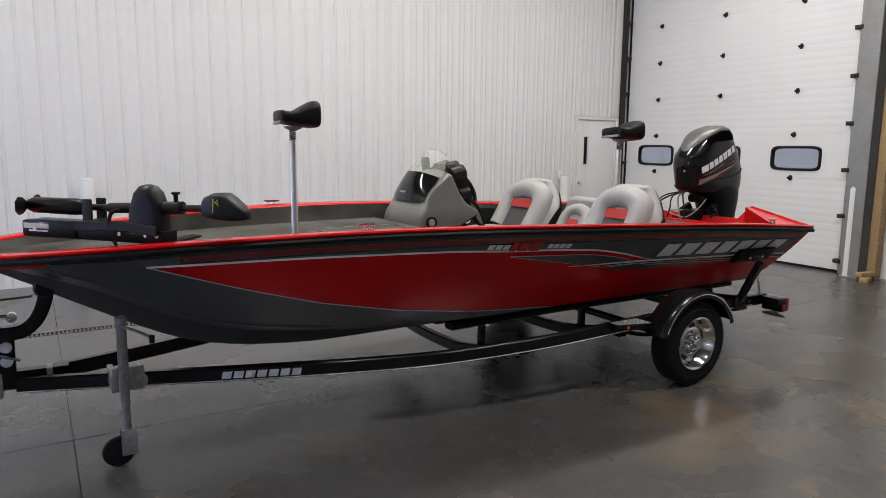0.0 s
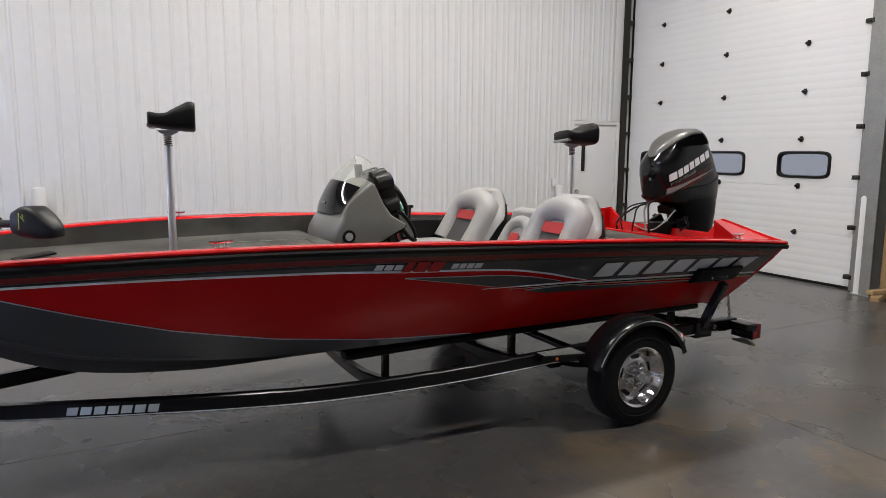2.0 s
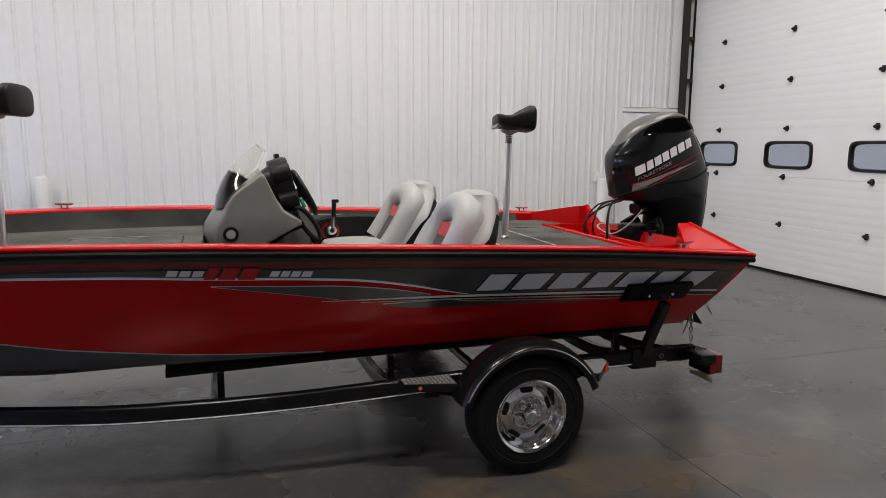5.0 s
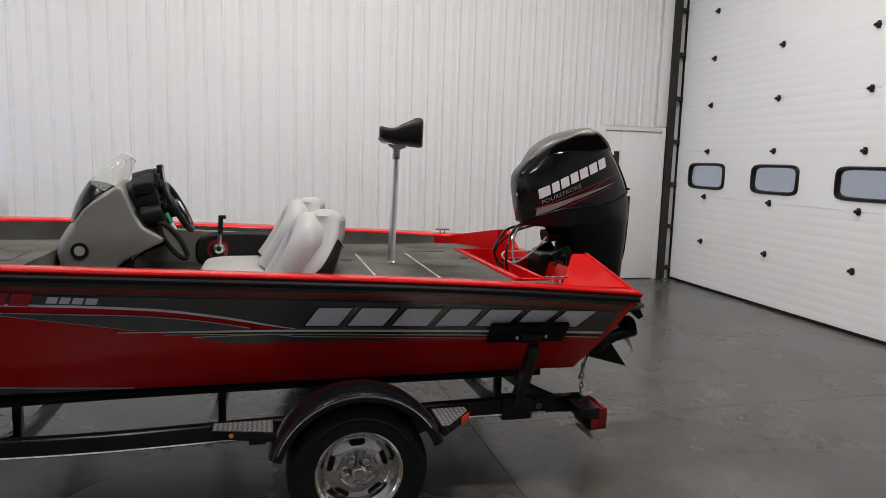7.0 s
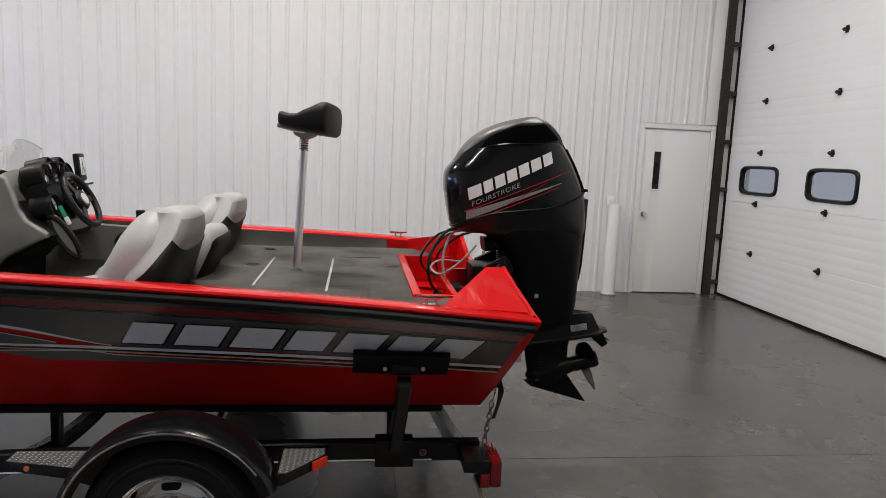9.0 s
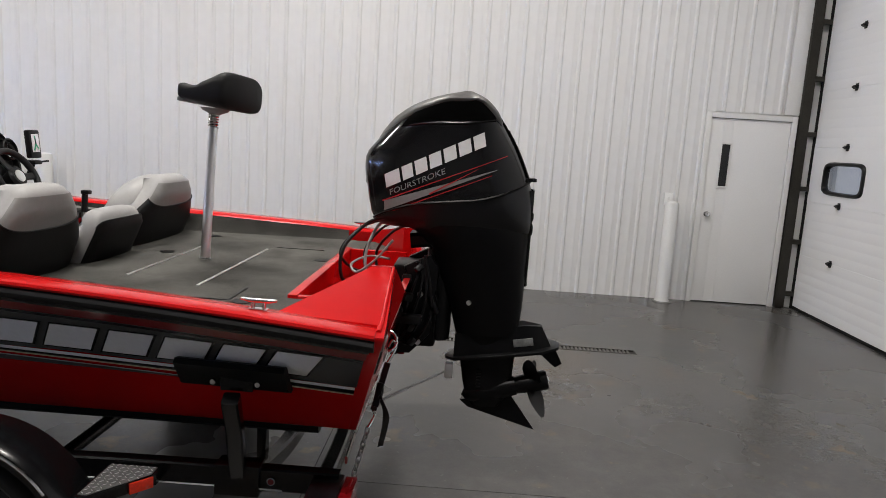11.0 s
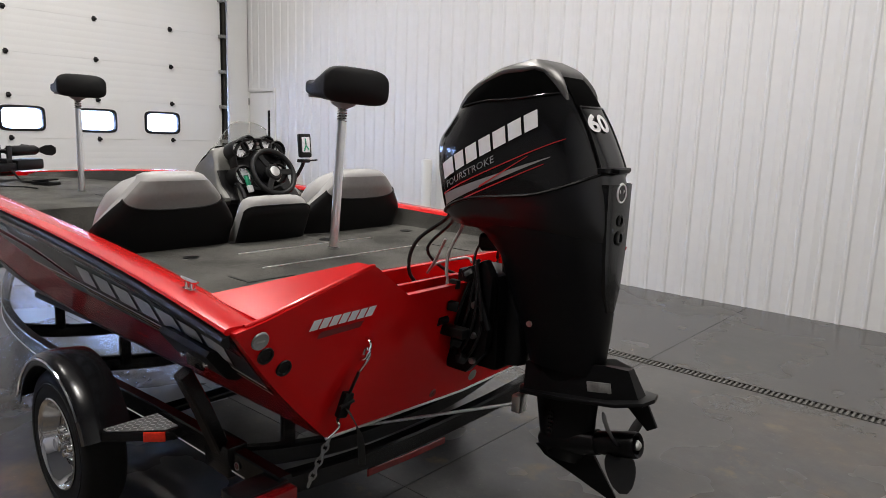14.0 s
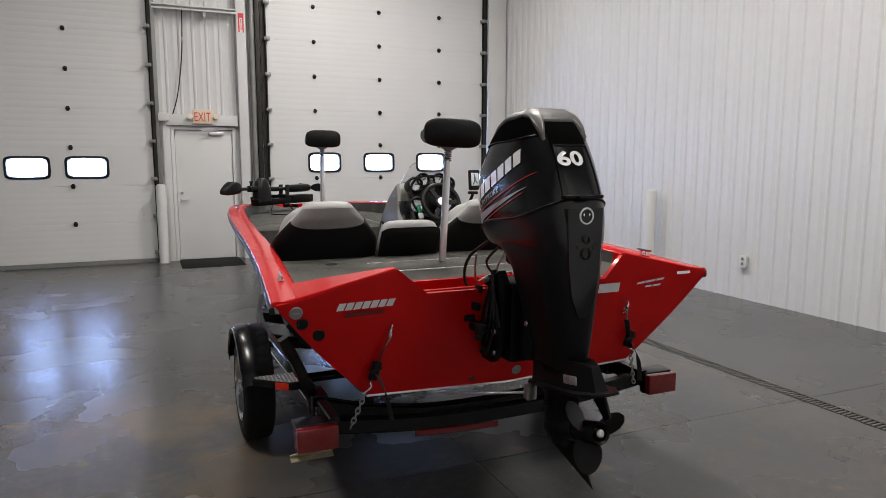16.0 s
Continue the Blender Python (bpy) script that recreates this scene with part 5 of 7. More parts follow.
part("dash_pod", loft([dash_ring(0.155, 1.22, 1.47, -0.15), dash_ring(0.200, 1.20, 1.525, -0.06), dash_ring(0.212, 1.195, 1.545, 0.015), dash_ring(0.208, 1.20, 1.540, 0.030), dash_ring(0.196, 1.21, 1.53, 0.026), dash_ring(0.190, 1.215, 1.525, -0.004)]), BLACK_PLASTIC, cons, "black hooded dash with gauges")
for y, z, r in [(-0.150, 1.462, 0.050), (-0.078, 1.500, 0.044), (0.068, 1.500, 0.044), (0.140, 1.462, 0.048), (-0.152, 1.292, 0.056), (0.120, 1.300, 0.056)]:
    x = dash_x(z) + 0.010
    part("gauge_cup", lathe([(r * 1.10, 0.012), (r * 1.14, 0.034), (r * 1.30, 0.030), (r * 1.36, 0.0), (r * 1.25, -0.085), (0, -0.10)], pose(x - 0.012, CY + y, z, 0, 76, 0), 28), BLACK_PLASTIC, cons, "black hooded gauge cup")
    g = part("gauge_bezel", lathe([(r * 0.9, 0.0), (r * 1.1, 0.0), (r * 1.12, 0.012), (r, 0.016), (r * 0.9, 0.010)], pose(x - 0.012, CY + y, z, 0, 76, 0), 24), CHROME, cons, "chrome-rimmed gauge")
    part("gauge_face", lathe([(0, 0.008), (r * 0.93, 0.008), (r * 0.93, 0.0)], pose(x - 0.010, CY + y, z, 0, 76, 0), 24), GAUGE, g)
    part("gauge_ticks", join(*[moved(box(-0.0015, 0.0015, r * 0.66, r * 0.86, 0.0085, 0.0095), pose(x - 0.010, CY + y, z, 0, 76, 0) @ pose(0, 0, 0, 0, 0, 36 * k)) for k in range(10)]), BLACK_PLASTIC, g)
    part("needle", moved(box(-0.003, 0.003, -0.001, r * 0.7, 0.0095, 0.011), pose(x - 0.010, CY + y, z, 0, 76, 0) @ pose(0, 0, 0, 0, 0, 40 + 200 * y)), BLACK_PLASTIC, g)
part("switch_panel", join(*[box(dash_x(1.42 + k * 0.025) - 0.006, dash_x(1.42 + k * 0.025) + 0.008, CY - 0.022, CY + 0.022, 1.42 + k * 0.025, 1.438 + k * 0.025, 0.003) for k in range(4)]), GREY_STEEL, cons)
part("console_port", lathe([(0.0, 0.004), (0.030, 0.004), (0.032, 0.010), (0.046, 0.010), (0.048, 0.0)], pose(3.466, CY - 0.3125, 1.092, 90, 0, 0), 26), BLACK_PLASTIC, cons, "black round fitting on the console side")
part("port_cap", lathe([(0.0, 0.010), (0.028, 0.010), (0.029, 0.004)], pose(3.466, CY - 0.3125, 1.092, 90, 0, 0), 26), SEAT_GREY, cons)
# wrap-around acrylic screen, painted dark in its lower half
vs = [0.0, 0.25, 0.5, 0.75, 1.0]
crown_x, crown_z = hermite(vs, [3.368, 3.388, 3.438, 3.528, 3.650]), hermite(vs, [1.195, 1.31, 1.43, 1.550, 1.650])
edge_x, edge_z = hermite(vs, [3.425, 3.455, 3.550, 3.640, 3.700]), hermite(vs, [1.225, 1.305, 1.400, 1.475, 1.600])
edge_y = hermite(vs, [0.255, 0.258, 0.245, 0.210, 0.150])


def screen_row(v, grow=0.0):
    row = []
    for q in np.linspace(-1, 1, 21):
        w = abs(q) ** 2.6
        row.append((crown_x(v) + (edge_x(v) - crown_x(v)) * w - grow, CY + q * (edge_y(v) + grow), crown_z(v) + (edge_z(v) - crown_z(v)) * abs(q) ** 3.0))
    return row


part("smoked_shield", loft([screen_row(v, 0.004) for v in np.linspace(0.10, 0.60, 10)], closed=False), SMOKED, cons, "glossy dark lower windscreen")
wc = [screen_row(v) for v in np.linspace(0.60, 1.0, 9)]
part("windscreen", loft(wc, closed=False), CLEAR, cons, "clear acrylic windscreen").visible_shadow = False
part("windscreen_rim", tube(wc[-1], 0.004, 6), CLEAR, cons)
part("shield_mark", loft([[(p[0] - 0.004, p[1], p[2]) for p in screen_row(v, 0.005)[8:13]] for v in (0.25, 0.28)], closed=False), GREY_VINYL, cons)
# steering wheel
sw = Matrix.Translation((3.962, 4.632, 1.322)) @ pose(0, 0, 0, 0, 62, 0)
ringp = [(0.157 * math.cos(a), 0.157 * math.sin(a), 0) for a in np.linspace(0, 2 * math.pi, 41)]
part("steering_wheel", moved(join(tube(ringp[:-1] + [ringp[0]], 0.019, 10, False), lathe([(0, 0.02), (0.05, 0.018), (0.062, 0.0), (0.05, -0.03), (0.03, -0.10), (0, -0.10)], n=24)), sw), BLACK_PLASTIC, cons, "black three-spoke steering wheel")
for a in (90, 210, 330):
    part("spoke", moved(bar([(0.04, 0, 0.0), (0.10, 0, -0.004), (0.150, 0, 0)], 0.040, 0.014, 0.004), sw @ pose(0, 0, 0, 0, 0, a)), BLACK_PLASTIC, cons)
part("wheel_badge", moved(lathe([(0, 0.024), (0.022, 0.024), (0.034, 0.022), (0.037, 0.016)], n=24), sw), ALU, cons, "round bright horn cap")
part("key_tag", moved(box(-0.010, 0.010, -0.015, 0.015, -0.034, 0.034, 0.006), pose(3.928, 4.452, 1.268, 0, -25, 15)), GREEN, cons, "green key float")
part("tag_label", moved(box(-0.011, 0.011, -0.020, 0.020, -0.080, -0.033, 0.006), pose(3.928, 4.452, 1.268, 0, -25, 15)), WHITE_VINYL, cons)
part("knee_panel", loft([[(3.70 + 0.40 * k, 4.935 + 0.012 * k, z) for z in (0.66, 0.9, 1.14 - 0.02 * k, 1.155 - 0.022 * k)] + [(3.70 + 0.40 * k, 5.02 + 0.01 * k, 1.16 - 0.022 * k)] for k in np.linspace(0, 2.2, 8)], closed=False), CONSOLE, cons, "grey side moulding")
# fish finder on an arm
ff = thing("fish_finder", (3.82, 4.98, 1.40), "small black handheld plotter on a ball mount", "marine display")
part("case", moved(box(-0.018, 0.018, -0.05, 0.05, -0.085, 0.085, 0.012), pose(3.815, 5.0, 1.495, 0, -6, 0)), BLACK_PLASTIC, ff)
part("screen", moved(box(0.0175, 0.0195, -0.034, 0.034, -0.048, 0.060, 0.001), pose(3.815, 5.0, 1.495, 0, -6, 0)), GAUGE, ff, "pale map screen")
part("map_line", moved(join(bar([(0.0202, -0.02, -0.04), (0.0202, 0.0, 0.0), (0.0202, -0.004, 0.05)], 0.001, 0.012, 0.0001), bar([(0.0202, 0.0, 0.0), (0.0202, 0.024, -0.03)], 0.001, 0.010, 0.0001)), pose(3.815, 5.0, 1.495, 0, -6, 0)), GREEN, ff)
part("arm", tube(smooth([(3.83, 4.985, 1.40), (3.82, 4.98, 1.36), (3.80, 4.96, 1.30), (3.76, 4.94, 1.24)]), 0.013, 10), BLACK_PLASTIC, ff)
part("clamp", join(box(3.79, 3.86, 4.95, 5.02, 1.375, 1.40, 0.008), tube([(3.84, 5.0, 1.388), (3.86, 5.08, 1.395)], 0.006, 8)), BLACK_PLASTIC, ff)
# throttle box
th = thing("throttle_control", (4.2, 5.0, 0.9), "black throttle lever with a red-ringed hub", "throttle")
part("side_box", loft([[(p[0], 4.955 - d, p[1]) for p in oval(4.33, 1.0, a, b, 3.2, 30)] for d, a, b in ((-0.06, 0.29, 0.125), (0.02, 0.30, 0.13), (0.032, 0.285, 0.115), (0.026, 0.26, 0.095))]), BLACK_PLASTIC, th, "black moulded throttle recess")
part("hub_ring", lathe([(0.05, 0.0), (0.072, 0.0), (0.070, 0.012), (0.05, 0.016)], pose(4.175, 4.925, 1.01, 90), 28), RED_DARK, th, "dark red ring")
part("hub", lathe([(0, 0.045), (0.022, 0.045), (0.034, 0.036), (0.040, 0.0)], pose(4.185, 4.925, 1.02, 90), 24), ALU, th)
part("hub_cap", lathe([(0, 0.050), (0.016, 0.050), (0.018, 0.044)], pose(4.185, 4.925, 1.02, 90), 18), BLACK_PLASTIC, th)
part("lever", bar([(4.188, 4.885, 1.04), (4.192, 4.880, 1.12), (4.196, 4.880, 1.14)], 0.018, 0.03, 0.004), ALU, th)
part("grip", join(bar([(4.196, 4.880, 1.12), (4.20, 4.880, 1.20), (4.202, 4.880, 1.245)], 0.03, 0.032, 0.008), box(4.185, 4.235, 4.860, 4.900, 1.225, 1.25, 0.008)), BLACK_PLASTIC, th)

# ---- outboard motor ----
MY = 4.073
motor = thing("outboard_motor", (6.45, MY, 0.34), "glossy black outboard motor with red and silver stripes, tilted down", "outboard motor")
COWL_Z = [1.275, 1.30, 1.36, 1.44, 1.53, 1.60, 1.66, 1.72, 1.78, 1.83, 1.865, 1.885]
cowl_f = hermite(COWL_Z, [6.075, 6.045, 6.022, 6.006, 5.992, 6.000, 6.048, 6.098, 6.158, 6.241, 6.338, 6.425])
cowl_b = hermite(COWL_Z, [6.756, 6.757, 6.756, 6.748, 6.724, 6.694, 6.664, 6.628, 6.588, 6.546, 6.498, 6.450])
cowl_w = hermite(COWL_Z, [0.150, 0.164, 0.177, 0.185, 0.187, 0.184, 0.179, 0.172, 0.161, 0.146, 0.122, 0.08])


def cowl_side(x, z, s=-1, off=0.004):
    """A point on the flank of the cowl."""
    f, b, w = cowl_f(z), cowl_b(z), cowl_w(z)
    u = min(max((x - (f + b) / 2) / ((b - f) / 2), -0.985), 0.985)
    c = math.copysign(abs(u) ** 1.8, u)
    sn = math.sqrt(max(0.0, 1 - c * c))
    hw = w * (1.0 - 0.14 * max(0.0, c) ** 2 - 0.28 * max(0.0, -c) ** 2)
    return (x, MY + s * (hw * sn ** (2 / 3.6) + off), z)


def cowl_patch(z, a0, a1, grow, n=9, up=0.0):
    """Points on the cowl at one height between two bearings, 0 being astern."""
    f, b, w = cowl_f(z), cowl_b(z), cowl_w(z)
    out = []
    for k in range(n):
        a = math.radians(a0 + (a1 - a0) * k / (n - 1))
        c, s = math.cos(a), math.sin(a)
        hw = w * (1.0 - 0.14 * max(0.0, c) ** 2 - 0.28 * max(0.0, -c) ** 2)
        out.append(((f + b) / 2 + ((b - f) / 2 + grow) * math.copysign(abs(c) ** (2 / 3.6), c), MY + (hw + grow) * math.copysign(abs(s) ** (2 / 3.6), s), z + up))
    return out


def cowl_rear(dy, z, off):
    """A point on the rear face of the cowl."""
    f, b, w = cowl_f(z), cowl_b(z), cowl_w(z) * 0.86
    s = min(0.95, abs(dy) / w) ** 1.8
    return ((f + b) / 2 + ((b - f) / 2 + off) * math.sqrt(1 - s * s) ** (2 / 3.6), MY + dy, z)


def seam_z(a):
    return 1.405 + 0.105 * math.cos(math.radians(a))


bearings = [-180 + 2.5 * k for k in range(144)]
part("cowl", loft([[cowl_patch(seam_z(a) + (1.885 - seam_z(a)) * u, a, a, 0.0, 2)[0] for a in bearings] for u in np.linspace(0, 1, 22)]), BLACK_COWL, motor, "glossy black engine cowl", 50)
part("lower_cowl", loft([[cowl_patch(1.275 + (seam_z(a) - 1.275) * u, a, a, 0.001, 2)[0] for a in bearings] for u in np.linspace(0, 1, 8)]), BLACK_GLOSS, motor, "satin black lower cowl", 50)
belt = [cowl_patch(seam_z(a), a, a, 0.003, 2)[0] for a in bearings[::3]]
part("cowl_seam", tube(belt + [belt[0]], 0.006, 6, False), BLACK_SATIN, motor)
part("cowl_latch", join(box(6.70, 6.742, MY - 0.095, MY + 0.095, 1.510, 1.526, 0.005), box(6.73, 6.764, MY - 0.040, MY + 0.040, 1.508, 1.524, 0.005)), BLACK_SATIN, motor, "black latch lip")
# graphite crown over the rear, with an air intake painted dark and a gloss rear panel

def crown_edge(a):
    """Lower edge of the crown: a lip over the rear slot, a leg at each rear corner, an arch along each flank, then falling forward."""
    r = abs(a)
    return float(np.interp(r, [0, 20, 23, 27, 33, 42, 52, 70, 100, 125, 150, 180], [1.828, 1.828, 1.800, 1.752, 1.748, 1.800, 1.840, 1.852, 1.836, 1.785, 1.715, 1.650]))


rows = []
for j in range(11):
    u = 1 - (1 - j / 10) ** 1.6
    row = []
    for a in bearings:
        z = crown_edge(a) + (1.885 - crown_edge(a)) * u
        row.append(cowl_patch(z, a, a, (0.001, 0.010, 0.014)[min(j, 2)], 2, 0.007 * u)[0])
    rows.append(row)
rows.append([(p[0] * 0.5 + 6.4375 * 0.5, p[1] * 0.4 + MY * 0.6, p[2] + 0.003) for p in rows[-1]])
part("crown", loft(rows), GREY_COWL, motor, "graphite crown with a leg at each rear corner", 40)
for s in (-1, 1):
    deep = []
    for a in np.linspace(36, 128, 26):
        lo = 1.772 - 0.055 * ((a - 36) / 92) ** 1.5 if a > 40 else 1.785
        hi = crown_edge(a) + 0.004
        lo = min(lo, hi - 0.004)
        deep.append([cowl_patch(lo + (hi - lo) * v, s * a, s * a, g, 2)[0] for v, g in ((0, 0.0025), (0.25, 0.004), (0.6, 0.004), (1, 0.003))])
    # surface patch without depth; its blackness paints the recess shade
    part("side_intake", loft(deep, closed=False), INTAKE, motor, "near-black patch painted as the shaded recess under the crown")
    shelf = [cowl_patch(1.772 - 0.055 * ((a - 40) / 88) ** 1.5, s * a, s * a, 0.004, 2)[0] for a in np.linspace(40, 118, 20)]
    part("intake_lip", tube(shelf, 0.0035, 6), BLACK_COWL, motor)
    edge = [cowl_patch(z, s * (17 + 5 * (1.76 - z)), s * (17 + 5 * (1.76 - z)), 0.006, 2)[0] for z in np.linspace(1.51, 1.726, 10)]
    part("panel_edge", tube(edge, 0.0045, 6), BLACK_COWL, motor)
# slot lies on the cowl skin, the shade of its hole painted in
part("air_intake", loft([cowl_patch(z, -21, 21, 0.0045, 9) for z in np.linspace(1.724, 1.832, 5)], closed=False), INTAKE, motor, "near-black patch painted as the deep air intake slot")
part("rear_panel", loft([cowl_patch(z, -17, 17, 0.006, 21) for z in np.linspace(1.505, 1.728, 14)], closed=False), BLACK_COWL, motor, "gloss black rear panel")
part("panel_lip", tube(cowl_patch(1.728, -18, 18, 0.006, 15), 0.005, 8), BLACK_COWL, motor)
part("crown_mark", loft([cowl_patch(z, a, a, 0.0155, 2)[:1] + cowl_patch(z + 0.016, a, a, 0.0155, 2)[:1] for z in (1.846,) for a in np.linspace(-11, 11, 9)], closed=False), BLACK_SATIN, motor)
figure = lettering("60", 0.080, 0.001, 0.0024)
for v in figure.verts:
    v.co = cowl_rear(v.co.x * 1.52 - 0.084, 1.648 + v.co.y, 0.012 + 0.5 * v.co.z)
part("power_number", figure, WHITE_VINYL, motor, "white power figure")


def cowl_place(x0, z0, ang, s=-1, off=0.005):
    ca, sa = math.cos(math.radians(ang)), math.sin(math.radians(ang))

    def f(u, v):
        return cowl_side(x0 + u * ca - v * sa, z0 + u * sa + v * ca, s, off)
    return f


for s in (-1, 1):
    blocks_on(cowl_place(6.108, 1.448, 26.5, s, 0.006), [0.072, 0.050, 0.056, 0.054, 0.056, 0.056, 0.052], 0.058, 0.28, 0.012, SILVER_WHITE, "maker_mark", motor, "white maker's mark, plain blocks")

    def streak(x0, z0, x1, z1, h0, h1, off, material, name, s=s):
        rows = []
        for k in range(17):
            u = k / 16
            x, z = x0 + (x1 - x0) * u, z0 + (z1 - z0) * u
            h = h0 + (h1 - h0) * u
            rows.append([cowl_side(x, z, s, off), cowl_side(x, z + h / 2, s, off), cowl_side(x, z + h, s, off)])
        part(name, loft(rows, closed=False), material, motor)
    streak(6.10, 1.345, 6.58, 1.555, 0.045, 0.003, 0.0045, GREY_VINYL, "silver_streak")
    streak(6.09, 1.385, 6.62, 1.618, 0.006, 0.003, 0.006, RED_VINYL, "red_streak")
    streak(6.14, 1.345, 6.56, 1.530, 0.006, 0.003, 0.0055, RED_VINYL, "red_streak")
    streak(6.30, 1.430, 6.50, 1.555, 0.008, 0.002, 0.006, RED_VINYL, "red_streak")
word = lettering("FOURSTROKE", 0.034, 0.001)
for v in word.verts:
    u, w = v.co.x * 1.25 + v.co.y * 0.3, v.co.y
    p = cowl_place(6.124, 1.416, 25, -1, 0.0065)(u, w)
    v.co = p
part("stroke_word", word, SILVER_VINYL, motor, "silver lettering")
for ob in motor.children:
    for v in ob.data.vertices:
        if v.co.z > 1.275:
            v.co.z = 1.275 + (v.co.z - 1.275) * 0.994
# lower cowl, leg and gearcase
leg = [(1.30, 6.12, 6.755, 0.165), (1.25, 6.24, 6.755, 0.160), (1.18, 6.315, 6.753, 0.150), (1.08, 6.345, 6.748, 0.132), (0.98, 6.385, 6.748, 0.112), (0.90, 6.415, 6.745, 0.098), (0.83, 6.435, 6.740, 0.084), (0.78, 6.448, 6.738, 0.070)]
part("leg", loft([[(p[0], p[1], z) for p in oval((a + b) / 2, MY, (b - a) / 2, w, 2.7, 32)] for z, a, b, w in leg]), BLACK_SATIN, motor, "black drive-shaft leg", 50)
part("rear_spine", loft([[(6.735 + d, MY + q, z) for q, d in ((-w, -0.035), (-w * 0.85, 0.018), (0, 0.026), (w * 0.85, 0.018), (w, -0.035))] for z, w in ((1.47, 0.10), (1.35, 0.095), (1.22, 0.085), (1.10, 0.065), (1.02, 0.03))], closed=False), BLACK_COWL, motor)
part("round_crest", lathe([(0.027, 0.001), (0.028, 0.0035), (0.034, 0.0035), (0.036, 0.0)], pose(6.7575, MY, 1.440, 0, 90), 24), ALU, motor, "round silver emblem")
part("crest_field", lathe([(0, 0.0015), (0.027, 0.0015), (0.028, 0.0)], pose(6.7575, MY, 1.440, 0, 90), 20), BLACK_PLASTIC, motor)
for dy, dz in ((-0.012, 0.006), (0.0, 0.010), (0.012, 0.006), (0.0, -0.010)):
    part("crest_mark", moved(box(0.001, 0.0025, -0.005, 0.005, -0.005, 0.005), pose(6.7575, MY + dy, 1.440 + dz, 45)), ALU, motor)
for z, r in ((1.345, 0.020), (1.285, 0.026)):
    part("flush_plug", lathe([(0, 0.004), (r * 0.6, 0.004), (r * 0.7, 0.012), (r, 0.010), (r, 0)], pose(6.753, MY, z, 0, 90), 18), BLACK_PLASTIC, motor)
part("front_bolt", lathe([(0, 0.006), (0.010, 0.006), (0.014, 0.003), (0.015, -0.004)], pose(cowl_f(1.47) + 0.006, MY - 0.045, 1.47, 0, -90, 0), 16), GREY_STEEL, motor, "small round bolt on the cowl front")
part("case_bolt", lathe([(0, 0.006), (0.011, 0.006), (0.012, 0)], pose(6.50, MY - 0.117, 0.945, 90), 12), ALU, motor)
gear = [(0.80, 6.448, 6.738, 0.062), (0.72, 6.465, 6.735, 0.050), (0.62, 6.482, 6.728, 0.042), (0.53, 6.498, 6.725, 0.048), (0.47, 6.512, 6.705, 0.048), (0.42, 6.54, 6.67, 0.030)]
part("gearcase", loft([[(p[0], p[1], z) for p in oval((a + b) / 2, MY, (b - a) / 2, w, 2.0, 28)] for z, a, b, w in gear]), BLACK_SATIN, motor, "black gearcase", 50)
tilt = 10
plate = [(-0.02, -0.02), (0.02, -0.075), (0.20, -0.10), (0.42, -0.105), (0.50, -0.06), (0.515, 0.0), (0.50, 0.06), (0.42, 0.105), (0.20, 0.10), (0.02, 0.075), (-0.02, 0.02)]
pm = Matrix.Translation((6.43, MY, 0.648)) @ pose(0, 0, 0, 0, -tilt, 0)
part("cavitation_plate", moved(prism(plate, 2, 0.0, 0.014, 0.004), pm), BLACK_SATIN, motor, "black anti-ventilation plate")
part("plate_block", moved(loft([[(0.02, -0.05, 0.014), (0.38, -0.07, 0.014), (0.47, -0.03, 0.014), (0.47, 0.03, 0.014), (0.38, 0.07, 0.014), (0.02, 0.05, 0.014)], [(0.04, -0.045, 0.12), (0.36, -0.05, 0.13), (0.44, -0.02, 0.11), (0.44, 0.02, 0.11), (0.36, 0.05, 0.13), (0.04, 0.045, 0.12)]]), pm), BLACK_SATIN, motor)
part("anode", moved(box(0.30, 0.39, -0.066, -0.058, 0.035, 0.072, 0.003), pm), GALV, motor, "pale zinc anode")
part("anode", moved(box(0.30, 0.39, 0.058, 0.066, 0.035, 0.072, 0.003), pm), GALV, motor)
part("trim_tab", moved(prism([(0.40, -0.005), (0.49, -0.005), (0.515, -0.085), (0.48, -0.10)], 1, -0.006, 0.006, 0.002), pm), BLACK_SATIN, motor)
ax = Matrix.Translation((6.455, MY, 0.452)) @ pose(0, 0, 0, 0, 90 - 15, 0)
part("torpedo", lathe([(0, 0.042), (0.025, 0.057), (0.046, 0.095), (0.052, 0.155), (0.050, 0.26), (0.046, 0.30), (0, 0.30)], ax, 24), BLACK_SATIN, motor, "black gear torpedo", 50)
part("skeg", loft([[(6.49, MY - 0.008, 0.44), (6.72, MY - 0.006, 0.49), (6.850, MY - 0.002, 0.312), (6.53, MY - 0.004, 0.405)], [(6.49, MY + 0.008, 0.44), (6.72, MY + 0.006, 0.49), (6.850, MY + 0.002, 0.312), (6.53, MY + 0.004, 0.405)]]), BLACK_SATIN, motor, "black skeg fin")
prop = part("propeller_hub", lathe([(0, 0.30), (0.040, 0.30), (0.044, 0.33), (0.048, 0.44), (0.043, 0.452), (0.034, 0.445), (0.03, 0.40), (0, 0.40)], ax, 24), BLACK_SATIN, motor, "black propeller hub")
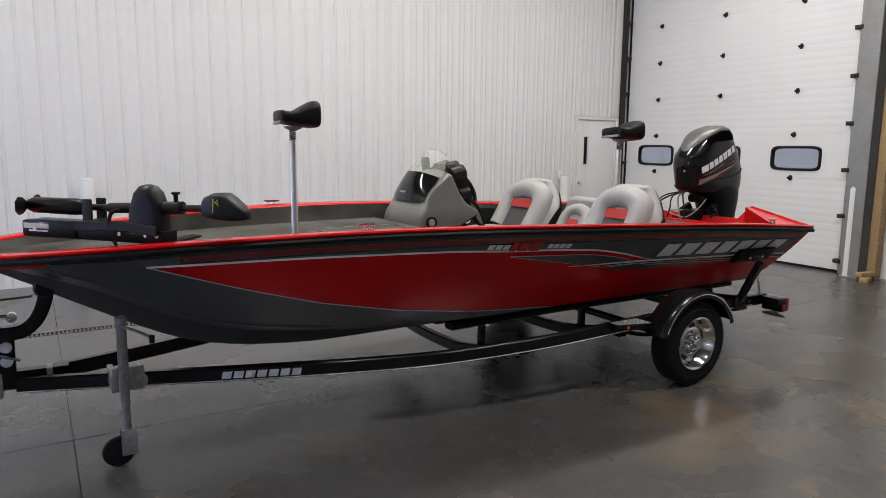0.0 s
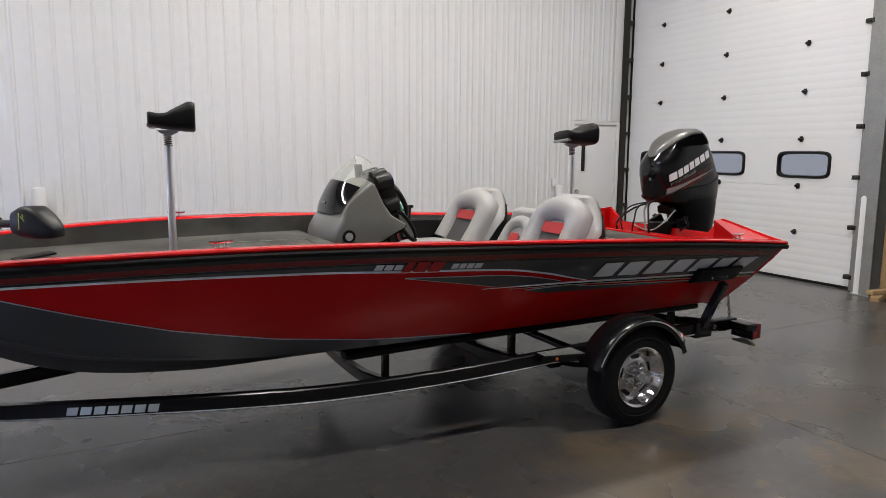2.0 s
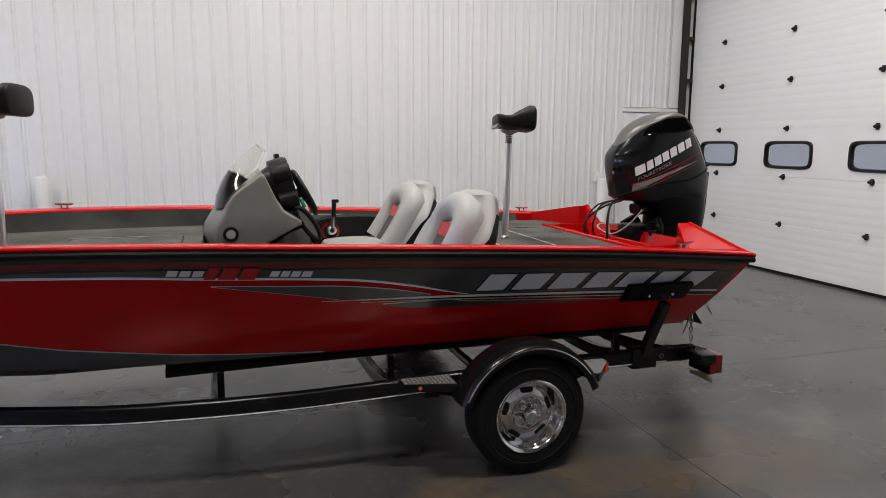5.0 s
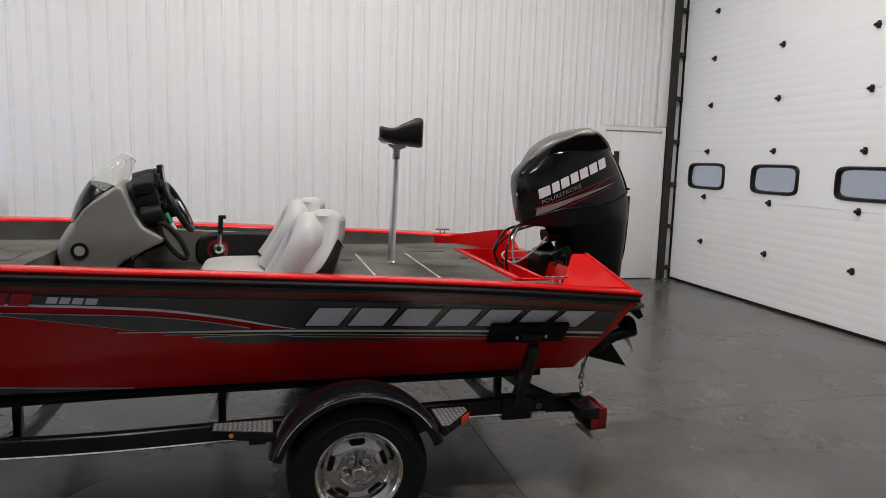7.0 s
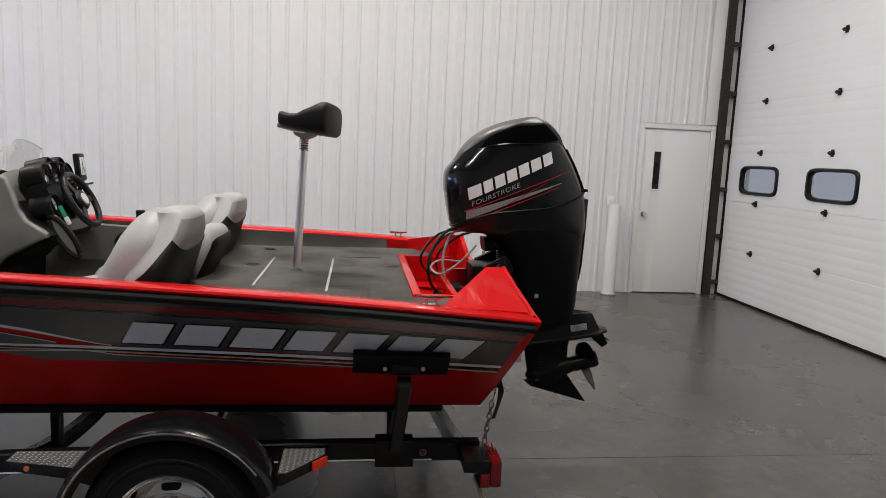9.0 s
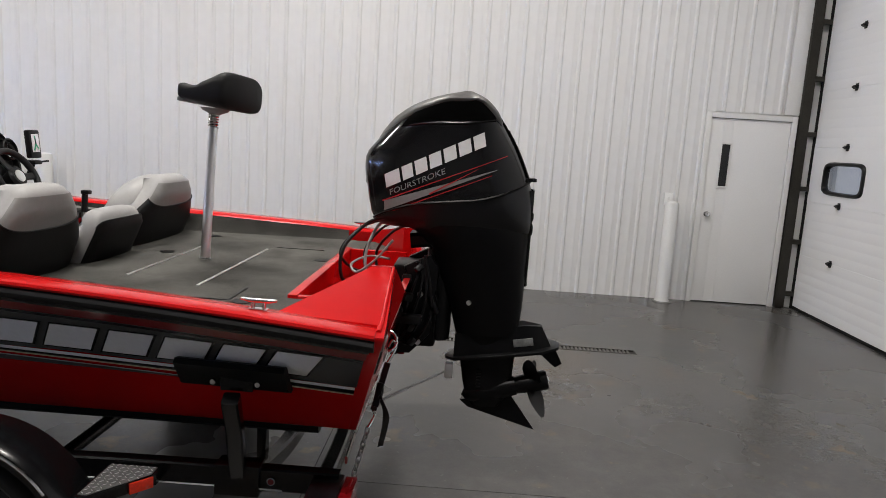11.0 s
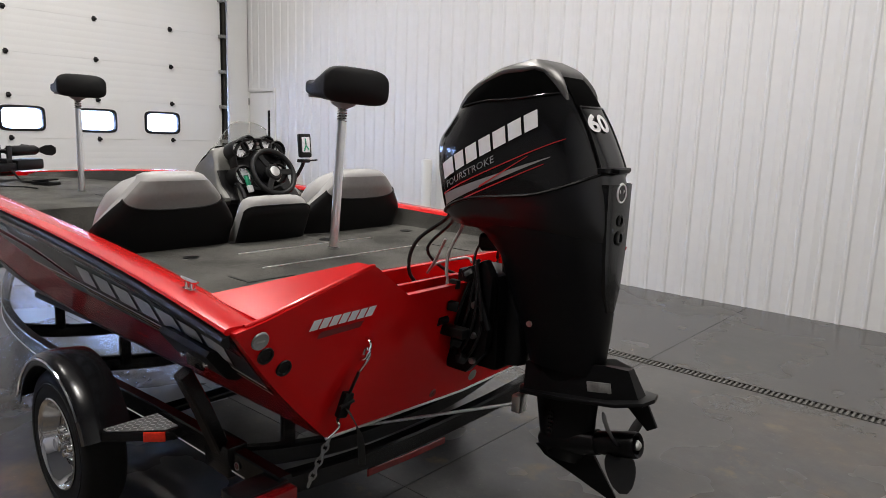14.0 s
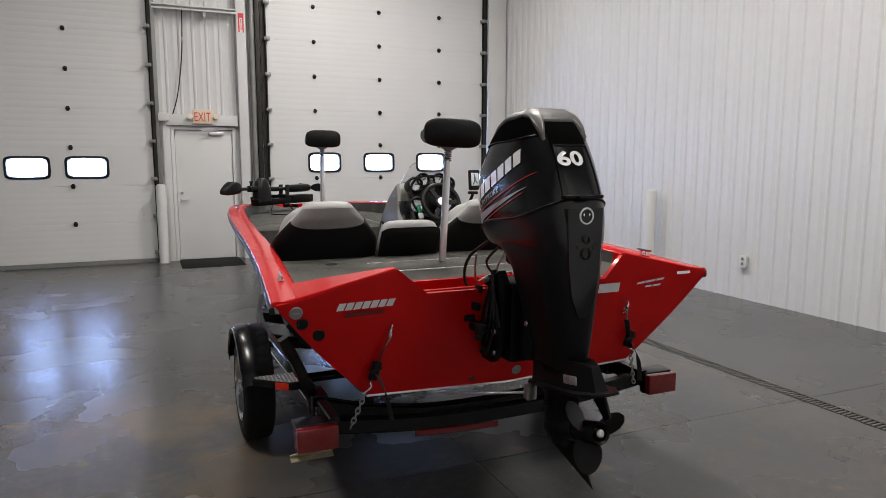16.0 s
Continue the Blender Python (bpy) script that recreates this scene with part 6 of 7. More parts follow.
for a in (100, 220, 340):
    rows = []
    for k in range(9):
        r = 0.04 + 0.128 * k / 8
        chord = 0.045 + 0.075 * math.sin(math.pi * min(1.0, (k + 1.2) / 9.2)) ** 0.8
        if k == 8:
            chord = 0.03
        pitch = math.radians(38 - 16 * k / 8)
        row = []
        for j in range(7):
            c = (j / 6 - 0.5) * chord
            row.append((r * math.cos(c * math.cos(pitch) / max(r, 0.06)), r * math.sin(c * math.cos(pitch) / max(r, 0.06)), 0.375 + c * math.sin(pitch) + 0.15 * (r - 0.04)))
        rows.append(row)
    part("blade", moved(join(loft(rows, closed=False), loft([[(p[0], p[1], p[2] + 0.004) for p in r] for r in rows], closed=False)), ax @ pose(0, 0, 0, 0, 0, a)), BLACK_SATIN, prop, angle=60)
part("prop_nut", lathe([(0, 0.41), (0.018, 0.41), (0.018, 0.452), (0.01, 0.46), (0, 0.46)], ax, 12), ALU, prop)
part("water_inlet", join(*[box(6.56, 6.58, MY - 0.050, MY - 0.044, 0.52 + k * 0.016, 0.528 + k * 0.016) for k in range(6)]), BLACK_PLASTIC, motor)
# clamp bracket, swivel and hoses
for s in (-1, 1):
    part("clamp_bracket", prism([(6.20, 1.10), (6.32, 1.16), (6.36, 1.10), (6.34, 0.80), (6.25, 0.70), (6.15, 0.70), (6.13, 0.84), (6.24, 1.04)], 1, MY + s * 0.14 - 0.02, MY + s * 0.14 + 0.02, 0.01), BLACK_SATIN, motor, "black transom bracket")
    for z in (0.76, 0.86, 0.98):
        part("bracket_bolt", lathe([(0, 0.012), (0.013, 0.012), (0.014, 0)], pose(6.285, MY + s * 0.161, z, 90 * -s), 10), ALU, motor)
part("swivel", join(lathe([(0, 0), (0.06, 0), (0.065, 0.05), (0.06, 0.42), (0.05, 0.46), (0, 0.46)], pose(6.36, MY, 0.74), 20), box(6.15, 6.36, MY - 0.115, MY + 0.115, 0.72, 1.10, 0.02)), BLACK_SATIN, motor)
part("trim_ram", tube([(6.27, MY - 0.175, 1.13), (6.36, MY - 0.175, 0.90)], 0.014, 10), BLACK_SATIN, motor, "black trim ram")
part("mount_arm", bar([(6.22, MY, 1.205), (6.30, MY, 1.215), (6.42, MY, 1.20)], 0.14, 0.07, 0.015), BLACK_SATIN, motor)
HOSES = [
    (0.013, BLACK_PLASTIC, [(6.10, 3.90, 1.31), (5.99, 3.86, 1.27), (5.88, 3.78, 1.17), (5.87, 3.76, 1.04), (5.95, 3.84, 0.94), (6.08, 3.92, 0.90)]),
    (0.011, BLACK_PLASTIC, [(6.10, 3.93, 1.30), (5.94, 3.94, 1.24), (5.83, 3.90, 1.13), (5.88, 3.96, 1.04), (6.00, 4.05, 0.99), (6.12, 4.10, 0.96)]),
    (0.012, HOSE, [(6.12, 3.98, 1.31), (6.03, 3.95, 1.24), (5.98, 3.90, 1.12), (6.00, 3.88, 1.00), (6.06, 3.93, 0.90)]),
    (0.009, HOSE, [(6.16, 3.88, 1.22), (6.06, 3.80, 1.12), (5.95, 3.80, 1.05), (5.90, 3.90, 1.07), (5.98, 4.02, 1.09), (6.12, 4.06, 1.10)]),
    (0.010, BLACK_PLASTIC, [(6.18, 4.12, 1.28), (6.04, 4.16, 1.22), (5.93, 4.14, 1.10), (5.96, 4.10, 0.98), (6.06, 4.05, 0.91)]),
    (0.012, BLACK_PLASTIC, [(6.22, 4.20, 1.26), (6.10, 4.26, 1.20), (5.99, 4.24, 1.08), (6.02, 4.20, 0.95), (6.12, 4.16, 0.90)]),
]
for r, material, pts in HOSES:
    part("hose", tube(smooth([(6.12 - (6.12 - x) * 0.80, y + 0.17 * min(1.0, max(0.0, (6.14 - x) / 0.12)), z) for x, y, z in pts]), r * 0.62, 8), material, motor, "looped control hose")
part("hose_block", join(box(5.955, 6.01, 3.99, 4.04, 0.885, 0.95, 0.008), box(6.04, 6.12, 3.98, 4.16, 0.885, 0.98, 0.012)), BLACK_PLASTIC, motor)
for k in range(4):
    a = smooth([(6.30, MY - 0.165 - 0.006 * k, 1.16), (6.25 + 0.03 * k, MY - 0.195, 1.00 - 0.03 * k), (6.20 + 0.022 * k, MY - 0.19, 0.82 - 0.02 * k), (6.19, MY - 0.15, 0.76)])
    part("wire", tube(a, 0.0065, 6), BLACK_PLASTIC, motor)
for k, (y_, z_) in enumerate(((-0.215, 1.06), (-0.235, 0.98), (-0.222, 0.84), (-0.20, 0.77), (-0.185, 1.10))):
    part("cable_clip", moved(box(-0.020, 0.020, -0.013, 0.013, -0.018, 0.018, 0.006), pose(6.225 + 0.012 * k, MY + y_, z_, 12 * k, 8 * k, 25 * k)), BLACK_PLASTIC, motor)
part("tilt_lever", join(lathe([(0, 0), (0.018, 0), (0.018, 0.05), (0, 0.05)], pose(6.20, MY - 0.23, 0.92, 90), 12), box(6.17, 6.30, MY - 0.25, MY - 0.20, 0.86, 0.90, 0.01)), BLACK_PLASTIC, motor)
for ob in motor.children_recursive:
    for v in ob.data.vertices:
        if v.co.x > 6.3:
            v.co.x = 6.3 + (v.co.x - 6.3) * 1.028
prop_stick = thing("transom_saver", (6.3, MY, 0.6), "thin pale support bar from trailer to motor leg", "support bar")
part("bar", tube([(5.98, MY - 0.52, 0.50), (6.44, MY - 0.02, 0.595)], 0.006, 10), GALV, prop_stick)
part("clamp", box(6.415, 6.455, MY - 0.075, MY - 0.025, 0.565, 0.635, 0.006), ALU, prop_stick)

# ---- trailer ----
trailer = thing("boat_trailer", (3.2, YC, 0), "black single-axle bunk trailer with chrome wheels and a jack", "boat trailer")


def rail_path(s):
    return smooth([(6.08, YC + s * 0.945, 0.475), (5.3, YC + s * 0.95, 0.475), (4.5, YC + s * 0.96, 0.455), (3.7, YC + s * 0.93, 0.425), (3.0, YC + s * 0.83, 0.405), (2.5, YC + s * 0.70, 0.402), (2.08, YC + s * 0.56, 0.402), (1.65, YC + s * 0.40, 0.400), (1.15, YC + s * 0.21, 0.402), (0.70, YC + s * 0.06, 0.405)], 6)


for s in (-1, 1):
    rp = rail_path(s)
    part("frame_rail", bar(rp, 0.055, 0.085, 0.006), FRAME_BLACK, trailer, "curved black steel frame rail")
    pin = []
    fr = frames_along(rp)
    for p, sd, u in fr[2:]:
        o = p + sd * (0.0285 * (1 if sd.y * s > 0 else -1)) - u * 0.034
        pin.append(o)
    part("pinstripe", bar(pin, 0.002, 0.006, 0.0005), WHITE_VINYL, trailer, "thin white pinstripe")
    blocks = []
    for k in range(7):
        i0 = 1.70 + 0.062 * k

        def rail_place(u, v, i0=i0, s=s):
            x = i0 + u
            y = float(np.interp(x, [1.65, 2.08, 2.5], [0.40, 0.56, 0.70])) + 0.036
            return (x, YC + s * y, 0.379 + v)
        blocks.append(loft([[rail_place(0.050 * i / 2 + 0.25 * 0.04 * j / 2, 0.042 * j / 2) for i in range(3)] for j in range(3)], closed=False))
        part("maker_mark", blocks[-1], WHITE_VINYL, trailer, "white block of the maker's mark")
part("tongue", bar([(0.95, YC, 0.420), (0.2, YC, 0.432), (-0.55, YC, 0.445)], 0.08, 0.10, 0.008), FRAME_BLACK, trailer, "black tongue beam")
part("coupler", join(bar([(-0.50, YC, 0.465), (-0.72, YC, 0.475)], 0.075, 0.07, 0.01), lathe([(0, 0.48), (0.035, 0.475), (0.052, 0.44), (0.05, 0.38), (0.04, 0.38), (0.0, 0.40)], pose(-0.75, YC, 0.0), 18)), FRAME_BLACK, trailer)
part("tongue_reflector", join(box(0.28, 0.36, YC - 0.046, YC - 0.0405, 0.39, 0.43, 0.002)), AMBER_LENS, trailer, "small red side reflector")
for x in (0.60, 0.84):
    part("tongue_plate", box(x, x + 0.03, YC - 0.055, YC + 0.055, 0.34, 0.475, 0.004), GALV, trailer)
part("bracket_badge", lathe([(0, 0.003), (0.03, 0.003), (0.031, 0)], pose(0.98, YC - 0.175, 0.41, 90, 0, -18), 18), WHITE_VINYL, trailer)
# winch post, winch and bow stop
post_ = part("winch_post", bar([(0.655, YC, 0.42), (0.656, YC, 0.55), (0.660, YC, 0.68)], 0.075, 0.085, 0.008), FRAME_BLACK, trailer, "black winch post")
part("winch_arm", bar(smooth([(0.36, YC, 0.665), (0.55, YC, 0.655), (0.72, YC, 0.650), (0.80, YC, 0.70), (0.845, YC, 0.78), (0.868, YC, 0.86)]), 0.07, 0.075, 0.008), FRAME_BLACK, trailer)
part("bow_stop", lathe([(0, -0.07), (0.045, -0.07), (0.055, -0.05), (0.040, 0.0), (0.055, 0.05), (0.045, 0.07), (0, 0.07)], pose(0.86, YC, 0.89, 90), 20), RUBBER, trailer, "black rubber bow roller")
for z in (0.497, 0.577):
    part("round_sticker", lathe([(0, 0.003), (0.030, 0.003), (0.031, 0)], pose(0.657, YC - 0.039, z, 90), 18), WHITE_VINYL, trailer, "round white label, unreadable")
winch = part("winch", join(lathe([(0, -0.06), (0.085, -0.06), (0.085, -0.05), (0.03, -0.045), (0.03, 0.045), (0.085, 0.05), (0.085, 0.06), (0, 0.06)], pose(0.44, YC, 0.80, 90), 24), box(0.38, 0.52, YC - 0.075, YC - 0.068, 0.70, 0.86, 0.004), box(0.38, 0.52, YC + 0.068, YC + 0.075, 0.70, 0.86, 0.004)), GALV, trailer, "galvanised hand winch")
part("winch_handle", join(tube([(0.46, YC - 0.08, 0.78), (0.46, YC - 0.11, 0.78), (0.70, YC - 0.115, 0.765)], 0.008, 8), lathe([(0, 0), (0.024, 0), (0.026, 0.05), (0, 0.055)], pose(0.70, YC - 0.11, 0.765, 90), 14)), CHROME, winch)
part("winch_strap", bar([(0.47, YC, 0.83), (0.80, YC, 0.84)], 0.045, 0.004, 0.001), WEB, trailer)
part("safety_chain", tube(smooth([(0.50, YC - 0.03, 0.68), (0.58, YC - 0.07, 0.57), (0.72, YC - 0.05, 0.50)]), 0.008, 8), CHROME, trailer)
# jack
JX, JY = 1.190, 3.612
part("jack_tube", lathe([(0, 0.30), (0.024, 0.30), (0.024, 0.36), (0.026, 0.365), (0.026, 0.745), (0.029, 0.75), (0.029, 0.775), (0.02, 0.785), (0, 0.785)], pose(JX, JY, 0), 20), GALV, trailer, "galvanised jack tube")
part("jack_inner", lathe([(0.0, 0.13), (0.021, 0.13), (0.021, 0.31), (0, 0.31)], pose(JX, JY, 0), 18), GALV, trailer)
part("jack_bracket", join(box(JX - 0.055, JX + 0.105, JY + 0.034, JY + 0.042, 0.36, 0.49, 0.005), box(JX - 0.06, JX - 0.03, JY + 0.042, JY + 0.28, 0.355, 0.45, 0.004), box(JX + 0.06, JX + 0.09, JY + 0.042, JY + 0.24, 0.355, 0.45, 0.004), lathe([(0.03, 0.0), (0.045, 0.0), (0.045, 0.012), (0.03, 0.012)], pose(JX + 0.075, JY + 0.034, 0.41, 90), 18)), GALV, trailer, "galvanised jack mount plate")
part("jack_crank", join(tube([(JX, JY - 0.03, 0.735), (JX + 0.05, JY - 0.05, 0.715), (JX + 0.14, JY - 0.06, 0.665)], 0.008, 8)), GALV, trailer)
part("jack_knob", lathe([(0, 0), (0.014, 0.0), (0.016, 0.04), (0, 0.045)], pose(JX + 0.14, JY - 0.06, 0.635), 12), BLACK_PLASTIC, trailer, "black crank knob")
part("jack_fork", join(box(JX - 0.035, JX + 0.045, JY - 0.045, JY - 0.037, 0.03, 0.16, 0.004), box(JX - 0.035, JX + 0.045, JY + 0.037, JY + 0.045, 0.03, 0.16, 0.004), box(JX - 0.03, JX + 0.04, JY - 0.0365, JY + 0.0365, 0.145, 0.165, 0.004)), GALV, trailer)
part("jack_wheel", lathe([(0, -0.022), (0.046, -0.022), (0.054, -0.018), (0.074, -0.020), (0.080, -0.010), (0.080, 0.010), (0.074, 0.020), (0.054, 0.018), (0.046, 0.022), (0, 0.022)], pose(JX - 0.048, JY, 0.0455, 90), 28), RUBBER, trailer, "black caster wheel")
# cross members: shallow curved tubes
for x, z0, dip in ((3.35, 0.41, 0.10), (4.25, 0.44, 0.10), (5.75, 0.475, 0.13)):
    hw = float(np.interp(x, [1.65, 2.08, 2.5, 3.0, 3.7, 4.5], [0.40, 0.56, 0.70, 0.83, 0.93, 0.96]))
    part("cross_member", bar(smooth([(x, YC - hw, z0), (x, YC - hw * 0.72, z0 - dip * 0.55), (x, YC - hw * 0.3, z0 - dip), (x, YC + hw * 0.3, z0 - dip), (x, YC + hw * 0.72, z0 - dip * 0.55), (x, YC + hw, z0)]), 0.06, 0.075, 0.01), FRAME_BLACK, trailer, "curved black cross member")
part("rear_bar", bar(smooth([(6.02, YC - 0.93, 0.455), (6.0, YC - 0.5, 0.40), (5.98, YC, 0.375), (6.0, YC + 0.5, 0.40), (6.02, YC + 0.93, 0.455)]), 0.06, 0.075, 0.008), FRAME_BLACK, trailer, "black rear cross bar")
part("centre_marker", bar([(6.032, YC - 0.50, 0.352), (6.02, YC - 0.25, 0.332), (6.012, YC + 0.0, 0.322)], 0.012, 0.032, 0.004), RED_LENS, trailer, "long red marker lamp")


def inside(pt, poly):
    """Whether a point lies in a polygon of the plan."""
    hit = False
    for (xa, ya), (xb, yb) in zip(poly, poly[1:] + poly[:1]):
        if (ya > pt[1]) != (yb > pt[1]) and pt[0] < xa + (xb - xa) * (pt[1] - ya) / (yb - ya):
            hit = not hit
    return hit


def diamonds(poly, z):
    """Raised slanted bars of a tread plate, within the outline of the step."""
    xs_, ys_ = [a for a, b in poly], [b for a, b in poly]
    cuts = []
    nx, ny = int((max(xs_) - min(xs_)) / 0.021), int((max(ys_) - min(ys_)) / 0.021)
    for i in range(nx + 1):
        for j in range(ny + 1):
            c = (min(xs_) + 0.010 + i * 0.021, min(ys_) + 0.010 + j * 0.021)
            if inside(c, poly):
                cuts.append(moved(loft([[(-0.009, 0, 0), (0, -0.0026, 0), (0.009, 0, 0), (0, 0.0026, 0)], [(-0.006, 0, 0.0015), (0, -0.0014, 0.0015), (0.006, 0, 0.0015), (0, 0.0014, 0.0015)]]), pose(c[0], c[1], z, 0, 0, 45 if (i + j) % 2 else -45)))
    return join(*cuts)


# axle, springs
part("axle", tube([(4.875, 2.96, 0.327), (4.875, 5.20, 0.327)], 0.03, 14), FRAME_BLACK, trailer, "black axle tube")
for s in (-1, 1):
    y = YC + s * 0.90
    part("leaf_spring", bar(smooth([(4.45, y, 0.40), (4.65, y, 0.345), (4.845, y, 0.33), (5.05, y, 0.345), (5.25, y, 0.41)]), 0.045, 0.03, 0.003), FRAME_BLACK, trailer)
    part("spring_hanger", box(4.41, 4.49, y - 0.03, y + 0.03, 0.36, 0.42, 0.004), FRAME_BLACK, trailer)
    part("spring_hanger", box(5.21, 5.29, y - 0.03, y + 0.03, 0.37, 0.44, 0.004), FRAME_BLACK, trailer)
    yo = YC + s * 1.28
    yi = YC + s * 1.09
    part("bunk", bar(smooth([(3.12, YC + s * 0.62, 0.512), (4.2, YC + s * 0.62, 0.530), (5.95, YC + s * 0.62, 0.530)]), 0.10, 0.045, 0.012), SEAT_BLACK, trailer, "black carpeted bunk board")
    for x in (3.38, 4.28, 5.72):
        part("bunk_post", box(x - 0.018, x + 0.018, YC + s * 0.62 - 0.025, YC + s * 0.62 + 0.025, 0.34, 0.52, 0.004), FRAME_BLACK, trailer)
    part("inner_bunk", bar([(3.2, YC + s * 0.28, 0.46), (4.2, YC + s * 0.28, 0.48), (5.9, YC + s * 0.28, 0.50)], 0.09, 0.04, 0.01), SEAT_BLACK, trailer)
    # fender: a bowed sheet with a rolled, bright edge
    wx, wz, R = 4.89, 0.305, 0.400
    arc = [math.radians(a) for a in np.linspace(21, 163, 31)]
    prof_f = [(yi, R - 0.004), (yi, R), ((yi + yo) / 2, R + 0.012), (yo - s * 0.02, R + 0.006), (yo, R - 0.010), (yo, R - 0.045), (yo - s * 0.005, R - 0.045), (yo - s * 0.006, R - 0.012), (yo - s * 0.022, R + 0.001), ((yi + yo) / 2, R + 0.006)]
    part("fender", loft([[(wx + r * math.cos(a), y_, wz + r * math.sin(a)) for y_, r in prof_f] for a in arc]), FRAME_BLACK, trailer, "black rounded steel fender")
    part("fender_trim", tube([(wx + (R - 0.018) * math.cos(a), yo + s * 0.003, wz + (R - 0.018) * math.sin(a)) for a in arc[3:-1]], 0.0055, 8), CHROME, trailer, "thin bright fender trim")
    part("fender_skirt", loft([[(wx + r * math.cos(a), yi, wz + r * math.sin(a)) for r in (R, R - 0.10)] for a in arc], closed=False), FRAME_BLACK, trailer)
    for x0, x1, za in ((4.25, 4.53, 0.455), (5.26, 5.45, 0.455)):
        yq = YC + s * 1.225
        tri = [(x0, YC + s * 0.975), (x1, YC + s * 0.975), (x1, YC + s * 1.15), (x0, YC + s * 1.06)] if x0 < 4.8 else [(x0, YC + s * 0.975), (x1, YC + s * 0.975), (x1, YC + s * 1.03), (x0 + 0.03, yq), (x0, yq)]
        part("step_frame", prism(tri, 2, za, za + 0.042, 0.004), FRAME_BLACK, trailer, "black fender step bracket")
        tr = [(a + (0.012 if a < (x0 + x1) / 2 else -0.012), b + (-s * 0.012 if abs(b - YC) > 1.1 else s * 0.012)) for a, b in tri]
        part("step_plate", prism(tr, 2, za + 0.043, za + 0.046), TREAD_PLATE, trailer, "diamond-plate step")
        part("tread_diamonds", diamonds(tr, za + 0.0465), ALU, trailer, "raised bright tread diamonds")
        if x0 < 4.8:
            part("marker_lamp", lathe([(0, 0.006), (0.008, 0.006), (0.010, 0.004), (0.011, 0)], pose(x0 + 0.09, YC + s * 1.091, za + 0.021, 90 * -s, 0, 0), 14), AMBER_LENS, trailer)
        else:
            part("side_reflector", moved(box(-0.042, 0.042, -0.004, 0.004, za + 0.001, za + 0.040, 0.002), Matrix.Translation((x1 - 0.030, YC + s * 1.078, 0)) @ pose(0, 0, 0, 0, 0, -s * 50.6)), ORANGE_RED, trailer, "bright red side reflector")
    # wheel
    yw = YC + s * 1.245
    face = Matrix.Translation((4.888, YC + s * 1.165, 0.281)) @ pose(0, 0, 0, 90 if s < 0 else -90, 0, 0) @ Matrix.Diagonal((1.036, 1.036, 1, 1))
    tyre = part("tyre", lathe([(0.186, -0.085), (0.215, -0.092), (0.262, -0.092), (0.292, -0.080), (0.303, -0.062), (0.305, 0.0), (0.303, 0.062), (0.292, 0.080), (0.262, 0.092), (0.250, 0.090), (0.248, 0.094), (0.240, 0.094), (0.238, 0.090), (0.215, 0.092), (0.186, 0.085)], face, 56), RUBBER, trailer, "black trailer tyre")
    wheel = part("rim", lathe([(0.186, 0.084), (0.189, 0.092), (0.184, 0.095), (0.174, 0.088), (0.168, 0.078), (0.163, 0.062), (0.158, 0.056), (0.150, 0.024), (0.141, 0.016), (0.134, 0.020), (0.105, 0.034), (0.086, 0.036), (0.080, 0.030), (0.072, 0.028), (0.0, 0.030)], face, 48), CHROME, trailer, "chrome spoked wheel rim")
    part("rim_barrel", lathe([(0.184, -0.085), (0.160, -0.06), (0.155, 0.0), (0.150, 0.018)], face, 48), DARK_STEEL, wheel)
    for k in range(5):
        a = math.radians(72 * k + 20)
        slot = [(0.120 + p[0], p[1] * (1 + 6.0 * p[0])) for p in oval(0.0, 0.0, 0.0125, 0.034, 4.0, 18)]
        part("slot", moved(loft([[(x_, y_, 0.0272 - (x_ - 0.12) * 0.48 + h) for x_, y_ in slot] for h in (-0.006, 0.0015)]), face @ pose(0, 0, 0, 0, 0, 72 * k + 20)), BLACK_PLASTIC, wheel)
        part("lug_nut", lathe([(0, 0.070), (0.014, 0.066), (0.021, 0.052), (0.025, 0.028)], face @ Matrix.Translation((0.052 * math.cos(a + 0.63), 0.052 * math.sin(a + 0.63), 0)), 12), CHROME, wheel)
    part("hub_cap", lathe([(0, 0.094), (0.024, 0.092), (0.033, 0.084), (0.036, 0.030)], face, 22), CHROME, wheel, "chrome hub cap")
    part("hub_seal", lathe([(0, 0.0955), (0.023, 0.0955), (0.025, 0.0915)], face, 18), GALV, wheel)
    # tail lamps and guides
    ty0, ty1 = sorted((YC + s * 1.143, YC + s * 0.942))
    lamp = part("tail_lamp", box(6.100, 6.145, ty0, ty1, 0.392, 0.503, 0.008), RED_LENS, trailer, "red rectangular tail lamp")
    part("lamp_case", box(5.99, 6.099, ty0, ty1, 0.455, 0.508, 0.006), FRAME_BLACK, lamp, "black lamp housing")
    part("lamp_back", box(6.055, 6.099, ty0 + 0.006, ty1 - 0.006, 0.388, 0.4545, 0.004), FRAME_BLACK, lamp)
    part("lamp_side", box(6.06, 6.098, YC + s * 1.1405 - 0.003, YC + s * 1.1405 + 0.003, 0.394, 0.45, 0.001), RED_LENS, lamp)
    part("frame_badge", lathe([(0, 0.002), (0.012, 0.002), (0.0135, 0.003), (0.015, 0)], pose(5.84, YC + s * 0.9785, 0.475, 90 * -s), 20), GREY_VINYL, trailer, "small round frame badge")
    part("frame_badge_core", lathe([(0, 0.0035), (0.0105, 0.0035), (0.0115, 0.002)], pose(5.84, YC + s * 0.9785, 0.475, 90 * -s), 20), RED_DARK, trailer)
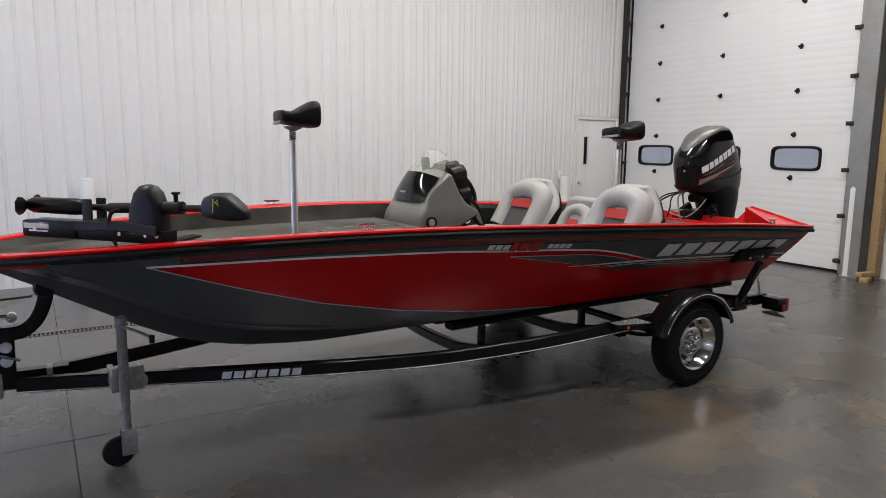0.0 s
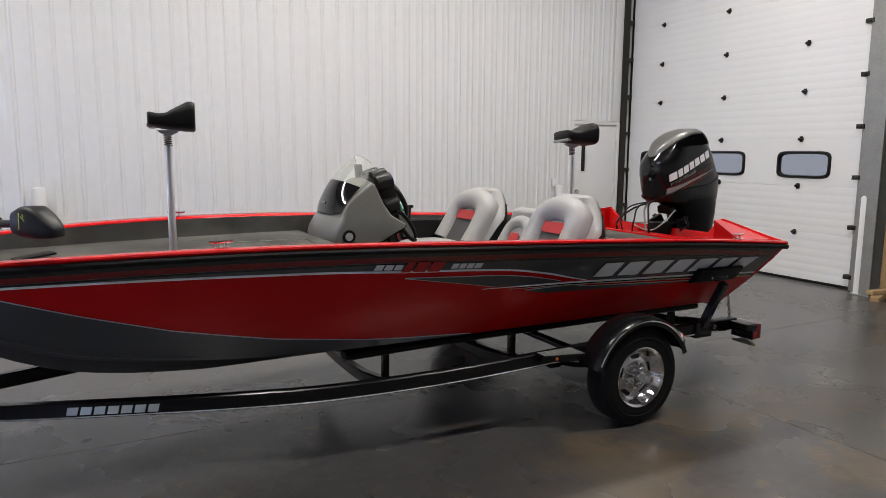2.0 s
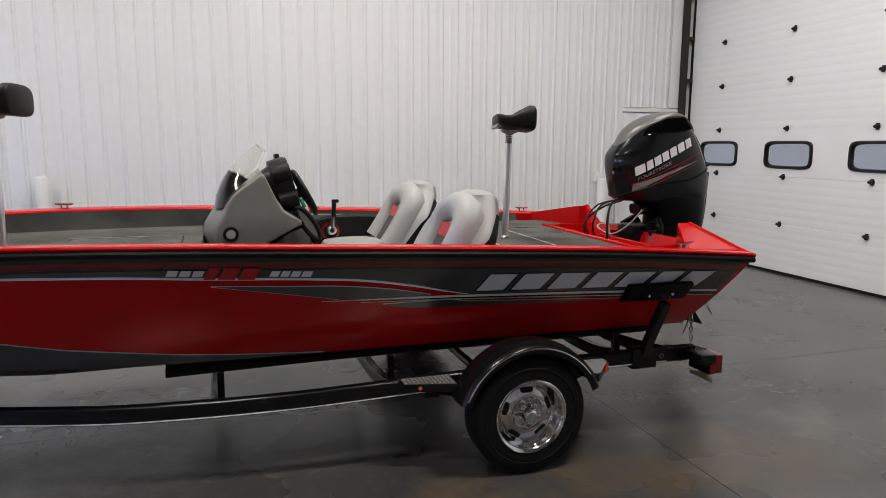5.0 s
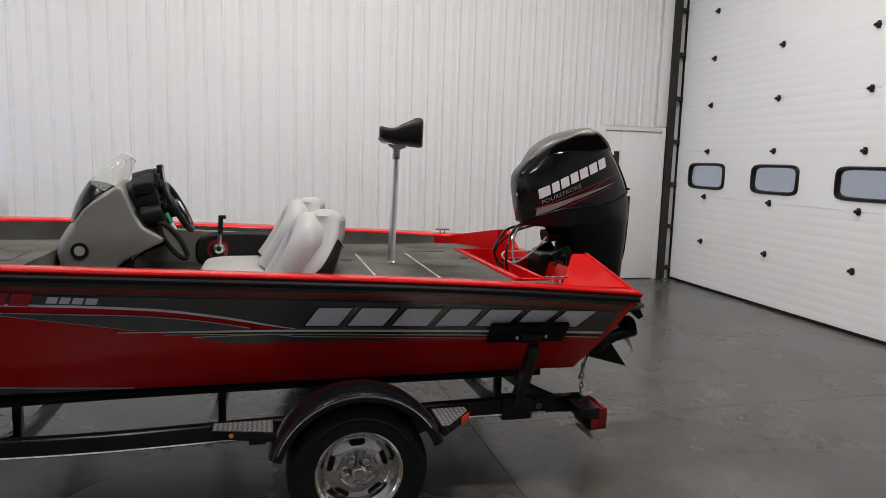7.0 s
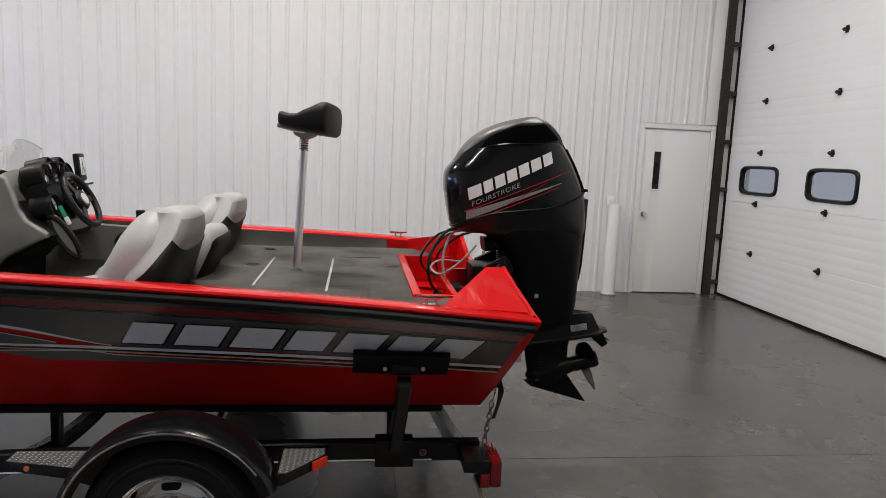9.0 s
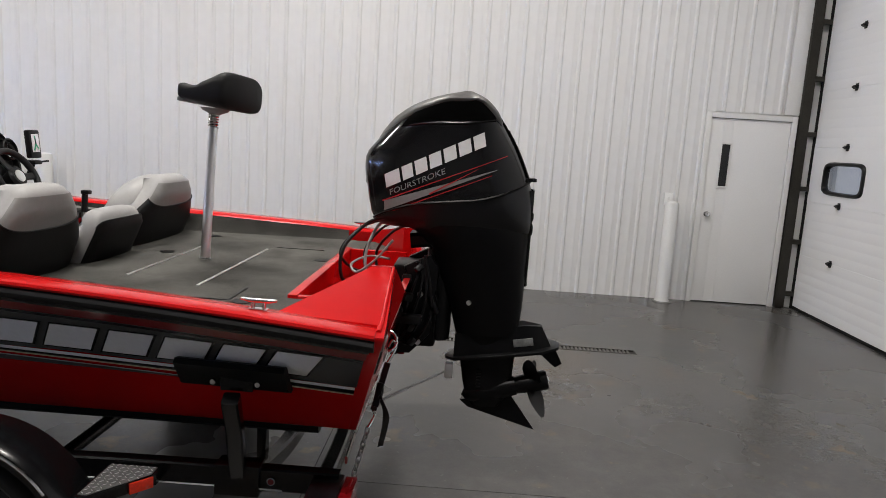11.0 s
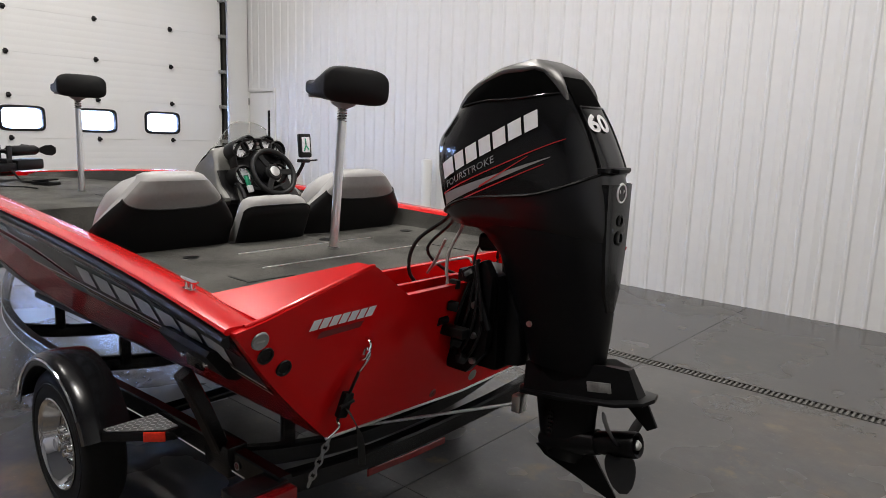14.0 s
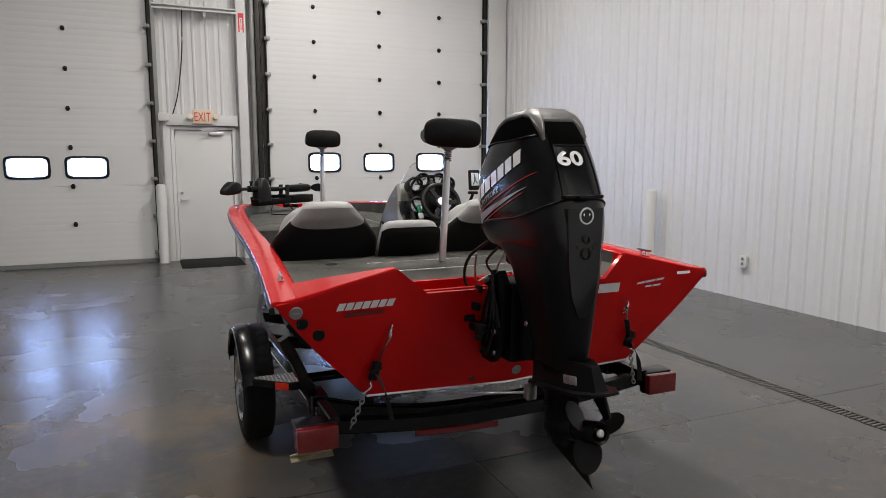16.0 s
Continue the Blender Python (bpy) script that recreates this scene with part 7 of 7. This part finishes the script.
    part("guide_sleeve", box(5.64, 5.80, min(YC + s * 0.905, YC + s * 0.99), max(YC + s * 0.905, YC + s * 0.99), 0.415, 0.53, 0.006), FRAME_BLACK, trailer)
    part("guide_post", bar([(5.72, YC + s * 0.97, 0.50), (5.735, YC + s * 1.06, 0.70), (5.74, YC + s * 1.125, 0.83)], 0.055, 0.055, 0.006), FRAME_BLACK, trailer, "leaning black guide post")
    part("guide_pad", loft([[(x, YC + s * (side_y(x, z) + 0.004 + d), z) for z, d in ((0.79, 0.005), (0.785, 0.03), (0.80, 0.055), (0.89, 0.055), (0.905, 0.03), (0.90, 0.005))] for x in np.linspace(5.54, 5.915, 6)]), SEAT_BLACK, trailer, "black carpeted guide pad")
    part("guide_plate", box(5.69, 5.80, YC + s * (side_y(5.74, 0.83) + 0.062) - 0.004, YC + s * (side_y(5.74, 0.83) + 0.062) + 0.004, 0.80, 0.86, 0.003), FRAME_BLACK, trailer)
    for dx in (-0.075, 0.075):
        part("pad_bolt", lathe([(0, 0.008), (0.009, 0.008), (0.011, 0)], pose(5.74 + dx, YC + s * (side_y(5.74, 0.83) + 0.062), 0.828, 90 * -s), 10), CHROME, trailer)
bracket = moved(join(prism([(-0.030, 0.0), (0.030, 0.0), (0.022, 0.105), (-0.022, 0.105)], 0, -0.0015, 0.0015), prism([(-0.105, -0.032), (0.105, -0.032), (0.105, -0.018), (0.028, -0.0005), (-0.028, -0.0005), (-0.105, -0.018)], 0, -0.0015, 0.0015), box(0.002, 0.03, -0.105, 0.105, -0.034, -0.031)), pose(6.075, 3.02, 0.378, 0, 24, 0))
part("plate_bracket", bracket, PLATED, trailer, "pale zinc-plated licence plate bracket")


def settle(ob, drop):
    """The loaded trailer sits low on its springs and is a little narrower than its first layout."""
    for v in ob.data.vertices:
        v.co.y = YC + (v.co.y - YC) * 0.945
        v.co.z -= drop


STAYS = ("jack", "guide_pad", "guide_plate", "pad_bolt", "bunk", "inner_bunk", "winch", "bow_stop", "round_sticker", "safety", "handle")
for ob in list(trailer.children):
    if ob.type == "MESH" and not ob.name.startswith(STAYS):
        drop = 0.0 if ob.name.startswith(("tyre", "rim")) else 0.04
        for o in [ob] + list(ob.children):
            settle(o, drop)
for dy, far in ((-0.666, -0.828), (0.645, 0.800)):
    strap = thing("tie_down_strap", (6.12, YC + dy, 0.43), "black ratchet tie-down strap with steel hooks and chain", "strap", "transom straps")
    x, y, z = on_transom(dy, 0.90, 0.05)
    top, end = Vector((x, y, z - 0.02)), Vector((6.118, YC + far, 0.430))
    pts = [top.lerp(end, k / 8) for k in range(9)]
    part("webbing", bar(pts[1:5], 0.028, 0.004, 0.001), WEB, strap)
    part("ratchet", join(moved(box(-0.012, 0.012, -0.020, 0.020, -0.045, 0.045, 0.005), Matrix.Translation(pts[3]) @ pose(0, 0, 0, -16, 8, 0)), tube([pts[3] + Vector((0.012, -0.03, 0)), pts[3] + Vector((0.012, 0.03, 0.01))], 0.007, 8)), BLACK_SATIN, strap, "black ratchet buckle")
    part("upper_hook", tube(smooth([pts[1], pts[0] + Vector((0.014, 0, 0.0)), pts[0] + Vector((0.0, 0, 0.026)), pts[0] + Vector((-0.014, 0, 0.0))]), 0.005, 8), CHROME, strap, "bright steel S-hook")
    part("lower_hook", tube(smooth([pts[4], pts[4].lerp(pts[5], 0.4) + Vector((0.010, 0.012, 0)), pts[5] + Vector((0, -0.010, 0))]), 0.005, 8), CHROME, strap, "bright steel S-hook")
    down = (end - pts[5]).normalized()
    turn = down.to_track_quat("X", "Z").to_matrix().to_4x4()
    loop = [(0.018 * math.cos(a), 0.010 * math.sin(a), 0) for a in np.linspace(0, 2 * math.pi, 13)]
    for k in range(7):
        part("chain_link", moved(tube(loop[:-1] + [loop[0]], 0.0034, 6, False), Matrix.Translation(pts[5].lerp(end, (k + 0.5) / 7)) @ turn @ pose(0, 0, 0, 90 * (k % 2), 0, 0)), GREY_STEEL, strap)
    part("loose_tail", bar(smooth([pts[3], pts[3] + Vector((0.03, 0.04, -0.10)), pts[3] + Vector((0.01, 0.075, -0.24))]), 0.026, 0.003, 0.001), WEB, strap)

# ---- bow trolling motor ----
tm = thing("trolling_motor", (1.3, 3.67, 1.165), "black bow-mount electric trolling motor, stowed on the bow", "trolling motor")
yaw = -50.0


def tmm(x, y, z):
    """Local frame: x along the stowed shaft towards the stern, origin over the mount."""
    return Matrix.Translation((1.296, 3.667, 1.165)) @ pose(0, 0, 0, 0, 0, yaw) @ Matrix.Translation((x, y, z))


part("mount_bed", moved(join(box(-0.70, 0.22, -0.06, 0.06, 0.0, 0.070, 0.012), box(-0.72, -0.34, -0.075, 0.075, 0.0, 0.095, 0.02)), tmm(0, 0, 0)), BLACK_SATIN, tm, "black mounting bed")
part("side_arm", moved(bar([(-0.34, -0.068, 0.075), (0.0, -0.068, 0.09), (0.20, -0.068, 0.07)], 0.02, 0.05, 0.004), tmm(0, 0, 0)), BLACK_PLASTIC, tm)
part("steering_housing", moved(loft([[(p[0], p[1], z) for p in oval(0.10, 0, a, b, 2.6, 28)] for z, a, b in ((0.05, 0.115, 0.075), (0.14, 0.11, 0.075), (0.20, 0.098, 0.07), (0.26, 0.075, 0.06), (0.295, 0.045, 0.04), (0.305, 0.015, 0.015))]), tmm(0, 0, 0)), BLACK_PLASTIC, tm, "rounded black steering housing", 50)
part("shaft", moved(tube([(-0.40, 0, 0.168), (0.2, 0, 0.185), (0.50, 0, 0.195)], 0.018, 14), tmm(0, 0, 0)), BLACK_GLOSS, tm, "black composite shaft")
part("shaft_sleeve", moved(tube([(-0.16, 0, 0.172), (0.02, 0, 0.18)], 0.028, 14), tmm(0, 0, 0)), BLACK_PLASTIC, tm)
part("shaft_collar", moved(join(tube([(0.20, 0, 0.186), (0.31, 0, 0.19)], 0.034, 14), lathe([(0, 0), (0.012, 0), (0.012, 0.04), (0.022, 0.045), (0.022, 0.055), (0, 0.058)], pose(0.27, 0, 0.215), 12)), tmm(0, 0, 0)), BLACK_PLASTIC, tm)
head = []
for u, hw, zl, zh in ((0.0, 0.034, -0.030, 0.038), (0.02, 0.050, -0.046, 0.060), (0.07, 0.060, -0.054, 0.080), (0.13, 0.061, -0.058, 0.082), (0.17, 0.057, -0.060, 0.060), (0.21, 0.049, -0.056, 0.030), (0.245, 0.034, -0.050, 0.0), (0.255, 0.022, -0.044, -0.014)):
    head.append([(0.45 + u, p[0], 0.195 + p[1]) for p in oval(0, (zl + zh) / 2, hw, (zh - zl) / 2, 3.6, 28)])
part("head_unit", moved(loft(head), tmm(0, 0, 0)), BLACK_PLASTIC, tm, "black control head with yellow marks", 50)
part("yellow_mark", moved(join(bar([(0.545, -0.0625, 0.25), (0.54, -0.0625, 0.18)], 0.002, 0.005, 0.0005), bar([(0.555, -0.0625, 0.235), (0.575, -0.0625, 0.215), (0.567, -0.0625, 0.245)], 0.002, 0.006, 0.0005)), tmm(0, 0, 0)), YELLOW, tm)
part("lower_unit", moved(lathe([(0, -0.24), (0.03, -0.235), (0.044, -0.19), (0.046, 0.10), (0.040, 0.16), (0.025, 0.20), (0, 0.215)], pose(-0.50, 0, 0.17, 0, 90, 0), 22), tmm(0, 0, 0)), BLACK_SATIN, tm, "black motor pod", 50)
for a in (20, 200):
    part("prop_blade", moved(loft([[(0, q * w, r) for q in np.linspace(-1, 1, 5)] for r, w in ((0.02, 0.02), (0.07, 0.045), (0.12, 0.05), (0.155, 0.025))], closed=False), tmm(0, 0, 0) @ Matrix.Translation((-0.74, 0, 0.17)) @ pose(0, 0, 0, a + 70, 0, 25)), BLACK_PLASTIC, tm)
part("ramp_fork", moved(join(box(-0.30, -0.24, -0.055, -0.040, 0.06, 0.22, 0.006), box(-0.30, -0.24, 0.040, 0.055, 0.06, 0.22, 0.006), box(-0.29, -0.22, -0.06, 0.06, 0.07, 0.11, 0.01)), tmm(0, 0, 0)), BLACK_PLASTIC, tm)
part("pull_cord", moved(tube(smooth([(-0.05, -0.06, 0.175), (-0.09, -0.07, 0.15), (-0.11, -0.075, 0.09)]), 0.010, 8), tmm(0, 0, 0)), BLACK_PLASTIC, tm)
for x_ in (-0.62, -0.05, 0.12, 0.19):
    part("bolt", moved(lathe([(0, 0.006), (0.010, 0.006), (0.011, 0)], pose(x_, -0.0755 if x_ < -0.4 else -0.0605, 0.045, 90), 10), tmm(0, 0, 0)), ALU, tm)
part("maker_mark", moved(box(-0.70, -0.52, -0.0775, -0.0755, 0.050, 0.078), tmm(0, 0, 0)), GOLD_VINYL, tm, "gold maker's bar")
part("maker_bar", moved(box(-0.66, -0.53, -0.0775, -0.0755, 0.034, 0.041), tmm(0, 0, 0)), WHITE_VINYL, tm)
pedal = thing("foot_pedal", (1.56, 4.03, 1.08), "black foot control pedal lying on the bow deck", "foot pedal")
part("base", moved(box(-0.10, 0.10, -0.06, 0.06, 0, 0.025, 0.008), pose(1.60, 4.03, 1.08, 0, 0, 20)), BLACK_PLASTIC, pedal)
part("treadle", moved(box(-0.10, 0.095, -0.05, 0.05, 0.026, 0.040, 0.008), pose(1.60, 4.03, 1.085, 0, -6, 20)), RUBBER, pedal)
part("cord", tube(smooth([(1.52, 4.0, 1.10), (1.38, 3.95, 1.09), (1.24, 3.95, 1.10), (1.20, 3.90, 1.18)]), 0.010, 8), BLACK_PLASTIC, pedal)
rope = thing("mooring_rope", (1.75, 3.9, 1.08), "thin black cord lying on the bow deck", "rope")
part("line", tube(smooth([(1.30, 3.72, 1.20), (1.38, 3.68, 1.09), (1.62, 3.66, 1.086), (1.80, 3.80, 1.086), (1.98, 3.84, 1.086)]), 0.006, 6), BLACK_PLASTIC, rope)

# ---- floor drain and slabs ----
drain = thing("floor_drain", (3.9, 6.70, FZ), "long narrow steel slot drain set in the floor", "floor drain", kind="structure")
DX0, DX1, DY = -1.25, 8.02, 6.70
part("channel", join(box(DX0, DX1, DY - 0.055, DY - 0.047, FZ - 0.011, FZ + 0.003), box(DX0, DX1, DY + 0.047, DY + 0.055, FZ - 0.011, FZ + 0.003), box(DX0, DX0 + 0.008, DY - 0.0465, DY + 0.0465, FZ - 0.011, FZ + 0.003), box(DX1 - 0.008, DX1, DY - 0.0465, DY + 0.0465, FZ - 0.011, FZ + 0.003)), DARK_STEEL, drain)
slat = finish(box(-0.0085, 0.0085, -0.0465, 0.0465, -0.0105, 0.001), "slat", GRATE)
n_slats = int((DX1 - DX0 - 0.03) / 0.0345)
for k in range(n_slats):
    piece("slat", slat, Matrix.Translation((DX0 + 0.03 + k * 0.0345, DY, FZ)), drain)
XJ = [WEST - 0.6, 0.945, 5.775, EAST + 0.6]
YJ = [SOUTH - 0.3, -0.85, 4.085, DY - 0.055, DY + 0.055, NORTH + 0.4]
for a, b in zip(XJ, XJ[1:]):
    for c, d in zip(YJ, YJ[1:]):
        if abs(c - (DY - 0.055)) < 1e-6:
            if a < DX0:
                part("slab", box(a, DX0 - 0.001, c + 0.0005, d - 0.0005, FZ - 0.0115, FZ), FLOOR, floor)
            if b > DX1:
                part("slab", box(DX1 + 0.001, b, c + 0.0005, d - 0.0005, FZ - 0.0115, FZ), FLOOR, floor)
            continue
        g = 0.0024
        part("slab", box(a + (g if a > WEST - 0.5 else 0), b - (g if b < EAST + 0.5 else 0), c + (g if abs(c - 4.085) < 0.01 or abs(c + 0.85) < 0.01 else 0.0), d - (g if abs(d - 4.085) < 0.01 or abs(d + 0.85) < 0.01 else 0.0), FZ - 0.0115, FZ), FLOOR, floor)
